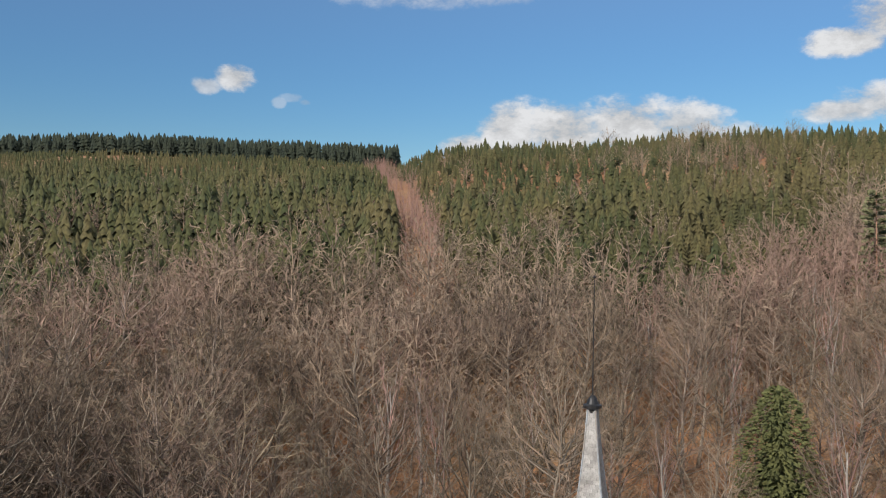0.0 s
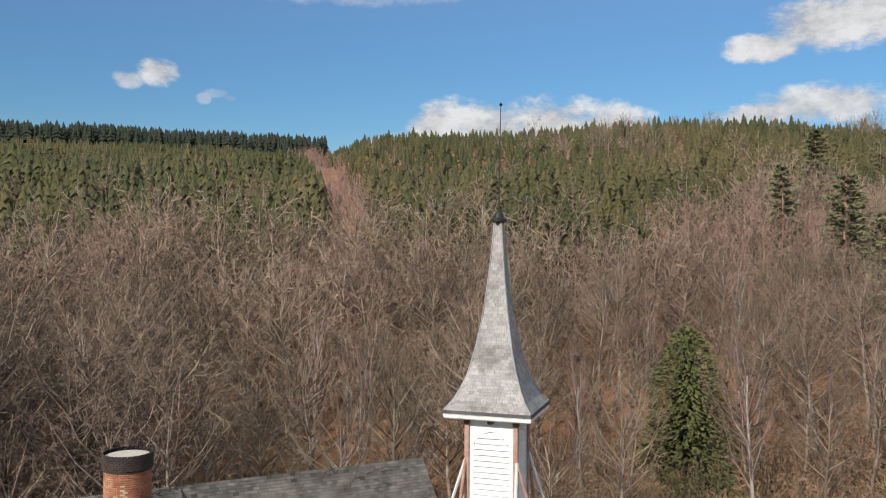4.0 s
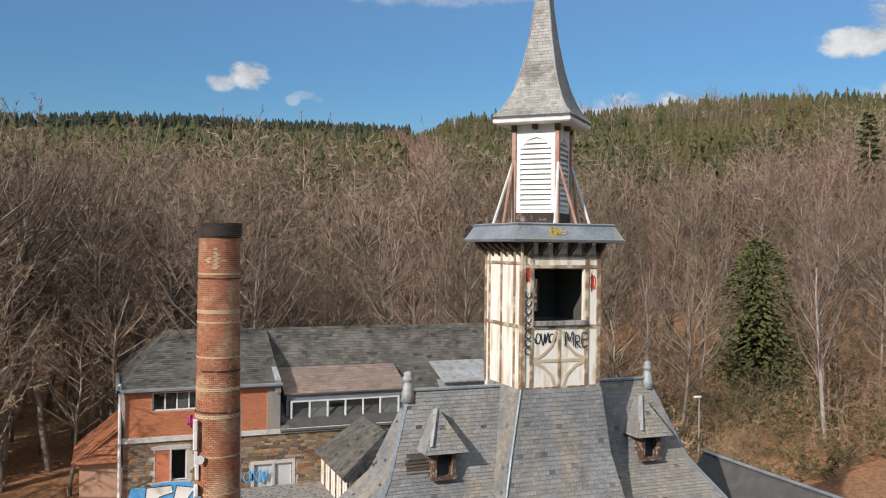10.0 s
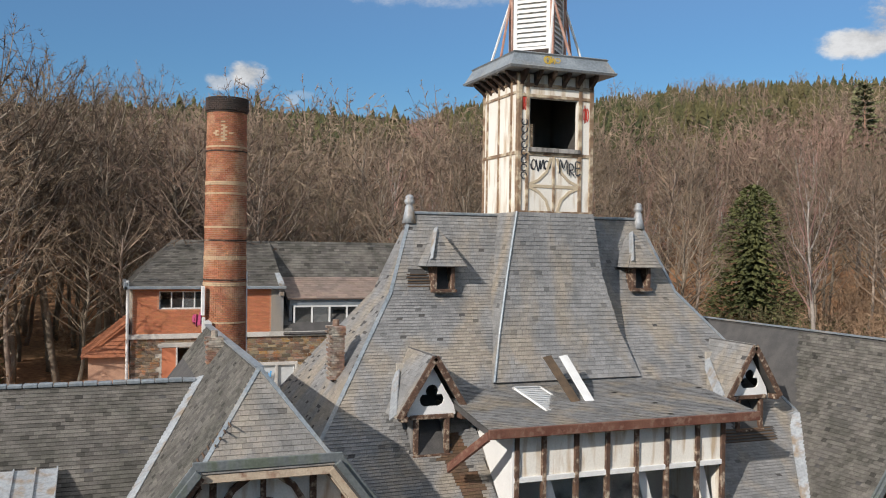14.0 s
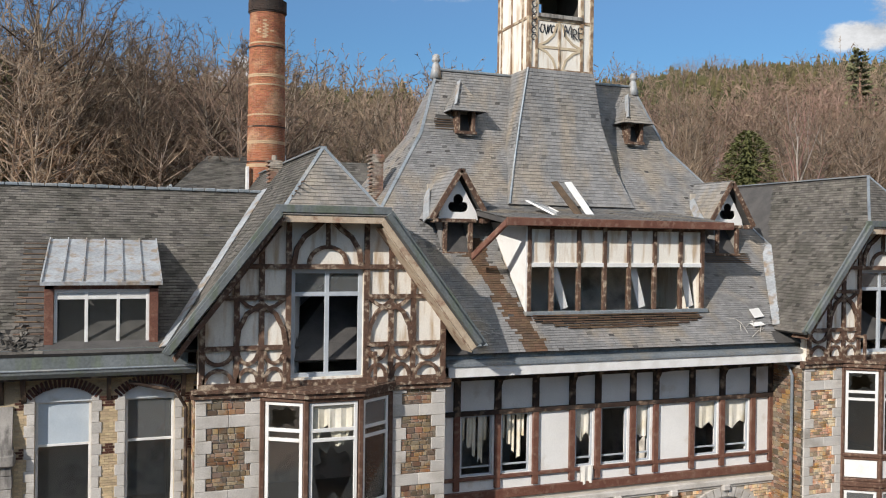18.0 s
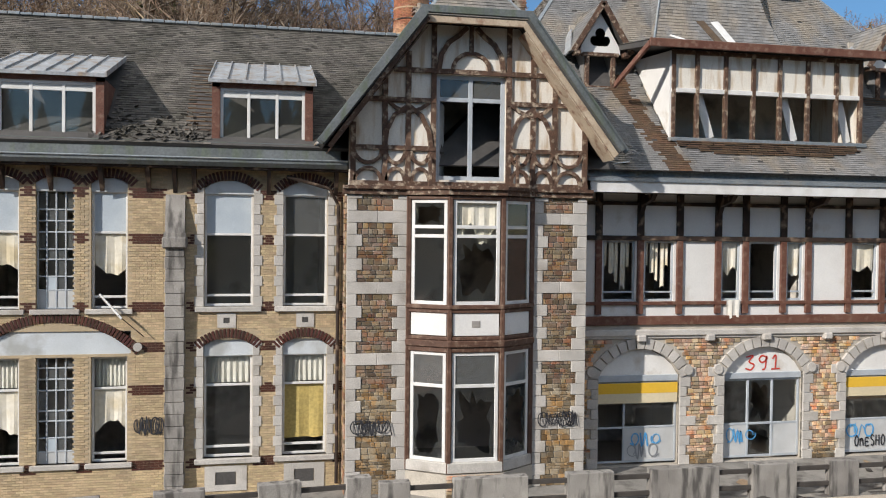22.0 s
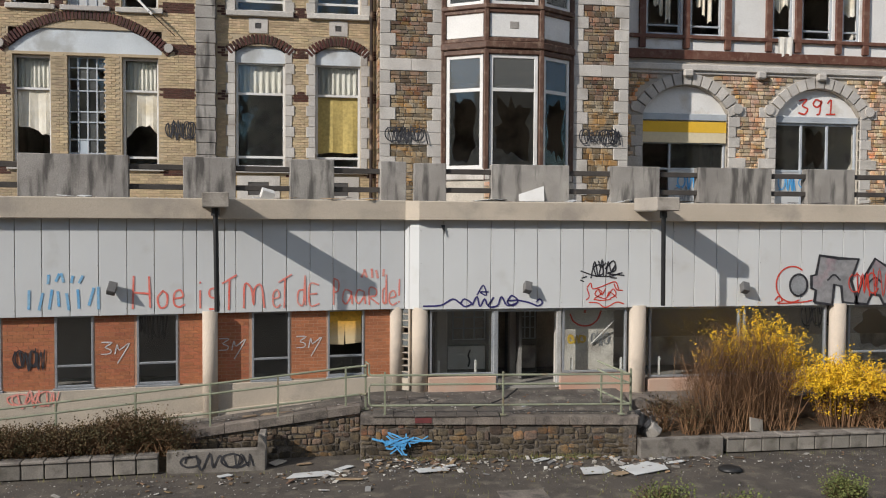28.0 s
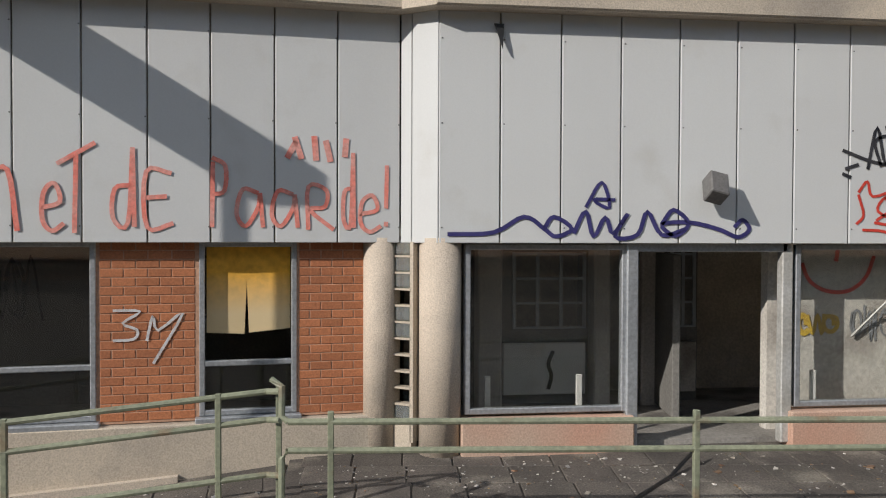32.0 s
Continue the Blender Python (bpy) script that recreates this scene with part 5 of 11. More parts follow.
    for i, (xa, xb) in enumerate(TRIPLE):
        if i == 1:
            for z0, z1, zt in ((7.0, 10.34, 9.35), (11.75, 15.22, 14.0)):
                window(house, [xa, xa + 0.27, xa + 0.53, xa + 0.79, xb], [z0, z0 + 0.55, z0 + 0.95, z0 + 1.45, z0 + 1.75, zt, zt + 0.33, zt + 0.66, z1], YW + 0.16,
                       [["panel", "panel", "panel", "panel"], ["glass", "blueboard", "dusty", "glass"]] + [["broken", "glass", "dusty", "glass"], ["glass", "dusty", "dusty", "broken"], ["dusty", "glass", "glass", "dusty"]] * 2,
                       M_GFRAME, 0.045, label="grey glazed door with small panes", name="door", seed=40 + i)
        else:
            window(house, [xa, xb], [7.20, 7.45, 9.38, 10.33], YW + 0.16, [["empty"], ["ragged"], ["curtain"]], M_WFRAME, 0.07, label="white window with a torn cream blind", seed=50 + i)
            window(house, [xa, xb], [11.75, 12.1, 14.0, 15.22], YW + 0.16, [["empty"], ["ragged"], ["blueboard"]], M_WFRAME, 0.07, label="white window with a torn cream blind", seed=54 + i)
    # downpipe, eaves, gutter
    part("downpipe", Acc().tube([(-2.02, YW - 0.12, 6.3), (-2.02, YW - 0.12, 14.9), (-2.3, YW - 0.3, 15.4), (-3.6, YW - 0.35, 15.75)], 0.055, 8), M_TIMBER_DARK, house, "dark rusty downpipe")
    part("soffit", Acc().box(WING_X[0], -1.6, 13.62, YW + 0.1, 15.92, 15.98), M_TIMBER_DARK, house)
    br = Acc().prism([(-0.06, -0.02, 15.2), (-0.06, -0.02, 15.92), (-0.06, -0.5, 15.92), (-0.06, -0.42, 15.75)], (0.12, 0, 0)).mesh("bracket", M_TIMBER_DARK)
    for x in (-13.0, -11.6, -10.3, -8.9, -7.6, -6.85, -6.3, -4.12, -2.1):
        piece("bracket", br, house, (x, YW, 0))
    g = Acc().prism([(WING_X[0], 13.55, 15.98), (WING_X[0], 13.45, 16.1), (WING_X[0], 13.45, 16.22), (WING_X[0], 13.7, 16.22), (WING_X[0], 13.78, 15.98)], (13.2, 0, 0))
    part("gutter", g, M_ZINC_OLD, house, "grey zinc gutter with green staining")
    part("apron", Acc().prism([(WING_X[0], 13.78, 16.15), (WING_X[0], 13.74, 16.2), (WING_X[0], 13.80, 16.72), (WING_X[0], 13.86, 16.72)], (13.0, 0, 0)), M_ZINC_OLD, house, "zinc roof apron")
    part("gutter_bead", Acc().tube([(WING_X[0], 13.44, 16.21), (-1.8, 13.44, 16.21)], 0.03, 6), M_ZINC, house, "rolled front edge of the gutter")
    part("loose_pole", Acc().tube([(-8.95, 14.05, 12.2), (-8.3, 13.8, 11.5)], 0.035, 6), M_WFRAME, house, "white pole hanging from a window")
    part("loose_wire", Acc().tube([(-8.4, 13.8, 11.6), (-7.7, 13.95, 10.95)], 0.015, 5), M_TIMBER_DARK, house, "dark wire hanging down the wall")
    return wall


brick_wing()


def stone_bay(dx, count):
    """A projecting bay: two rubble-stone piers with limestone quoins, a canted timber window of two storeys and a half-timbered gable."""
    def X(x):
        return x + dx
    rnd = random.Random(31 + int(dx))
    wall = part("bay_wall", holed(Acc(), X(-1.82), X(5.8), 0, 15.3, PW + 0.03, PW + 0.5, [(X(0.04), X(4.05), 6.95, 15.3)])
                .box(X(-1.82), X(-1.4), PW + 0.5, MW + 0.4, 0, 15.3).box(X(5.38), X(5.8), PW + 0.5, MW + 0.4, 0, 15.3), M_SMORTAR, house, "rubble stone bay with grey limestone quoins")
    rects = []
    qm = {}
    for xa, xb in ((-1.82, 0.04), (4.05, 5.80)):
        z, k = T1, 0
        while z < 15.2:
            h = min(0.36, 15.22 - z)
            bandrow = k % 6 == 5
            for side in (0, 1):
                w = 0.46 if (k + side) % 2 else 0.30
                if bandrow:
                    w = (xb - xa) / 2 - 0.003
                key = (round(w, 3), round(h, 3))
                if key not in qm:
                    qm[key] = Acc().cbox(0, w, -0.03, 0.2, 0.004, h - 0.004, 0.012).mesh("quoin", M_QUOIN)
                piece("quoin", qm[key], wall, (X(xa if side == 0 else xb - w), PW, z))
            if not bandrow:
                w0, w1 = (0.46 if k % 2 else 0.30), (0.46 if (k + 1) % 2 else 0.30)
                rects.append((X(xa + w0 + 0.008), X(xb - w1 - 0.008), z, z + h))
            z += h
            k += 1
    st = stones_field(rects, PW, rnd, (0.20, 0.135))
    st.sort(key=lambda s: s[1])
    lay_stones(wall, st, PW + 0.04, limit=count)
    # side faces of the piers
    sr = stones_field([(PW + 0.1, MW, T1, 15.2)], 0, rnd, (0.32, 0.17))
    lay_stones(wall, sr, X(-1.82), "x", 0)
    lay_stones(wall, sr, X(5.80), "x", 0)
    base = Acc().prism([(X(0.0), PW - 0.02, T1), (X(1.12), PW - 0.82, T1), (X(2.92), PW - 0.82, T1), (X(4.1), PW - 0.02, T1)], (0, 0, 0.72))
    bw = part("bay_base", base, M_SMORTAR, house, "stone base of the bay window")
    lay_stones(bw, stones_field([(X(1.14), X(2.9), T1, T1 + 0.7)], 0, rnd, (0.28, 0.14)), PW - 0.82, limit=12)
    # canted bay window, three lights on each of two storeys
    corners = [(0.06, PW - 0.02), (1.20, PW - 0.76), (2.84, PW - 0.76), (3.98, PW - 0.02)]
    kinds = [[["broken"], ["dusty"]], [["broken"], ["dusty"]], [["broken"], ["dusty"]]], [[["glass"], ["broken"]], [["broken"], ["empty"]], [["glass"], ["dusty"]]]
    for x, y in corners:
        part("bay_post", Acc().cbox(X(x) - 0.07, X(x) + 0.07, y - 0.07, y + 0.07, 6.85, 15.2, 0.02), M_TIMBER_BAY, house, "red-brown timber mullion")
    for s in range(3):
        (xa, ya), (xb, yb) = corners[s], corners[s + 1]
        a_, ln = math.atan2(yb - ya, xb - xa), math.hypot(xb - xa, yb - ya)
        m = Matrix.Translation((X(xa), ya, 0)) @ Matrix.Rotation(a_, 4, "Z")
        for lvl, (z0, zt, z1) in enumerate(((7.18, 9.48, 10.5), (11.93, 14.0, 15.1))):
            window(house, [0.10, ln - 0.10], [z0, zt, z1] if lvl == 0 else [z0, zt, zt + 0.28, z1], 0.0, kinds[lvl][s] if lvl == 0 else [kinds[lvl][s][0], ["glass"], kinds[lvl][s][1]], M_WFRAME, 0.105, m=m,
                   label="white window of the timber bay", seed=70 + s * 7 + lvl)
        if s == 1:
            part("torn_curtain", cloth(0.16, ln - 0.16, 13.55, 15.02, 0.13, 0.75, 4, 61 + int(dx)).placed(m), M_RAG, house, "large white curtain hanging torn in the bay window")
            part("vent", Acc().cbox(ln / 2 - 0.13, ln / 2 + 0.13, -0.015, 0.02, 11.25, 11.45, 0.006, m), M_CONC, house, "small square vent in the white panel")
        part("bay_panel", Acc().cbox(0.1, ln - 0.1, 0.0, 0.1, 11.0, 11.7, 0.01, m), M_WHITE, house, "white panel under the bay window")
        for z0, z1, out in ((10.5, 10.66, 0.06), (10.66, 10.86, 0.12), (10.86, 10.98, 0.05), (11.68, 11.80, 0.05), (11.80, 11.93, 0.10), (6.85, 7.18, 0.08), (15.1, 15.22, 0.06)):
            part("bay_rail", Acc().cbox(-0.05, ln + 0.05, -out, 0.12, z0, z1, 0.025, m), M_TIMBER_BAY if z0 > 7 else M_QUOIN, house)
    part("ceiling_board", Acc().prism([(X(x), y, 10.7) for x, y in corners], (0, 0, 0.2)), M_DARK, house)
    # moulded cornice over the bay
    pts = [(-1.95, PW - 0.1), (-0.05, PW - 0.1), (1.12, PW - 0.92), (2.92, PW - 0.92), (4.1, PW - 0.1), (5.95, PW - 0.1), (5.95, PW + 0.1), (-1.95, PW + 0.1)]
    c = Acc().prism([(X(x), y, 15.24) for x, y in pts], (0, 0, 0.16))
    c.prism([(X(x), y - (0.08 if y < PW else 0), 15.40) for x, y in pts], (0, 0, 0.10))
    part("cornice", c, M_TIMBER, house, "dark weathered timber cornice")
    # gable wall
    xc = X(1.96)
    def gz(x):
        return min(20.45, 16.65 + (4.61 - abs(x)) * 1.285 - 0.25)
    outer = [(-3.72, 15.5), (3.82, 15.5), (3.82, gz(3.82)), (1.62, 20.45), (-1.62, 20.45), (-3.72, gz(3.72))]
    gw = part("gable_wall", plate(Acc(), outer, [[(-1.08, 15.72), (1.12, 15.72), (1.12, 18.95), (-1.08, 18.95)]], lambda u, v: (xc + u, PW, v), (0, 0.3, 0)), M_PLASTER, house, "cream plastered gable with peeling timbers")
    y0, y1 = PW - 0.07, PW + 0.02
    layer = itertools.count()
    def bar(name, pts, w):
        out = 0.0025 * (next(layer) % 17)
        part("timber", arc_bar(Acc(), [(xc + u, v) for u, v in pts], w, y0 - out, y1), M_TIMBER, gw)
    for u, top in ((-1.17, 20.45), (1.21, 20.45), (-1.95, 19.6), (2.0, 19.6), (-2.66, 18.75), (2.72, 18.75), (-3.62, 17.4), (3.72, 17.4)):
        bar("post", [(u, 15.5), (u, top)], 0.16)
    for v, e in ((18.12, 3.2), (16.66, 3.7)):
        bar("rail", [(-e, v), (-1.1, v)], 0.14)
        bar("rail", [(1.14, v), (e + 0.06, v)], 0.14)
    bar("rail", [(-2.4, 19.03), (2.4, 19.03)], 0.145)
    bar("rail", [(-3.72, 15.58), (3.82, 15.58)], 0.15)
    # ogee arch over the opening with a smaller arch inside
    for sgn in (-1, 1):
        bar("arch", [(sgn * 1.02, 19.1), (sgn * 0.95, 19.55), (sgn * 0.72, 19.92), (sgn * 0.40, 20.15), (sgn * 0.15, 20.4)], 0.15)
        # bowed braces on both sides of the door
        bar("brace", [(sgn * 2.66, 16.72), (sgn * 2.6, 17.2), (sgn * 2.38, 17.65), (sgn * 1.95, 17.95)], 0.13)
        bar("brace", [(sgn * 1.25, 16.72), (sgn * 1.32, 17.2), (sgn * 1.55, 17.65), (sgn * 1.95, 17.95)], 0.13)
        bar("brace", [(sgn * 2.6, 18.1), (sgn * 2.35, 17.88), (sgn * 1.95, 17.72), (sgn * 1.55, 17.88), (sgn * 1.25, 18.1)], 0.11)
        for cx, r in ((1.57, 0.30), (2.33, 0.30), (3.17, 0.42)):
            bar("curl", curve_pts(sgn * cx, 16.62, r, 0.42, 180, 360), 0.11)
            bar("curl", curve_pts(sgn * cx, 15.62, r * 0.95, 0.42, 0, 180), 0.11)
    bar("arch", curve_pts(0, 19.1, 0.58, 0.52, 0, 180), 0.12)
    bar("king", [(0.0, 19.55), (0.0, 20.45)], 0.13)
    window(house, [xc - 1.08, xc + 0.02, xc + 1.12], [15.72, 18.2, 18.95], PW + 0.1, [["empty", "empty"], ["dusty", "dusty"]], M_GFRAME, 0.13, 0.1, label="pale blue balcony door with its leaves gone", name="balcony_door", seed=90)
    part("door_leaf", Acc().cbox(0, 0.95, 0, 0.05, 15.75, 18.15, 0.01, Matrix.Translation((xc - 0.95, PW + 0.2, 0)) @ Matrix.Rotation(1.2, 4, "Z")), M_GFRAME, house, "pale balcony door standing open")
    for u in (-1.35, 1.38):
        part("balcony_bracket", Acc().cbox(xc + u - 0.05, xc + u + 0.05, PW - 0.55, PW - 0.45, 15.5, 16.5, 0.012).cbox(xc + u - 0.04, xc + u + 0.04, PW - 0.5, PW, 16.35, 16.45, 0.01), M_TIMBER, house, "leftover balcony post")
    # bargeboards and soffit of the overhanging roof
    for sgn in (-1, 1):
        a, b = Vector((xc + (4.80 if sgn > 0 else -4.68), 12.5, 16.66)), Vector((xc + sgn * 1.66, 12.5, 20.68))
        part("bargeboard", Acc().beam(a, b, 0.20, 0.07, (0, -1, 0), 0.01), M_ZINC_OLD, house, "weathered bargeboard along the gable")
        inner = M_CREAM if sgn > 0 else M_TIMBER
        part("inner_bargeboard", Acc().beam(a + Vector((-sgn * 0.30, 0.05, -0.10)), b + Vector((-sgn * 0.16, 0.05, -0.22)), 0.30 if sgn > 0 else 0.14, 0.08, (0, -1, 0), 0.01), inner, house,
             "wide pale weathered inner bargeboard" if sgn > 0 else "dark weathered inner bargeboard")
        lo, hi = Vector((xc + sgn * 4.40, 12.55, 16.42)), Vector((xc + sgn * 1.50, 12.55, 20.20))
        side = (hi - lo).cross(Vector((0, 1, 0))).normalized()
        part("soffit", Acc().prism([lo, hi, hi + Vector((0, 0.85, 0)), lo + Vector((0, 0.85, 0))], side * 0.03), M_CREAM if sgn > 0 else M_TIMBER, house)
    part("bargeboard", Acc().cbox(xc - 1.72, xc + 1.72, 12.47, 12.56, 20.60, 20.82, 0.01), M_ZINC_OLD, house)
    part("inner_bargeboard", Acc().cbox(xc - 1.55, xc + 1.55, 12.52, 12.62, 20.32, 20.585, 0.01), M_CREAM, house, "peeling pinkish head board of the gable")


stone_bay(0.0, 230)
stone_bay(RIGHT_BAY, 0)


def middle_front():
    """Half-timbered upper storey over three arched openings in rubble stone."""
    arches = [(6.92, 9.92), (11.62, 14.72), (16.46, 19.52)]
    outer = [(5.8, 0), (20.32, 0), (20.32, 11.0), (5.8, 11.0)]
    holes = []
    for xa, xb in arches:
        cx, half = (xa + xb) / 2, (xb - xa) / 2
        rise = 0.92
        R = (half * half + rise * rise) / (2 * rise)
        a_ = math.asin(half / R)
        holes.append([(xa, T1 + 0.02), (xb, T1 + 0.02)] + [(cx + R * math.sin(a_ * s), 10.18 - R + R * math.cos(a_ * s)) for s in (1, 0.75, 0.5, 0.25, 0, -0.25, -0.5, -0.75, -1)])
    wall = part("stone_wall", plate(Acc(), outer, holes, lambda u, v: (u, MW, v), (0, 0.45, 0)), M_SMORTAR, house, "rubble stone wall with three wide arches")
    rnd = random.Random(77)
    def skip(x, z):
        for xa, xb in arches:
            cx, half = (xa + xb) / 2, (xb - xa) / 2
            if xa - 0.34 < x < xb + 0.34 and z < 9.4:
                return True
            if z >= 9.2 and ((x - cx) / (half + 0.42)) ** 2 + ((z - 9.2) / 1.42) ** 2 < 1:
                return True
        return False
    st = stones_field([(5.82, 20.3, T1, 10.5)], MW, rnd, (0.20, 0.135), skip)
    lay_stones(wall, st, MW, limit=60)
    q = {}
    for xa, xb in arches:
        z, k = T1, 0
        while z < 9.2:
            w = 0.26 if k % 2 else 0.40
            if k % 5 == 4:
                w = 0.62
            if w not in q:
                q[w] = Acc().cbox(0, w, -0.06, 0.1, 0.004, 0.335, 0.012).mesh("quoin", M_QUOIN)
            piece("quoin", q[w], wall, (xa - w, MW, z))
            piece("quoin", q[w], wall, (xb, MW, z))
            z += 0.34
            k += 1
        cx, half = (xa + xb) / 2, (xb - xa) / 2
        R = (half * half + 0.92 * 0.92) / (2 * 0.92)
        a_ = math.asin((half + 0.05) / R)
        vm = Acc().prism([(-0.13, -0.10, 0), (0.13, -0.10, 0), (0.155, -0.10, 0.36), (-0.155, -0.10, 0.36)], (0, 0.25, 0)).mesh("voussoir", M_QUOIN)
        n = 13
        for i in range(n):
            t = -a_ + 2 * a_ * (i + 0.5) / n
            piece("voussoir", vm, wall, (cx + R * math.sin(t), MW, 10.18 - R + R * math.cos(t)), (0, t, 0))
        for sgn in (-1, 1):
            x = cx + sgn * (half + 0.28)
            part("scroll", Acc().tube([(x, MW - 0.14, 9.42), (x, MW + 0.05, 9.42)], 0.17, 14), M_QUOIN, wall, "carved scroll at the arch's foot")
        pts = [(xa, 9.22), (xb, 9.22)] + [(cx + R * math.sin(a_ * s * 0.98), 10.16 - R + R * math.cos(a_ * s * 0.98)) for s in (1, 0.75, 0.5, 0.25, 0, -0.25, -0.5, -0.75, -1)]
        part("tympanum", Acc().prism([(u, MW + 0.14, v) for u, v in pts], (0, 0.08, 0)), M_WHITE, wall, "white arch panel")
        part("transom", Acc().cbox(xa, xb, MW + 0.08, MW + 0.24, 9.02, 9.24, 0.015), M_GFRAME, wall)
    sprayed(wall, [(c, x, x + 0.40, 9.33, 0.50) for c, x in (("3", 12.50), ("9", 13.0), ("1", 13.5))], lambda u, v: Vector((u, MW + 0.13, v)), M_INK_RED, 0.055, (0, -1, 0), "red sprayed figure on the arch panel")
    # shopfront fillings
    y = MW + 0.16
    window(house, [6.94, 7.95, 9.9], [T1 + 0.1, 7.42, 8.28, 9.02], y, [["empty", "panel"], ["empty", "glass"], ["empty", "empty"]], M_GFRAME, 0.07, label="grey shopfront with an open doorway", name="shopfront", seed=121)
    window(house, [11.64, 12.66, 13.62, 14.7], [T1 + 0.1, 7.4, 9.02], y, [["panel", "broken", "panel"], ["glass", "broken", "glass"]], M_GFRAME, 0.08, label="grey shopfront with a broken glass door", name="shopfront", seed=124)
    window(house, [16.48, 18.55, 19.5], [T1 + 0.1, 7.42, 8.28, 9.02], y, [["panel", "empty"], ["glass", "empty"], ["empty", "empty"]], M_GFRAME, 0.07, label="grey shopfront with an open doorway", name="shopfront", seed=127)
    for xa, xb in (arches[0], arches[2]):
        bl = part("roller_blind", Acc().cbox(xa + 0.03, xb - 0.03, y - 0.10, y - 0.06, 8.28, 8.98, 0.008), M_BLIND_C, house, "cream and yellow roller blind half drawn")
        part("stripe", Acc().cbox(xa + 0.03, xb - 0.03, y - 0.106, y - 0.098, 8.62, 8.98, 0.002), M_BLIND_S, bl, "bright yellow stripe")
    for x, s, mt in ((8.15, 3, M_INK_BLUE), (11.75, 8, M_INK_BLUE), (16.6, 5, M_INK_BLUE), (8.0, 9, M_INK_GREY)):
        scribble(wall, "graffiti", mt, (x, y, 6.75 if mt is not M_INK_GREY else 6.35), (1.3 if mt is not M_INK_BLACK else 1.9, 0.5), s, 3, 0.05, label="sprayed tag")
    # string course with little corbels
    part("string_course", Acc().cbox(5.85, 20.3, MW - 0.16, MW + 0.1, 10.62, 10.84, 0.03).cbox(5.85, 20.3, MW - 0.08, MW + 0.1, 10.52, 10.63, 0.02), M_QUOIN, wall, "limestone string course")
    cb = Acc().cbox(-0.16, 0.16, -0.24, 0.05, 10.42, 10.66, 0.04).mesh("corbel", M_QUOIN)
    for x in (8.42, 11.0, 13.17, 15.6, 17.99):
        piece("corbel", cb, wall, (x, MW, 0))
    # timber storey
    wins = [(7.05, 8.22, 0), (8.58, 9.66, 0), (11.50, 12.20, 1), (12.56, 13.66, 0), (14.05, 14.66, 1), (16.66, 17.70, 0), (18.06, 19.18, 0)]
    tw = part("timbered_wall", holed(Acc(), 5.8, 20.32, 10.95, 15.9, MW + 0.05, MW + 0.3, [(a, b, 11.82, 13.88) for a, b, k in wins]), M_WHITE, house, "white rendered panels between red-brown timbers")
    fills = [["shreds"], ["shreds"], ["ragged"], ["empty"], ["ragged"], ["ragged"], ["ragged"]]
    for (a, b, k), f in zip(wins, fills):
        window(house, [a, b], [11.82, 12.12, 13.88], MW + 0.10, [["empty"], f], M_GFRAME, 0.06, label="small window with a ragged curtain", seed=140 + int(a * 3))
    pm = {}
    # dark: upper timbers' colour, deepened to imitate shade under the eaves
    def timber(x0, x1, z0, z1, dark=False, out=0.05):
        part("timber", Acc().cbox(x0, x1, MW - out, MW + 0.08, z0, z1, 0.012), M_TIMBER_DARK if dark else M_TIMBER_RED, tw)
    for x in (6.12, 6.88, 8.40, 9.86, 11.32, 12.38, 13.86, 14.86, 16.48, 17.88, 19.34, 20.22):
        timber(x - 0.11, x + 0.11, 11.36, 13.92)
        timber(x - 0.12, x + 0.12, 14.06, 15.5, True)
    timber(5.82, 20.32, 11.0, 11.30, out=0.10)
    timber(5.82, 20.32, 11.68, 11.80, out=0.056)
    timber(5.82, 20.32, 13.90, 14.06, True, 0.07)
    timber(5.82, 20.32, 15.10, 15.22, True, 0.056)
    for x in (8.40, 11.32, 14.86, 17.88):
        part("eave_bracket", Acc().prism([(x - 0.08, MW, 14.7), (x - 0.08, MW, 15.45), (x - 0.08, MW - 1.1, 15.45), (x - 0.08, MW - 0.9, 15.25), (x - 0.08, MW - 0.25, 15.1)], (0.16, 0, 0)), M_TIMBER_DARK, tw, "carved dark eave bracket")
    part("loose_cloth", cloth(11.62, 12.15, 11.05, 11.85, MW - 0.09, 0.3, 2, 5), M_CURTAIN, tw, "rag hanging from a window")
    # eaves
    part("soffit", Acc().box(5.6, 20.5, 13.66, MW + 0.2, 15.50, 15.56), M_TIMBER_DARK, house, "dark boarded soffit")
    part("fascia", Acc().cbox(6.0, 20.5, 13.56, 13.66, 15.46, 15.82, 0.012), M_WFRAME, house, "white painted fascia board")
    part("gutter", Acc().prism([(5.9, 13.50, 15.82), (5.9, 13.50, 15.92), (5.9, 14.0, 16.05), (5.9, 14.0, 15.82)], (14.7, 0, 0)), M_ZINC, house, "zinc box gutter")
    ap = Acc()
    for i in range(16):
        x = 5.9 + i * 0.92
        ap.prism([(x + 0.01, 13.86, 16.0), (x + 0.91, 13.86, 16.0), (x + 0.91, 14.02, 16.5), (x + 0.01, 14.02, 16.5)], (0, 0.03, 0.0))
    part_each("apron", ap, M_ZINC, house, "zinc apron above the gutter")
    for x, z1 in ((20.14, 15.4),):
        part("downpipe", Acc().tube([(x, MW - 0.9, z1), (x, MW - 1.2, 14.9), (x, MW - 1.2, 9.6), (x - 0.2, MW - 0.7, 9.0), (x - 0.2, MW - 0.4, 8.0)], 0.06, 8), M_ZINC, house, "zinc downpipe bent at its foot")


middle_front()


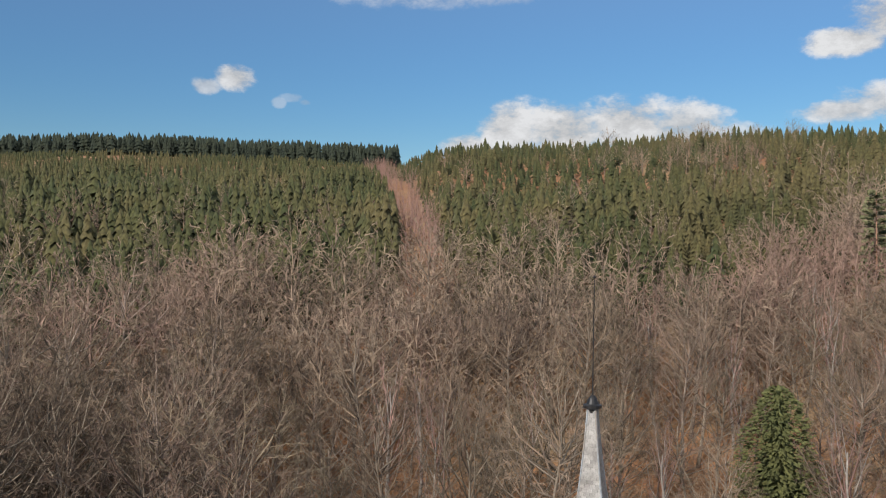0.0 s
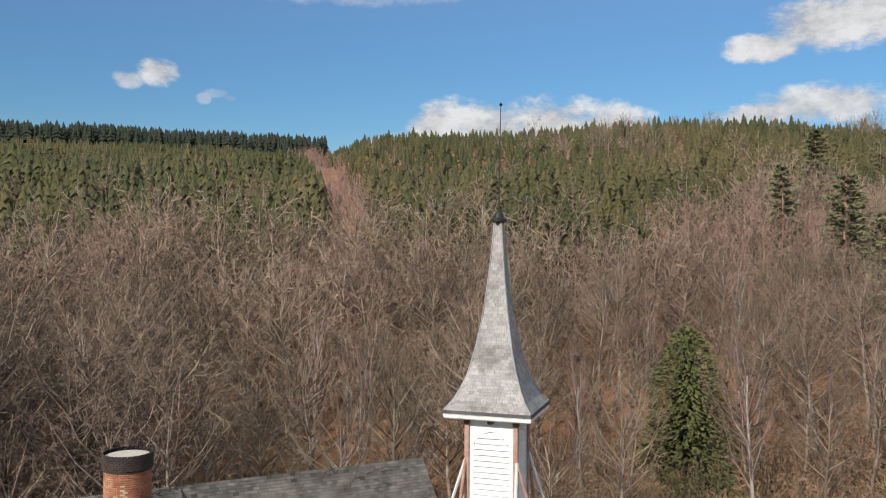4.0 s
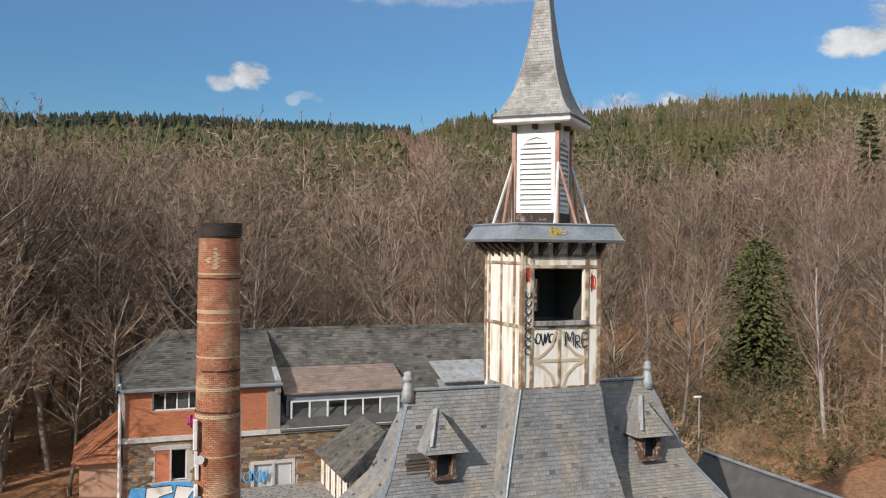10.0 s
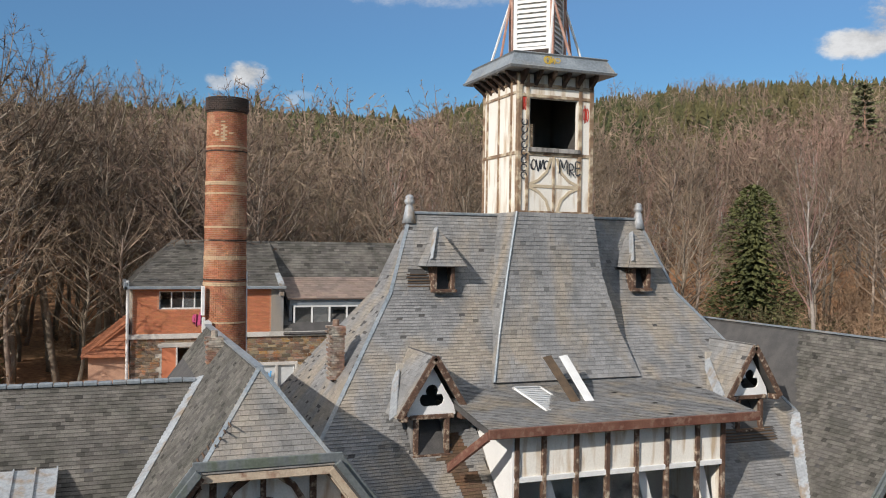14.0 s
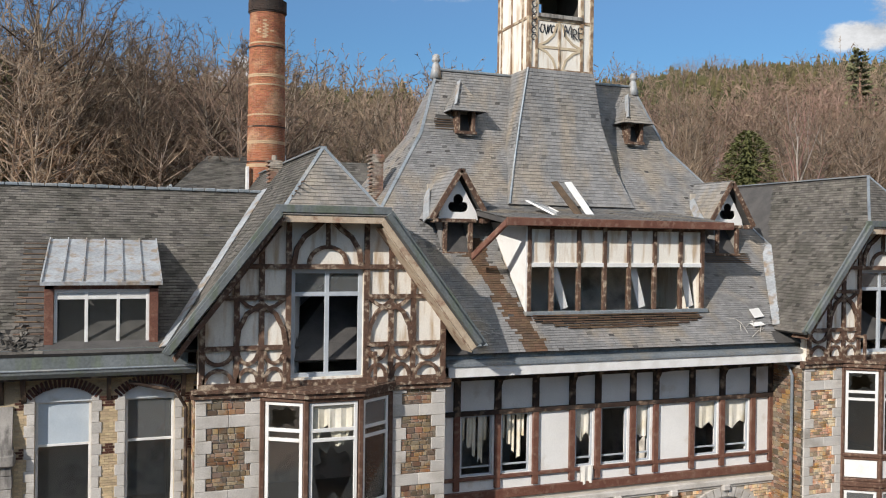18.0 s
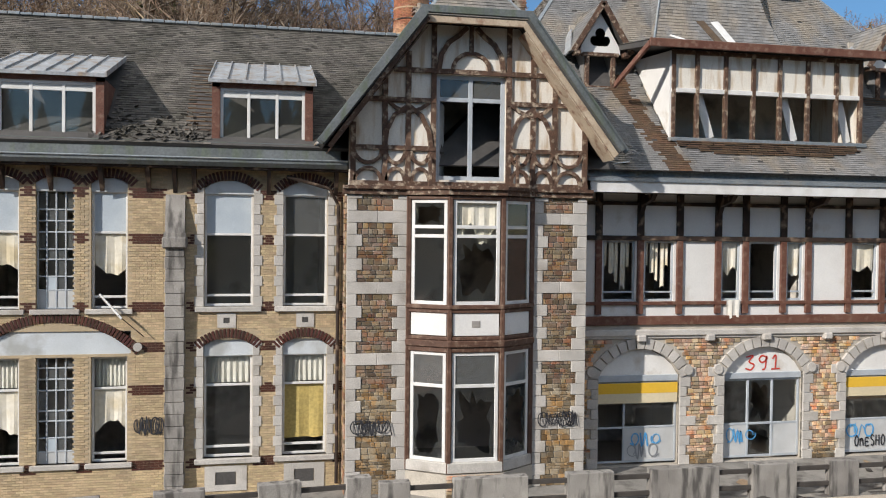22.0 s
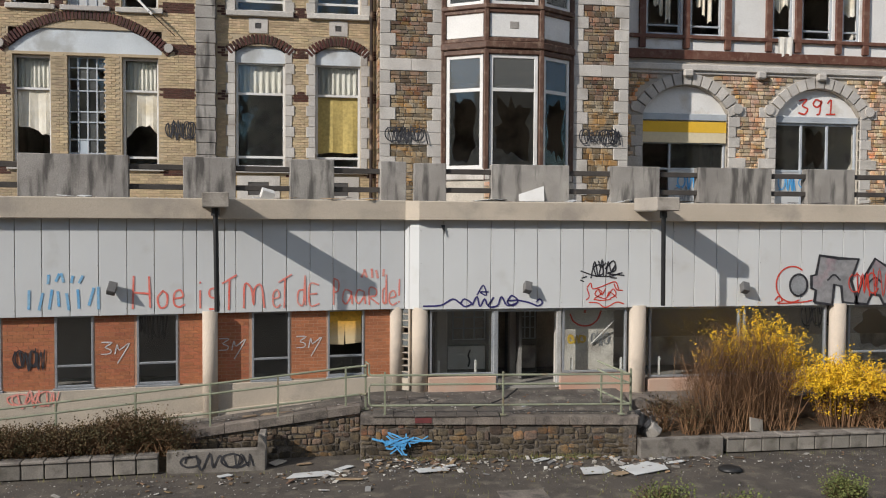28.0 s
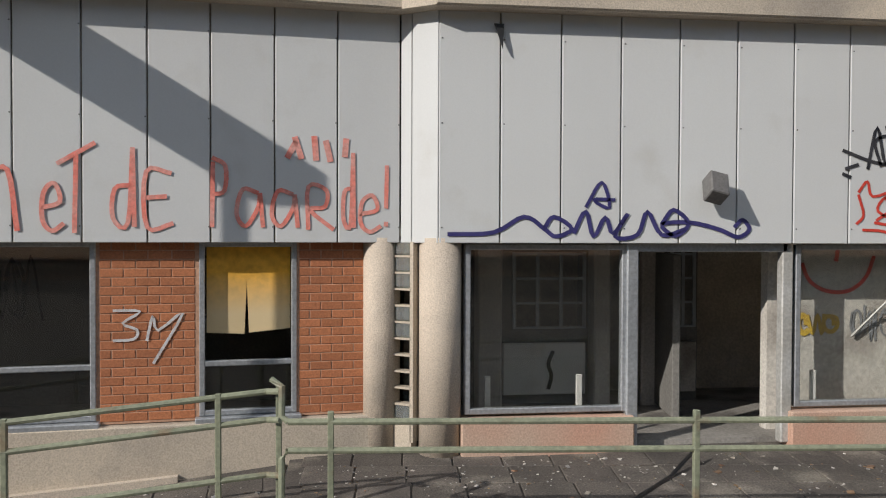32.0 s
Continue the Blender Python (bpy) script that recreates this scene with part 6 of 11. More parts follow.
def inside_rooms():
    a = Acc()
    a.box(-15, 28, 19.4, 19.6, 0, 15.6)
    for x in (-13, -7.0, -2.3, 6.0, 11.0, 15.3, 20.6):
        a.box(x, x + 0.15, 15.5, 19.4, T1, 15.6)
    single("interior_wall", a, M_ROOM, "grimy inner walls of the empty rooms", "wall", kind="structure")
    f = Acc()
    for z in (T1 - 0.3, 10.85, 15.45):
        f.box(-15, -2.2, 14.62, 19.4, z - 0.15, z + 0.1).box(-1.4, 5.4, 13.9, 19.4, z - 0.15, z + 0.1).box(5.6, 20.5, 15.46, 19.4, z - 0.15, z + 0.1).box(20.8, 27.5, 13.9, 19.4, z - 0.15, z + 0.1)
    single("interior_floor", f, M_DARK, "dusty bare floors of the empty rooms", "floor", kind="structure")
    single("attic_wall", Acc().box(-14, 5.4, 17.2, 17.3, 15.6, 18.8).box(6.5, 20.5, 17.6, 17.7, 15.6, 19.6), M_ROOM, "plastered attic partition behind the dormers", "wall", kind="structure")
    # rear of the house, out of sight from the front
    b = Acc().box(-15, 28.5, 27.0, 27.4, 0, 16.5).box(-15.0, -14.6, 14.6, 27, 0, 16.5).box(28.0, 28.4, 15, 27, 0, 16.5)
    single("wall_rear", b, M_YMORTAR, "plain rear walls of the house", "wall", kind="structure")


inside_rooms()

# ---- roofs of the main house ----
# tower's inner boards coloured dark to stand for the shade inside
M_SHADE = mat("tower_shade_boards", (0.075, 0.068, 0.06), (0.10, 0.09, 0.078), 1.5, 0.9, 0.2)
M_CHIM_OLD = mat("weathered_chimney_brick", (0.24, 0.13, 0.085), (0.18, 0.12, 0.09), 1.6, 0.9, 0.4, 14, island=0.3, stain=(0.34, 0.30, 0.25), stain_scale=2.0, stain_at=0.56)
M_RUST = mat("rusty_moss_slate", (0.125, 0.070, 0.038), (0.090, 0.062, 0.042), 1.5, 0.85, 0.4, 20, island=0.25)
SLATE_ONE = Acc().add([(-0.5, 0.0, 0.9), (0.5, 0.0, 0.9), (0.5, 1.0, 0.1), (-0.5, 1.0, 0.1), (-0.5, 0.0, 0.0), (0.5, 0.0, 0.0)], [(0, 1, 2, 3), (4, 5, 1, 0), (4, 0, 3), (5, 2, 1)]).mesh("slate", M_SLATE_ONE)


def slate_pieces(parent, a, b, c, d, row=0.17, wide=0.26):
    """The same rows as slates(), each slate an object of its own."""
    a, b, c, d = (Vector(p) for p in (a, b, c, d))
    rise = ((d - a).length + (c - b).length) / 2
    rows = int(rise / row)
    ax = (b - a).normalized()
    nrm = ((b - a) + (c - d)).cross((d - a) + (c - b)).normalized()
    up = nrm.cross(ax)
    rot = Matrix((ax, up, nrm)).transposed().to_euler()
    for i in range(rows):
        l0, r0 = a.lerp(d, i / rows), b.lerp(c, i / rows)
        n = max(1, round((r0 - l0).length / wide))
        for k in range(n):
            p = l0.lerp(r0, (k + 0.5) / n)
            piece("slate", SLATE_ONE, parent, p, rot, ((r0 - l0).length / n - 0.006, row * 1.12, 0.024 + 0.008 * ((i * 7 + k * 3) % 5) / 4))


def gable_left(x, dx=0.0):
    return 16.65 + (x - dx + 2.65) * 1.285


def gable_right(x, dx=0.0):
    return 16.65 + (6.57 + dx - x) * 1.285


def gable_roof(dx, pieces):
    P = lambda x, y, z: (x + dx, y, z)
    lo = P(-2.65, 0, 16.65)[0]
    deck = Acc()
    for A in ((P(-2.65, 26, 16.65), P(-2.65, 12.5, 16.65), P(0.37, 12.5, 20.53), P(0.37, 26, 20.53)), (P(0.37, 26, 20.53), P(0.37, 12.5, 20.53), P(1.96, 14.1, 22.65), P(1.96, 26, 22.65)),
              (P(6.57, 12.5, 16.65), P(6.57, 26, 16.65), P(3.55, 26, 20.53), P(3.55, 12.5, 20.53)), (P(3.55, 12.5, 20.53), P(3.55, 26, 20.53), P(1.96, 26, 22.65), P(1.96, 14.1, 22.65)),
              (P(0.37, 12.5, 20.53), P(3.55, 12.5, 20.53), P(1.96, 14.1, 22.65), P(1.96, 14.1, 22.65))):
        slab(deck, *A, 0.10)
    deck.add([P(-2.6, 25.9, 16.65), P(6.5, 25.9, 16.65), P(1.96, 25.9, 22.6)], [(0, 1, 2)])
    roof = part("roof", deck, M_DECK, house, "steep slate gable roof with a clipped front")
    s = Acc()
    wing = lambda p: p.y > 13.8 and p.z < min(16.6 + (p.y - 13.7) * 0.778, 21.5) - 0.1 and dx == 0
    mid = lambda p: dx > 0 and p.y > 14.2 and p.z < roof_front(p.y) - 0.1
    worn = lambda p: dx == 0 and 12.85 < p.y < 13.45 and 16.9 < p.z < 21.5
    sk = lambda p: wing(p) or mid(p) or worn(p)
    slates(s, P(-2.65, 26, 16.65), P(-2.65, 12.5, 16.65), P(0.37, 12.5, 20.53), P(0.37, 26, 20.53), 0.14, 0.21, seed=3, skip=sk, gone=0.012)
    slates(s, P(0.37, 26, 20.53), P(0.37, 12.5, 20.53), P(1.96, 14.1, 22.65), P(1.96, 26, 22.65), 0.14, 0.21, seed=4, skip=sk)
    if not pieces:
        slates(s, P(0.37, 12.5, 20.53), P(3.55, 12.5, 20.53), P(1.99, 14.1, 22.65), P(1.93, 14.1, 22.65), 0.14, 0.2, seed=5)
    slates(s, P(6.57, 12.5, 16.65), P(6.57, 18, 16.65), P(3.55, 18, 20.53), P(3.55, 12.5, 20.53), 0.14, 0.21, seed=6)
    part("slates", s, M_SLATE_OLD, roof, kind="stuff")
    if pieces:
        slate_pieces(roof, P(0.37, 12.5, 20.53), P(3.55, 12.5, 20.53), P(1.99, 14.1, 22.65), P(1.93, 14.1, 22.65), 0.155, 0.235)
        la = Acc()
        for i in range(34):
            t = i / 34
            z = 16.75 + t * 4.9
            x = -2.65 + (z - 16.65) / 1.285
            la.beam((x + dx - 0.02, 12.82, z + 0.02), (x + dx - 0.02, 13.48, z + 0.02), 0.04, 0.03, (-0.8, 0, 0.6))
        part("laths", la, M_LATH, roof, "bare roof laths where slates have slipped")
    rc = Acc().beam(P(1.96, 14.1, 22.68), P(1.96, 26, 22.68), 0.22, 0.05, (0, 0, 1))
    for x in (0.37, 3.55):
        rc.beam(P(x, 12.52, 20.56), P(1.96, 14.1, 22.68), 0.10, 0.04, (0, -0.6, 0.8))
    part("ridge_cap", rc, M_ZINC, roof, "zinc ridge and hip caps")
    vg = Acc()
    for sgn in (-1, 1):
        a, b = Vector(P(1.96 + sgn * 4.61, 12.47, 16.7)), Vector(P(1.96 + sgn * 1.59, 12.47, 20.6))
        vg.beam(a, b, 0.16, 0.24, (0, -1, 0))
    part_each("verge", vg, M_ZINC_OLD, roof, "zinc verge flashing")


FRONT = [(13.62, 16.2), (17.0, 19.5), (20.4, 24.1), (21.45, 26.9)]


def roof_front(y):
    return float(np.interp(y, [p[0] for p in FRONT], [p[1] for p in FRONT]))


gable_roof(0.0, True)
gable_roof(RIGHT_BAY, False)


def wing_roof():
    A = ((-15, 13.7, 16.62), (1.2, 13.7, 16.62), (1.2, 20, 21.52), (-15, 20, 21.52))
    roof = part("roof", slab(slab(Acc(), *A, 0.1), (1.2, 26.3, 16.6), (-15, 26.3, 16.6), (-15, 20, 21.52), (1.2, 20, 21.52), 0.1), M_DECK, house, "long slate roof of the brick wing")
    def skip(p):
        if p.x > -2.7 and p.z < gable_left(p.x) + 0.05:
            return True
        if any(xa < p.x < xb and p.z < 19.7 for xa, xb in ((-5.9, -2.75), (-12.0, -8.75))):
            return True
        if -6.45 < p.x < -5.9 and 17.2 < p.z < 19.4 and noise.noise(p * 2.2) > -0.15:
            return True
        return noise.noise(p * 0.9 + Vector((7, 3, 1))) > 0.62
    s = slates(Acc(), *A, 0.14, 0.22, seed=8, skip=skip, gone=0.012)
    part("slates", s, M_SLATE_OLD, roof, kind="stuff")
    la = Acc()
    for i in range(17):
        y = 14.3 + i * 0.2
        z = 16.62 + (y - 13.7) * 0.778
        la.beam((-6.6, y, z + 0.015), (-5.85, y, z + 0.015), 0.05, 0.03, (0, -0.6, 0.8))
    part("laths", la, M_LATH, roof, "bare roof laths beside the dormer")
    rnd = random.Random(4)
    chips = Acc()
    for i in range(150):
        x, y = rnd.uniform(-9.2, -6.0), 13.8 + abs(rnd.gauss(0, 0.5))
        z = 16.62 + (y - 13.7) * 0.778 + 0.03
        m = Matrix.LocRotScale((x, y, z), Euler((radians(38) + rnd.uniform(-0.4, 0.4), rnd.uniform(-0.4, 0.4), rnd.uniform(0, 6))), None)
        chips.box(-rnd.uniform(0.05, 0.12), rnd.uniform(0.05, 0.12), -0.07, 0.07, 0, 0.012, m)
    part("slipped_slates", chips, M_SLATE_OLD, roof, "heap of slipped and broken slates in the gutter", kind="stuff")
    rd, x, k = Acc(), -15.0, 0
    while x < 1.0:
        rd.cbox(x + 0.01, x + 0.39, 19.85, 20.15, 21.50, 21.60 + 0.01 * (k % 3), 0.02)
        x += 0.4
        k += 1
    part_each("ridge_tile", rd, M_ZINC, roof)
    v = Acc().beam((-2.75, 13.75, 16.72), (1.08, 20.0, 21.62), 0.42, 0.03, (-0.62, -0.35, 0.7))
    part("valley", v, M_ZINC_PALE, roof, "pale zinc valley flashing")
    # dormers of the wing
    for x0, x1 in ((-5.82, -2.80), (-11.95, -8.80)):
        d = part("dormer", Acc().box(x0 + 0.06, x0 + 0.16, 14.1, 17.2, 16.7, 18.5).box(x1 - 0.16, x1 - 0.06, 14.1, 17.2, 16.7, 18.5).cbox(x0 + 0.02, x0 + 0.26, 13.98, 14.12, 16.68, 18.5, 0.01)
                 .cbox(x1 - 0.26, x1 - 0.02, 13.98, 14.12, 16.68, 18.5, 0.01).cbox(x0 + 0.02, x1 - 0.02, 13.98, 14.12, 18.36, 18.5, 0.01), M_TIMBER_RED, house, "flat-fronted dormer with a zinc roof")
        rf = Acc().prism([(x0 - 0.08, 13.78, 18.48), (x0 - 0.08, 13.78, 18.58), (x0 - 0.08, 17.45, 19.74), (x0 - 0.08, 17.45, 19.64)], (x1 - x0 + 0.16, 0, 0))
        seams = Acc()
        for i in range(7):
            x = x0 - 0.06 + (x1 - x0 + 0.1) * i / 6
            seams.prism([(x, 13.78, 18.58), (x, 13.78, 18.64), (x, 17.45, 19.80), (x, 17.45, 19.74)], (0.035, 0, 0))
        part_each("seam", seams, M_ZINC_PALE, part("dormer_roof", rf, M_ZINC_PALE, d, "pale standing-seam zinc roof with rusty streaks"))
        w = (x1 - x0 - 0.52) / 3
        xs = [x0 + 0.26, x0 + 0.26 + w, x0 + 0.26 + 2 * w, x1 - 0.26]
        window(house, xs, [16.75, 18.12, 18.36], 14.04, [["glass", "glass", "glass"], ["panel", "panel", "panel"]], M_WFRAME, 0.09, label="white dormer window with its glass gone", seed=int(200 + x1))
        part("sill", Acc().cbox(x0, x1, 13.90, 14.1, 16.60, 16.72, 0.01), M_ZINC, d)


wing_roof()


def middle_roof():
    deck, s, rust = Acc(), Acc(), Acc()
    def inside(p):
        if p.x < 7.2 and p.z < gable_right(p.x) + 0.02 and p.y < 26:
            return True
        if p.x > 19 and p.z < gable_left(p.x, RIGHT_BAY) + 0.02:
            return True
        if 9.3 < p.x < 16.8 and 17.35 < p.z < 20.6:
            return True
        for x in (7.6, 19.6):
            if abs(p.x - x) < 0.62 and 19.4 < p.z < 21.6:
                return True
        for x in (9.2, 17.2):
            if abs(p.x - x) < 0.36 and 24.2 < p.z < 25.3:
                return True
        # slates gone below the long dormer and beside the small ones
        if 9.6 < p.x < 16.4 and 17.0 < p.z < 17.36:
            return True
        if 8.0 < p.x < 8.75 and 24.35 < p.z < 24.85 or 18.2 < p.x < 20.6 and 19.1 < p.z < 19.5:
            return True
        return False
    def rusty(p0):
        p = p0 + Vector((0.45 * noise.noise(Vector((p0.x * 1.3, p0.z * 2.0, 3.0))) + 0.25 * noise.noise(p0 * 5.0), 0, 0))
        return p.y < 17.3 and abs(p.x - (8.15 + (19.6 - p.z) * 0.33)) < 0.42
    for k, ((y0, z0), (y1, z1)) in enumerate(zip(FRONT, FRONT[1:])):
        o0, o1 = 21.45 - y0, 21.45 - y1
        L0, L1, R0, R1 = 8.4 - o0, 8.4 - o1, 17.85 + o0, 17.85 + o1
        yb0, yb1 = 42.9 - y0, 42.9 - y1
        F = ((L0, y0, z0), (R0, y0, z0), (R1, y1, z1), (L1, y1, z1))
        Lf = ((L0, yb0, z0), (L0, y0, z0), (L1, y1, z1), (L1, yb1, z1))
        Rt = ((R0, y0, z0), (R0, yb0, z0), (R1, yb1, z1), (R1, y1, z1))
        Bk = ((R0, yb0, z0), (L0, yb0, z0), (L1, yb1, z1), (R1, yb1, z1))
        for A in (Lf, Rt, Bk):
            slab(deck, *A, 0.05)
        if k == 0:
            # the slope under the long dormer is left open, so that one looks into the attic
            for x0, x1, t0, t1 in ((L0, 9.3, 0, 1), (16.8, R0, 0, 1), (9.3, 16.8, 0, 0.345)):
                ya, za, yb_, zb = y0 + (y1 - y0) * t0, z0 + (z1 - z0) * t0, y0 + (y1 - y0) * t1, z0 + (z1 - z0) * t1
                slab(deck, (x0 , ya, za), (x1, ya, za), (min(x1, R1), yb_, zb), (max(x0, L1), yb_, zb), 0.05)
        else:
            slab(deck, *F, 0.05)
        slates(s, *F, 0.135, 0.21, seed=20 + k, skip=lambda p: inside(p) or rusty(p), gone=0.006)
        slates(rust, *F, 0.135, 0.21, seed=20 + k, skip=lambda p: inside(p) or not rusty(p))
        slates(s, *Lf, 0.135, 0.21, seed=30 + k, skip=lambda p: p.y > 27 or p.z < gable_right(p.x), gone=0.05)
        slates(s, *Rt, 0.135, 0.21, seed=40 + k, skip=lambda p: p.y > 27 or p.z < gable_left(p.x, RIGHT_BAY))
    # swept skirt in front of the tower
    sk = [(21.3, 18.2, 10.25, 15.9), (22.8, 18.95, 10.75, 15.5), (24.8, 19.55, 11.3, 15.1), (27.0, 19.9, 11.8, 14.9)]
    for (z0, y0, a0, b0), (z1, y1, a1, b1) in zip(sk, sk[1:]):
        slab(deck, (a0, y0, z0), (b0, y0, z0), (b1, y1, z1), (a1, y1, z1), 0.06)
        slab(deck, (a0, 22.5, z0), (a0, y0, z0), (a1, y1, z1), (a1, 22.5, z1), 0.06)
        slab(deck, (b0, y0, z0), (b0, 22.5, z0), (b1, 22.5, z1), (b1, y1, z1), 0.06)
        slates(s, (a0, y0, z0), (b0, y0, z0), (b1, y1, z1), (a1, y1, z1), 0.15, 0.22, seed=50 + int(z0), gone=0.0)
        slates(s, (a0, 22.5, z0), (a0, y0, z0), (a1, y1, z1), (a1, 22.5, z1), 0.15, 0.24, seed=55 + int(z0), gone=0.0)
    roof = part("roof", deck, M_DECK, house, "tall bell-shaped slate roof over the middle")
    part("slates", s, M_SLATE, roof, kind="stuff")
    part("mossy_slates", rust, M_RUST, roof, "strip of rust-brown mossy slates", kind="stuff")
    caps = Acc().cbox(8.4, 17.85, 21.37, 21.53, 26.88, 26.98, 0.02)
    for (y0, z0), (y1, z1) in zip(FRONT[1:], FRONT[2:]):
        for x0, x1 in ((8.4 - 21.45 + y0, 8.4 - 21.45 + y1), (17.85 + 21.45 - y0, 17.85 + 21.45 - y1)):
            caps.beam((x0, y0, z0 + 0.04), (x1, y1, z1 + 0.04), 0.12, 0.03, (0, -0.7, 0.7))
    for (z0, y0, a0, b0), (z1, y1, a1, b1) in zip(sk, sk[1:]):
        caps.tube([(a0, y0 - 0.02, z0 + 0.02), (a1, y1 - 0.02, z1 + 0.02)], 0.045, 6)
    part_each("ridge_cap", caps, M_ZINC, roof, "zinc ridge or hip roll")
    v = Acc().beam((19.62, 14.0, 16.85), (21.85, 17.25, 19.86), 0.42, 0.04, (-0.55, -0.5, 0.67)).beam((21.80, 17.2, 19.86), (22.05, 22.0, 20.2), 0.5, 0.04, (-0.2, 0, 1))
    part("valley", v, M_ZINC_PALE, roof, "pale zinc valley flashing")
    la, rnd = Acc(), random.Random(9)
    for z in (16.90, 16.98, 17.06, 17.14, 17.22, 17.30, 17.36):
        y = 13.56 + (z - 16.2) / 3.3 * 3.38
        x = 9.5 + max(0, 17.1 - z) * 6
        while x < 16.4 - max(0, 17.1 - z) * 6:
            n = rnd.uniform(0.25, 0.5)
            la.box(x, min(x + n, 16.5 - max(0, 17.1 - z) * 6), y - 0.05, y + 0.02, z - 0.015 + rnd.uniform(-0.012, 0.012), z + 0.03)
            x += n + rnd.uniform(0.01, 0.05)
    for z in np.arange(19.12, 19.5, 0.085):
        la.box(18.3, 20.5, roof_y(z) - 0.03, roof_y(z) + 0.03, z, z + 0.03)
    for z in np.arange(24.35, 24.85, 0.1):
        la.box(8.0, 8.8, roof_y(z) - 0.04, roof_y(z) + 0.03, z, z + 0.035)
    part("laths", la, M_LATH, roof, "bare tile laths under the long dormer", kind="stuff")
    # finials
    for x in (8.35, 17.88):
        f = Acc().lathe([(0.26, 26.55), (0.20, 26.85), (0.14, 27.15), (0.10, 27.2), (0.17, 27.25), (0.19, 27.34), (0.13, 27.42), (0.16, 27.47), (0.09, 27.55), (0.0, 27.57)], x, 21.45, 14)
        part("finial", f, M_ZINC_PALE, roof, "zinc finial on the ridge", smooth=True)


def roof_y(z):
    return float(np.interp(z, [p[1] for p in FRONT], [p[0] for p in FRONT]))


middle_roof()


def long_dormer():
    x0, x1, y, z0, z1 = 9.34, 16.76, 14.78, 17.38, 20.42
    xs = [9.42, 10.30, 11.38, 12.44, 13.46, 14.56, 15.70, 16.68]
    d = part("long_dormer", Acc().box(x0 + 0.02, x1 - 0.02, y + 0.06, y + 0.14, 19.12, z1), M_PLASTER, house, "long dormer with seven gaping openings and peeling posts")
    for x in xs:
        part("post", Acc().cbox(x - 0.075, x + 0.075, y - 0.03, y + 0.12, z0, z1, 0.015), M_TIMBER, d)
    for xa in (x0, x1 - 0.1):
        part("side_wall", Acc().box(xa, xa + 0.1, y + 0.145, 18.0, 17.3, z1), M_PLASTER, d)
    part("rail", Acc().cbox(x0, x1, y - 0.02, y + 0.12, 18.98, 19.14, 0.012), M_WFRAME, d)
    part("sill", Acc().cbox(x0 - 0.1, x1 + 0.1, y - 0.14, y + 0.14, 17.30, 17.44, 0.015), M_ZINC, d)
    part("head", Acc().cbox(x0, x1, y - 0.02, y + 0.12, 20.30, 20.44, 0.012), M_TIMBER, d)
    rf = Acc().prism([(8.35, 14.35, 20.44), (8.35, 14.35, 20.62), (8.35, 18.4, 21.15), (8.35, 18.4, 20.98)], (9.3, 0, 0))
    dr = part("dormer_roof", rf, M_DECK, d, "shallow slate roof of the dormer")
    part("slates", slates(Acc(), (8.35, 14.33, 20.64), (17.65, 14.33, 20.64), (17.65, 18.6, 21.2), (8.35, 18.6, 21.2), 0.135, 0.21, seed=88), M_SLATE, dr, kind="stuff")
    part("roof_edge", Acc().cbox(8.3, 17.7, 14.27, 14.36, 20.40, 20.68, 0.015).beam((8.3, 14.3, 20.5), (7.7, 15.8, 19.3), 0.28, 0.08, (-1, 0, 0.3)), M_TIMBER_RED, d, "rotten red-brown edge board")
    part("cheek", Acc().prism([(x0 + 0.005, y + 0.02, 17.4), (x0 + 0.005, y + 0.02, 20.4), (x0 + 0.005, 17.9, 20.6)], (-0.06, 0, 0)), M_WHITE, d, "white boarded side of the dormer")
    rnd = random.Random(3)
    for x, t in ((10.5, 0.5), (13.8, 0.45), (16.0, 0.4)):
        part("loose_board", Acc().beam((x, y + 0.3, 18.95), (x + t, y + 0.35, 17.5), 0.3, 0.03, (0, -1, 0)), M_WFRAME, d, "white board hanging loose inside")
    # thrown-down slatted panel and boards on the dormer's roof
    m = Matrix.Translation((11.2, 16.6, 21.0)) @ Euler((radians(24), radians(6), radians(32))).to_matrix().to_4x4()
    sp = thing("louvre_panel", (11.2, 16.6, 20.95), "white slatted louvre panel lying on the roof", "panel")
    fr = Acc().box(-0.85, -0.77, -0.7, 0.7, 0, 0.06, m).box(0.77, 0.85, -0.7, 0.7, 0, 0.06, m).box(-0.85, 0.85, -0.7, -0.64, 0, 0.06, m).box(-0.85, 0.85, 0.64, 0.7, 0, 0.06, m)
    part("panel_frame", fr, M_WFRAME, sp)
    for i in range(12):
        part("slat", Acc().box(-0.77, 0.77, -0.62 + i * 0.105, -0.55 + i * 0.105, 0.0, 0.03, m), M_WFRAME, sp)
    for k, (x, mt, lab) in enumerate(((12.25, M_LATH, "broken brown board propped on the roof"), (12.75, M_WFRAME, "white board propped on the roof"))):
        single("loose_plank", Acc().beam((x, 16.3, 20.85), (x - 0.4 + 0.1 * k, 17.6, 22.2), 0.32, 0.04, (0, -0.7, 0.7), 0.006), mt, lab, "plank")


long_dormer()


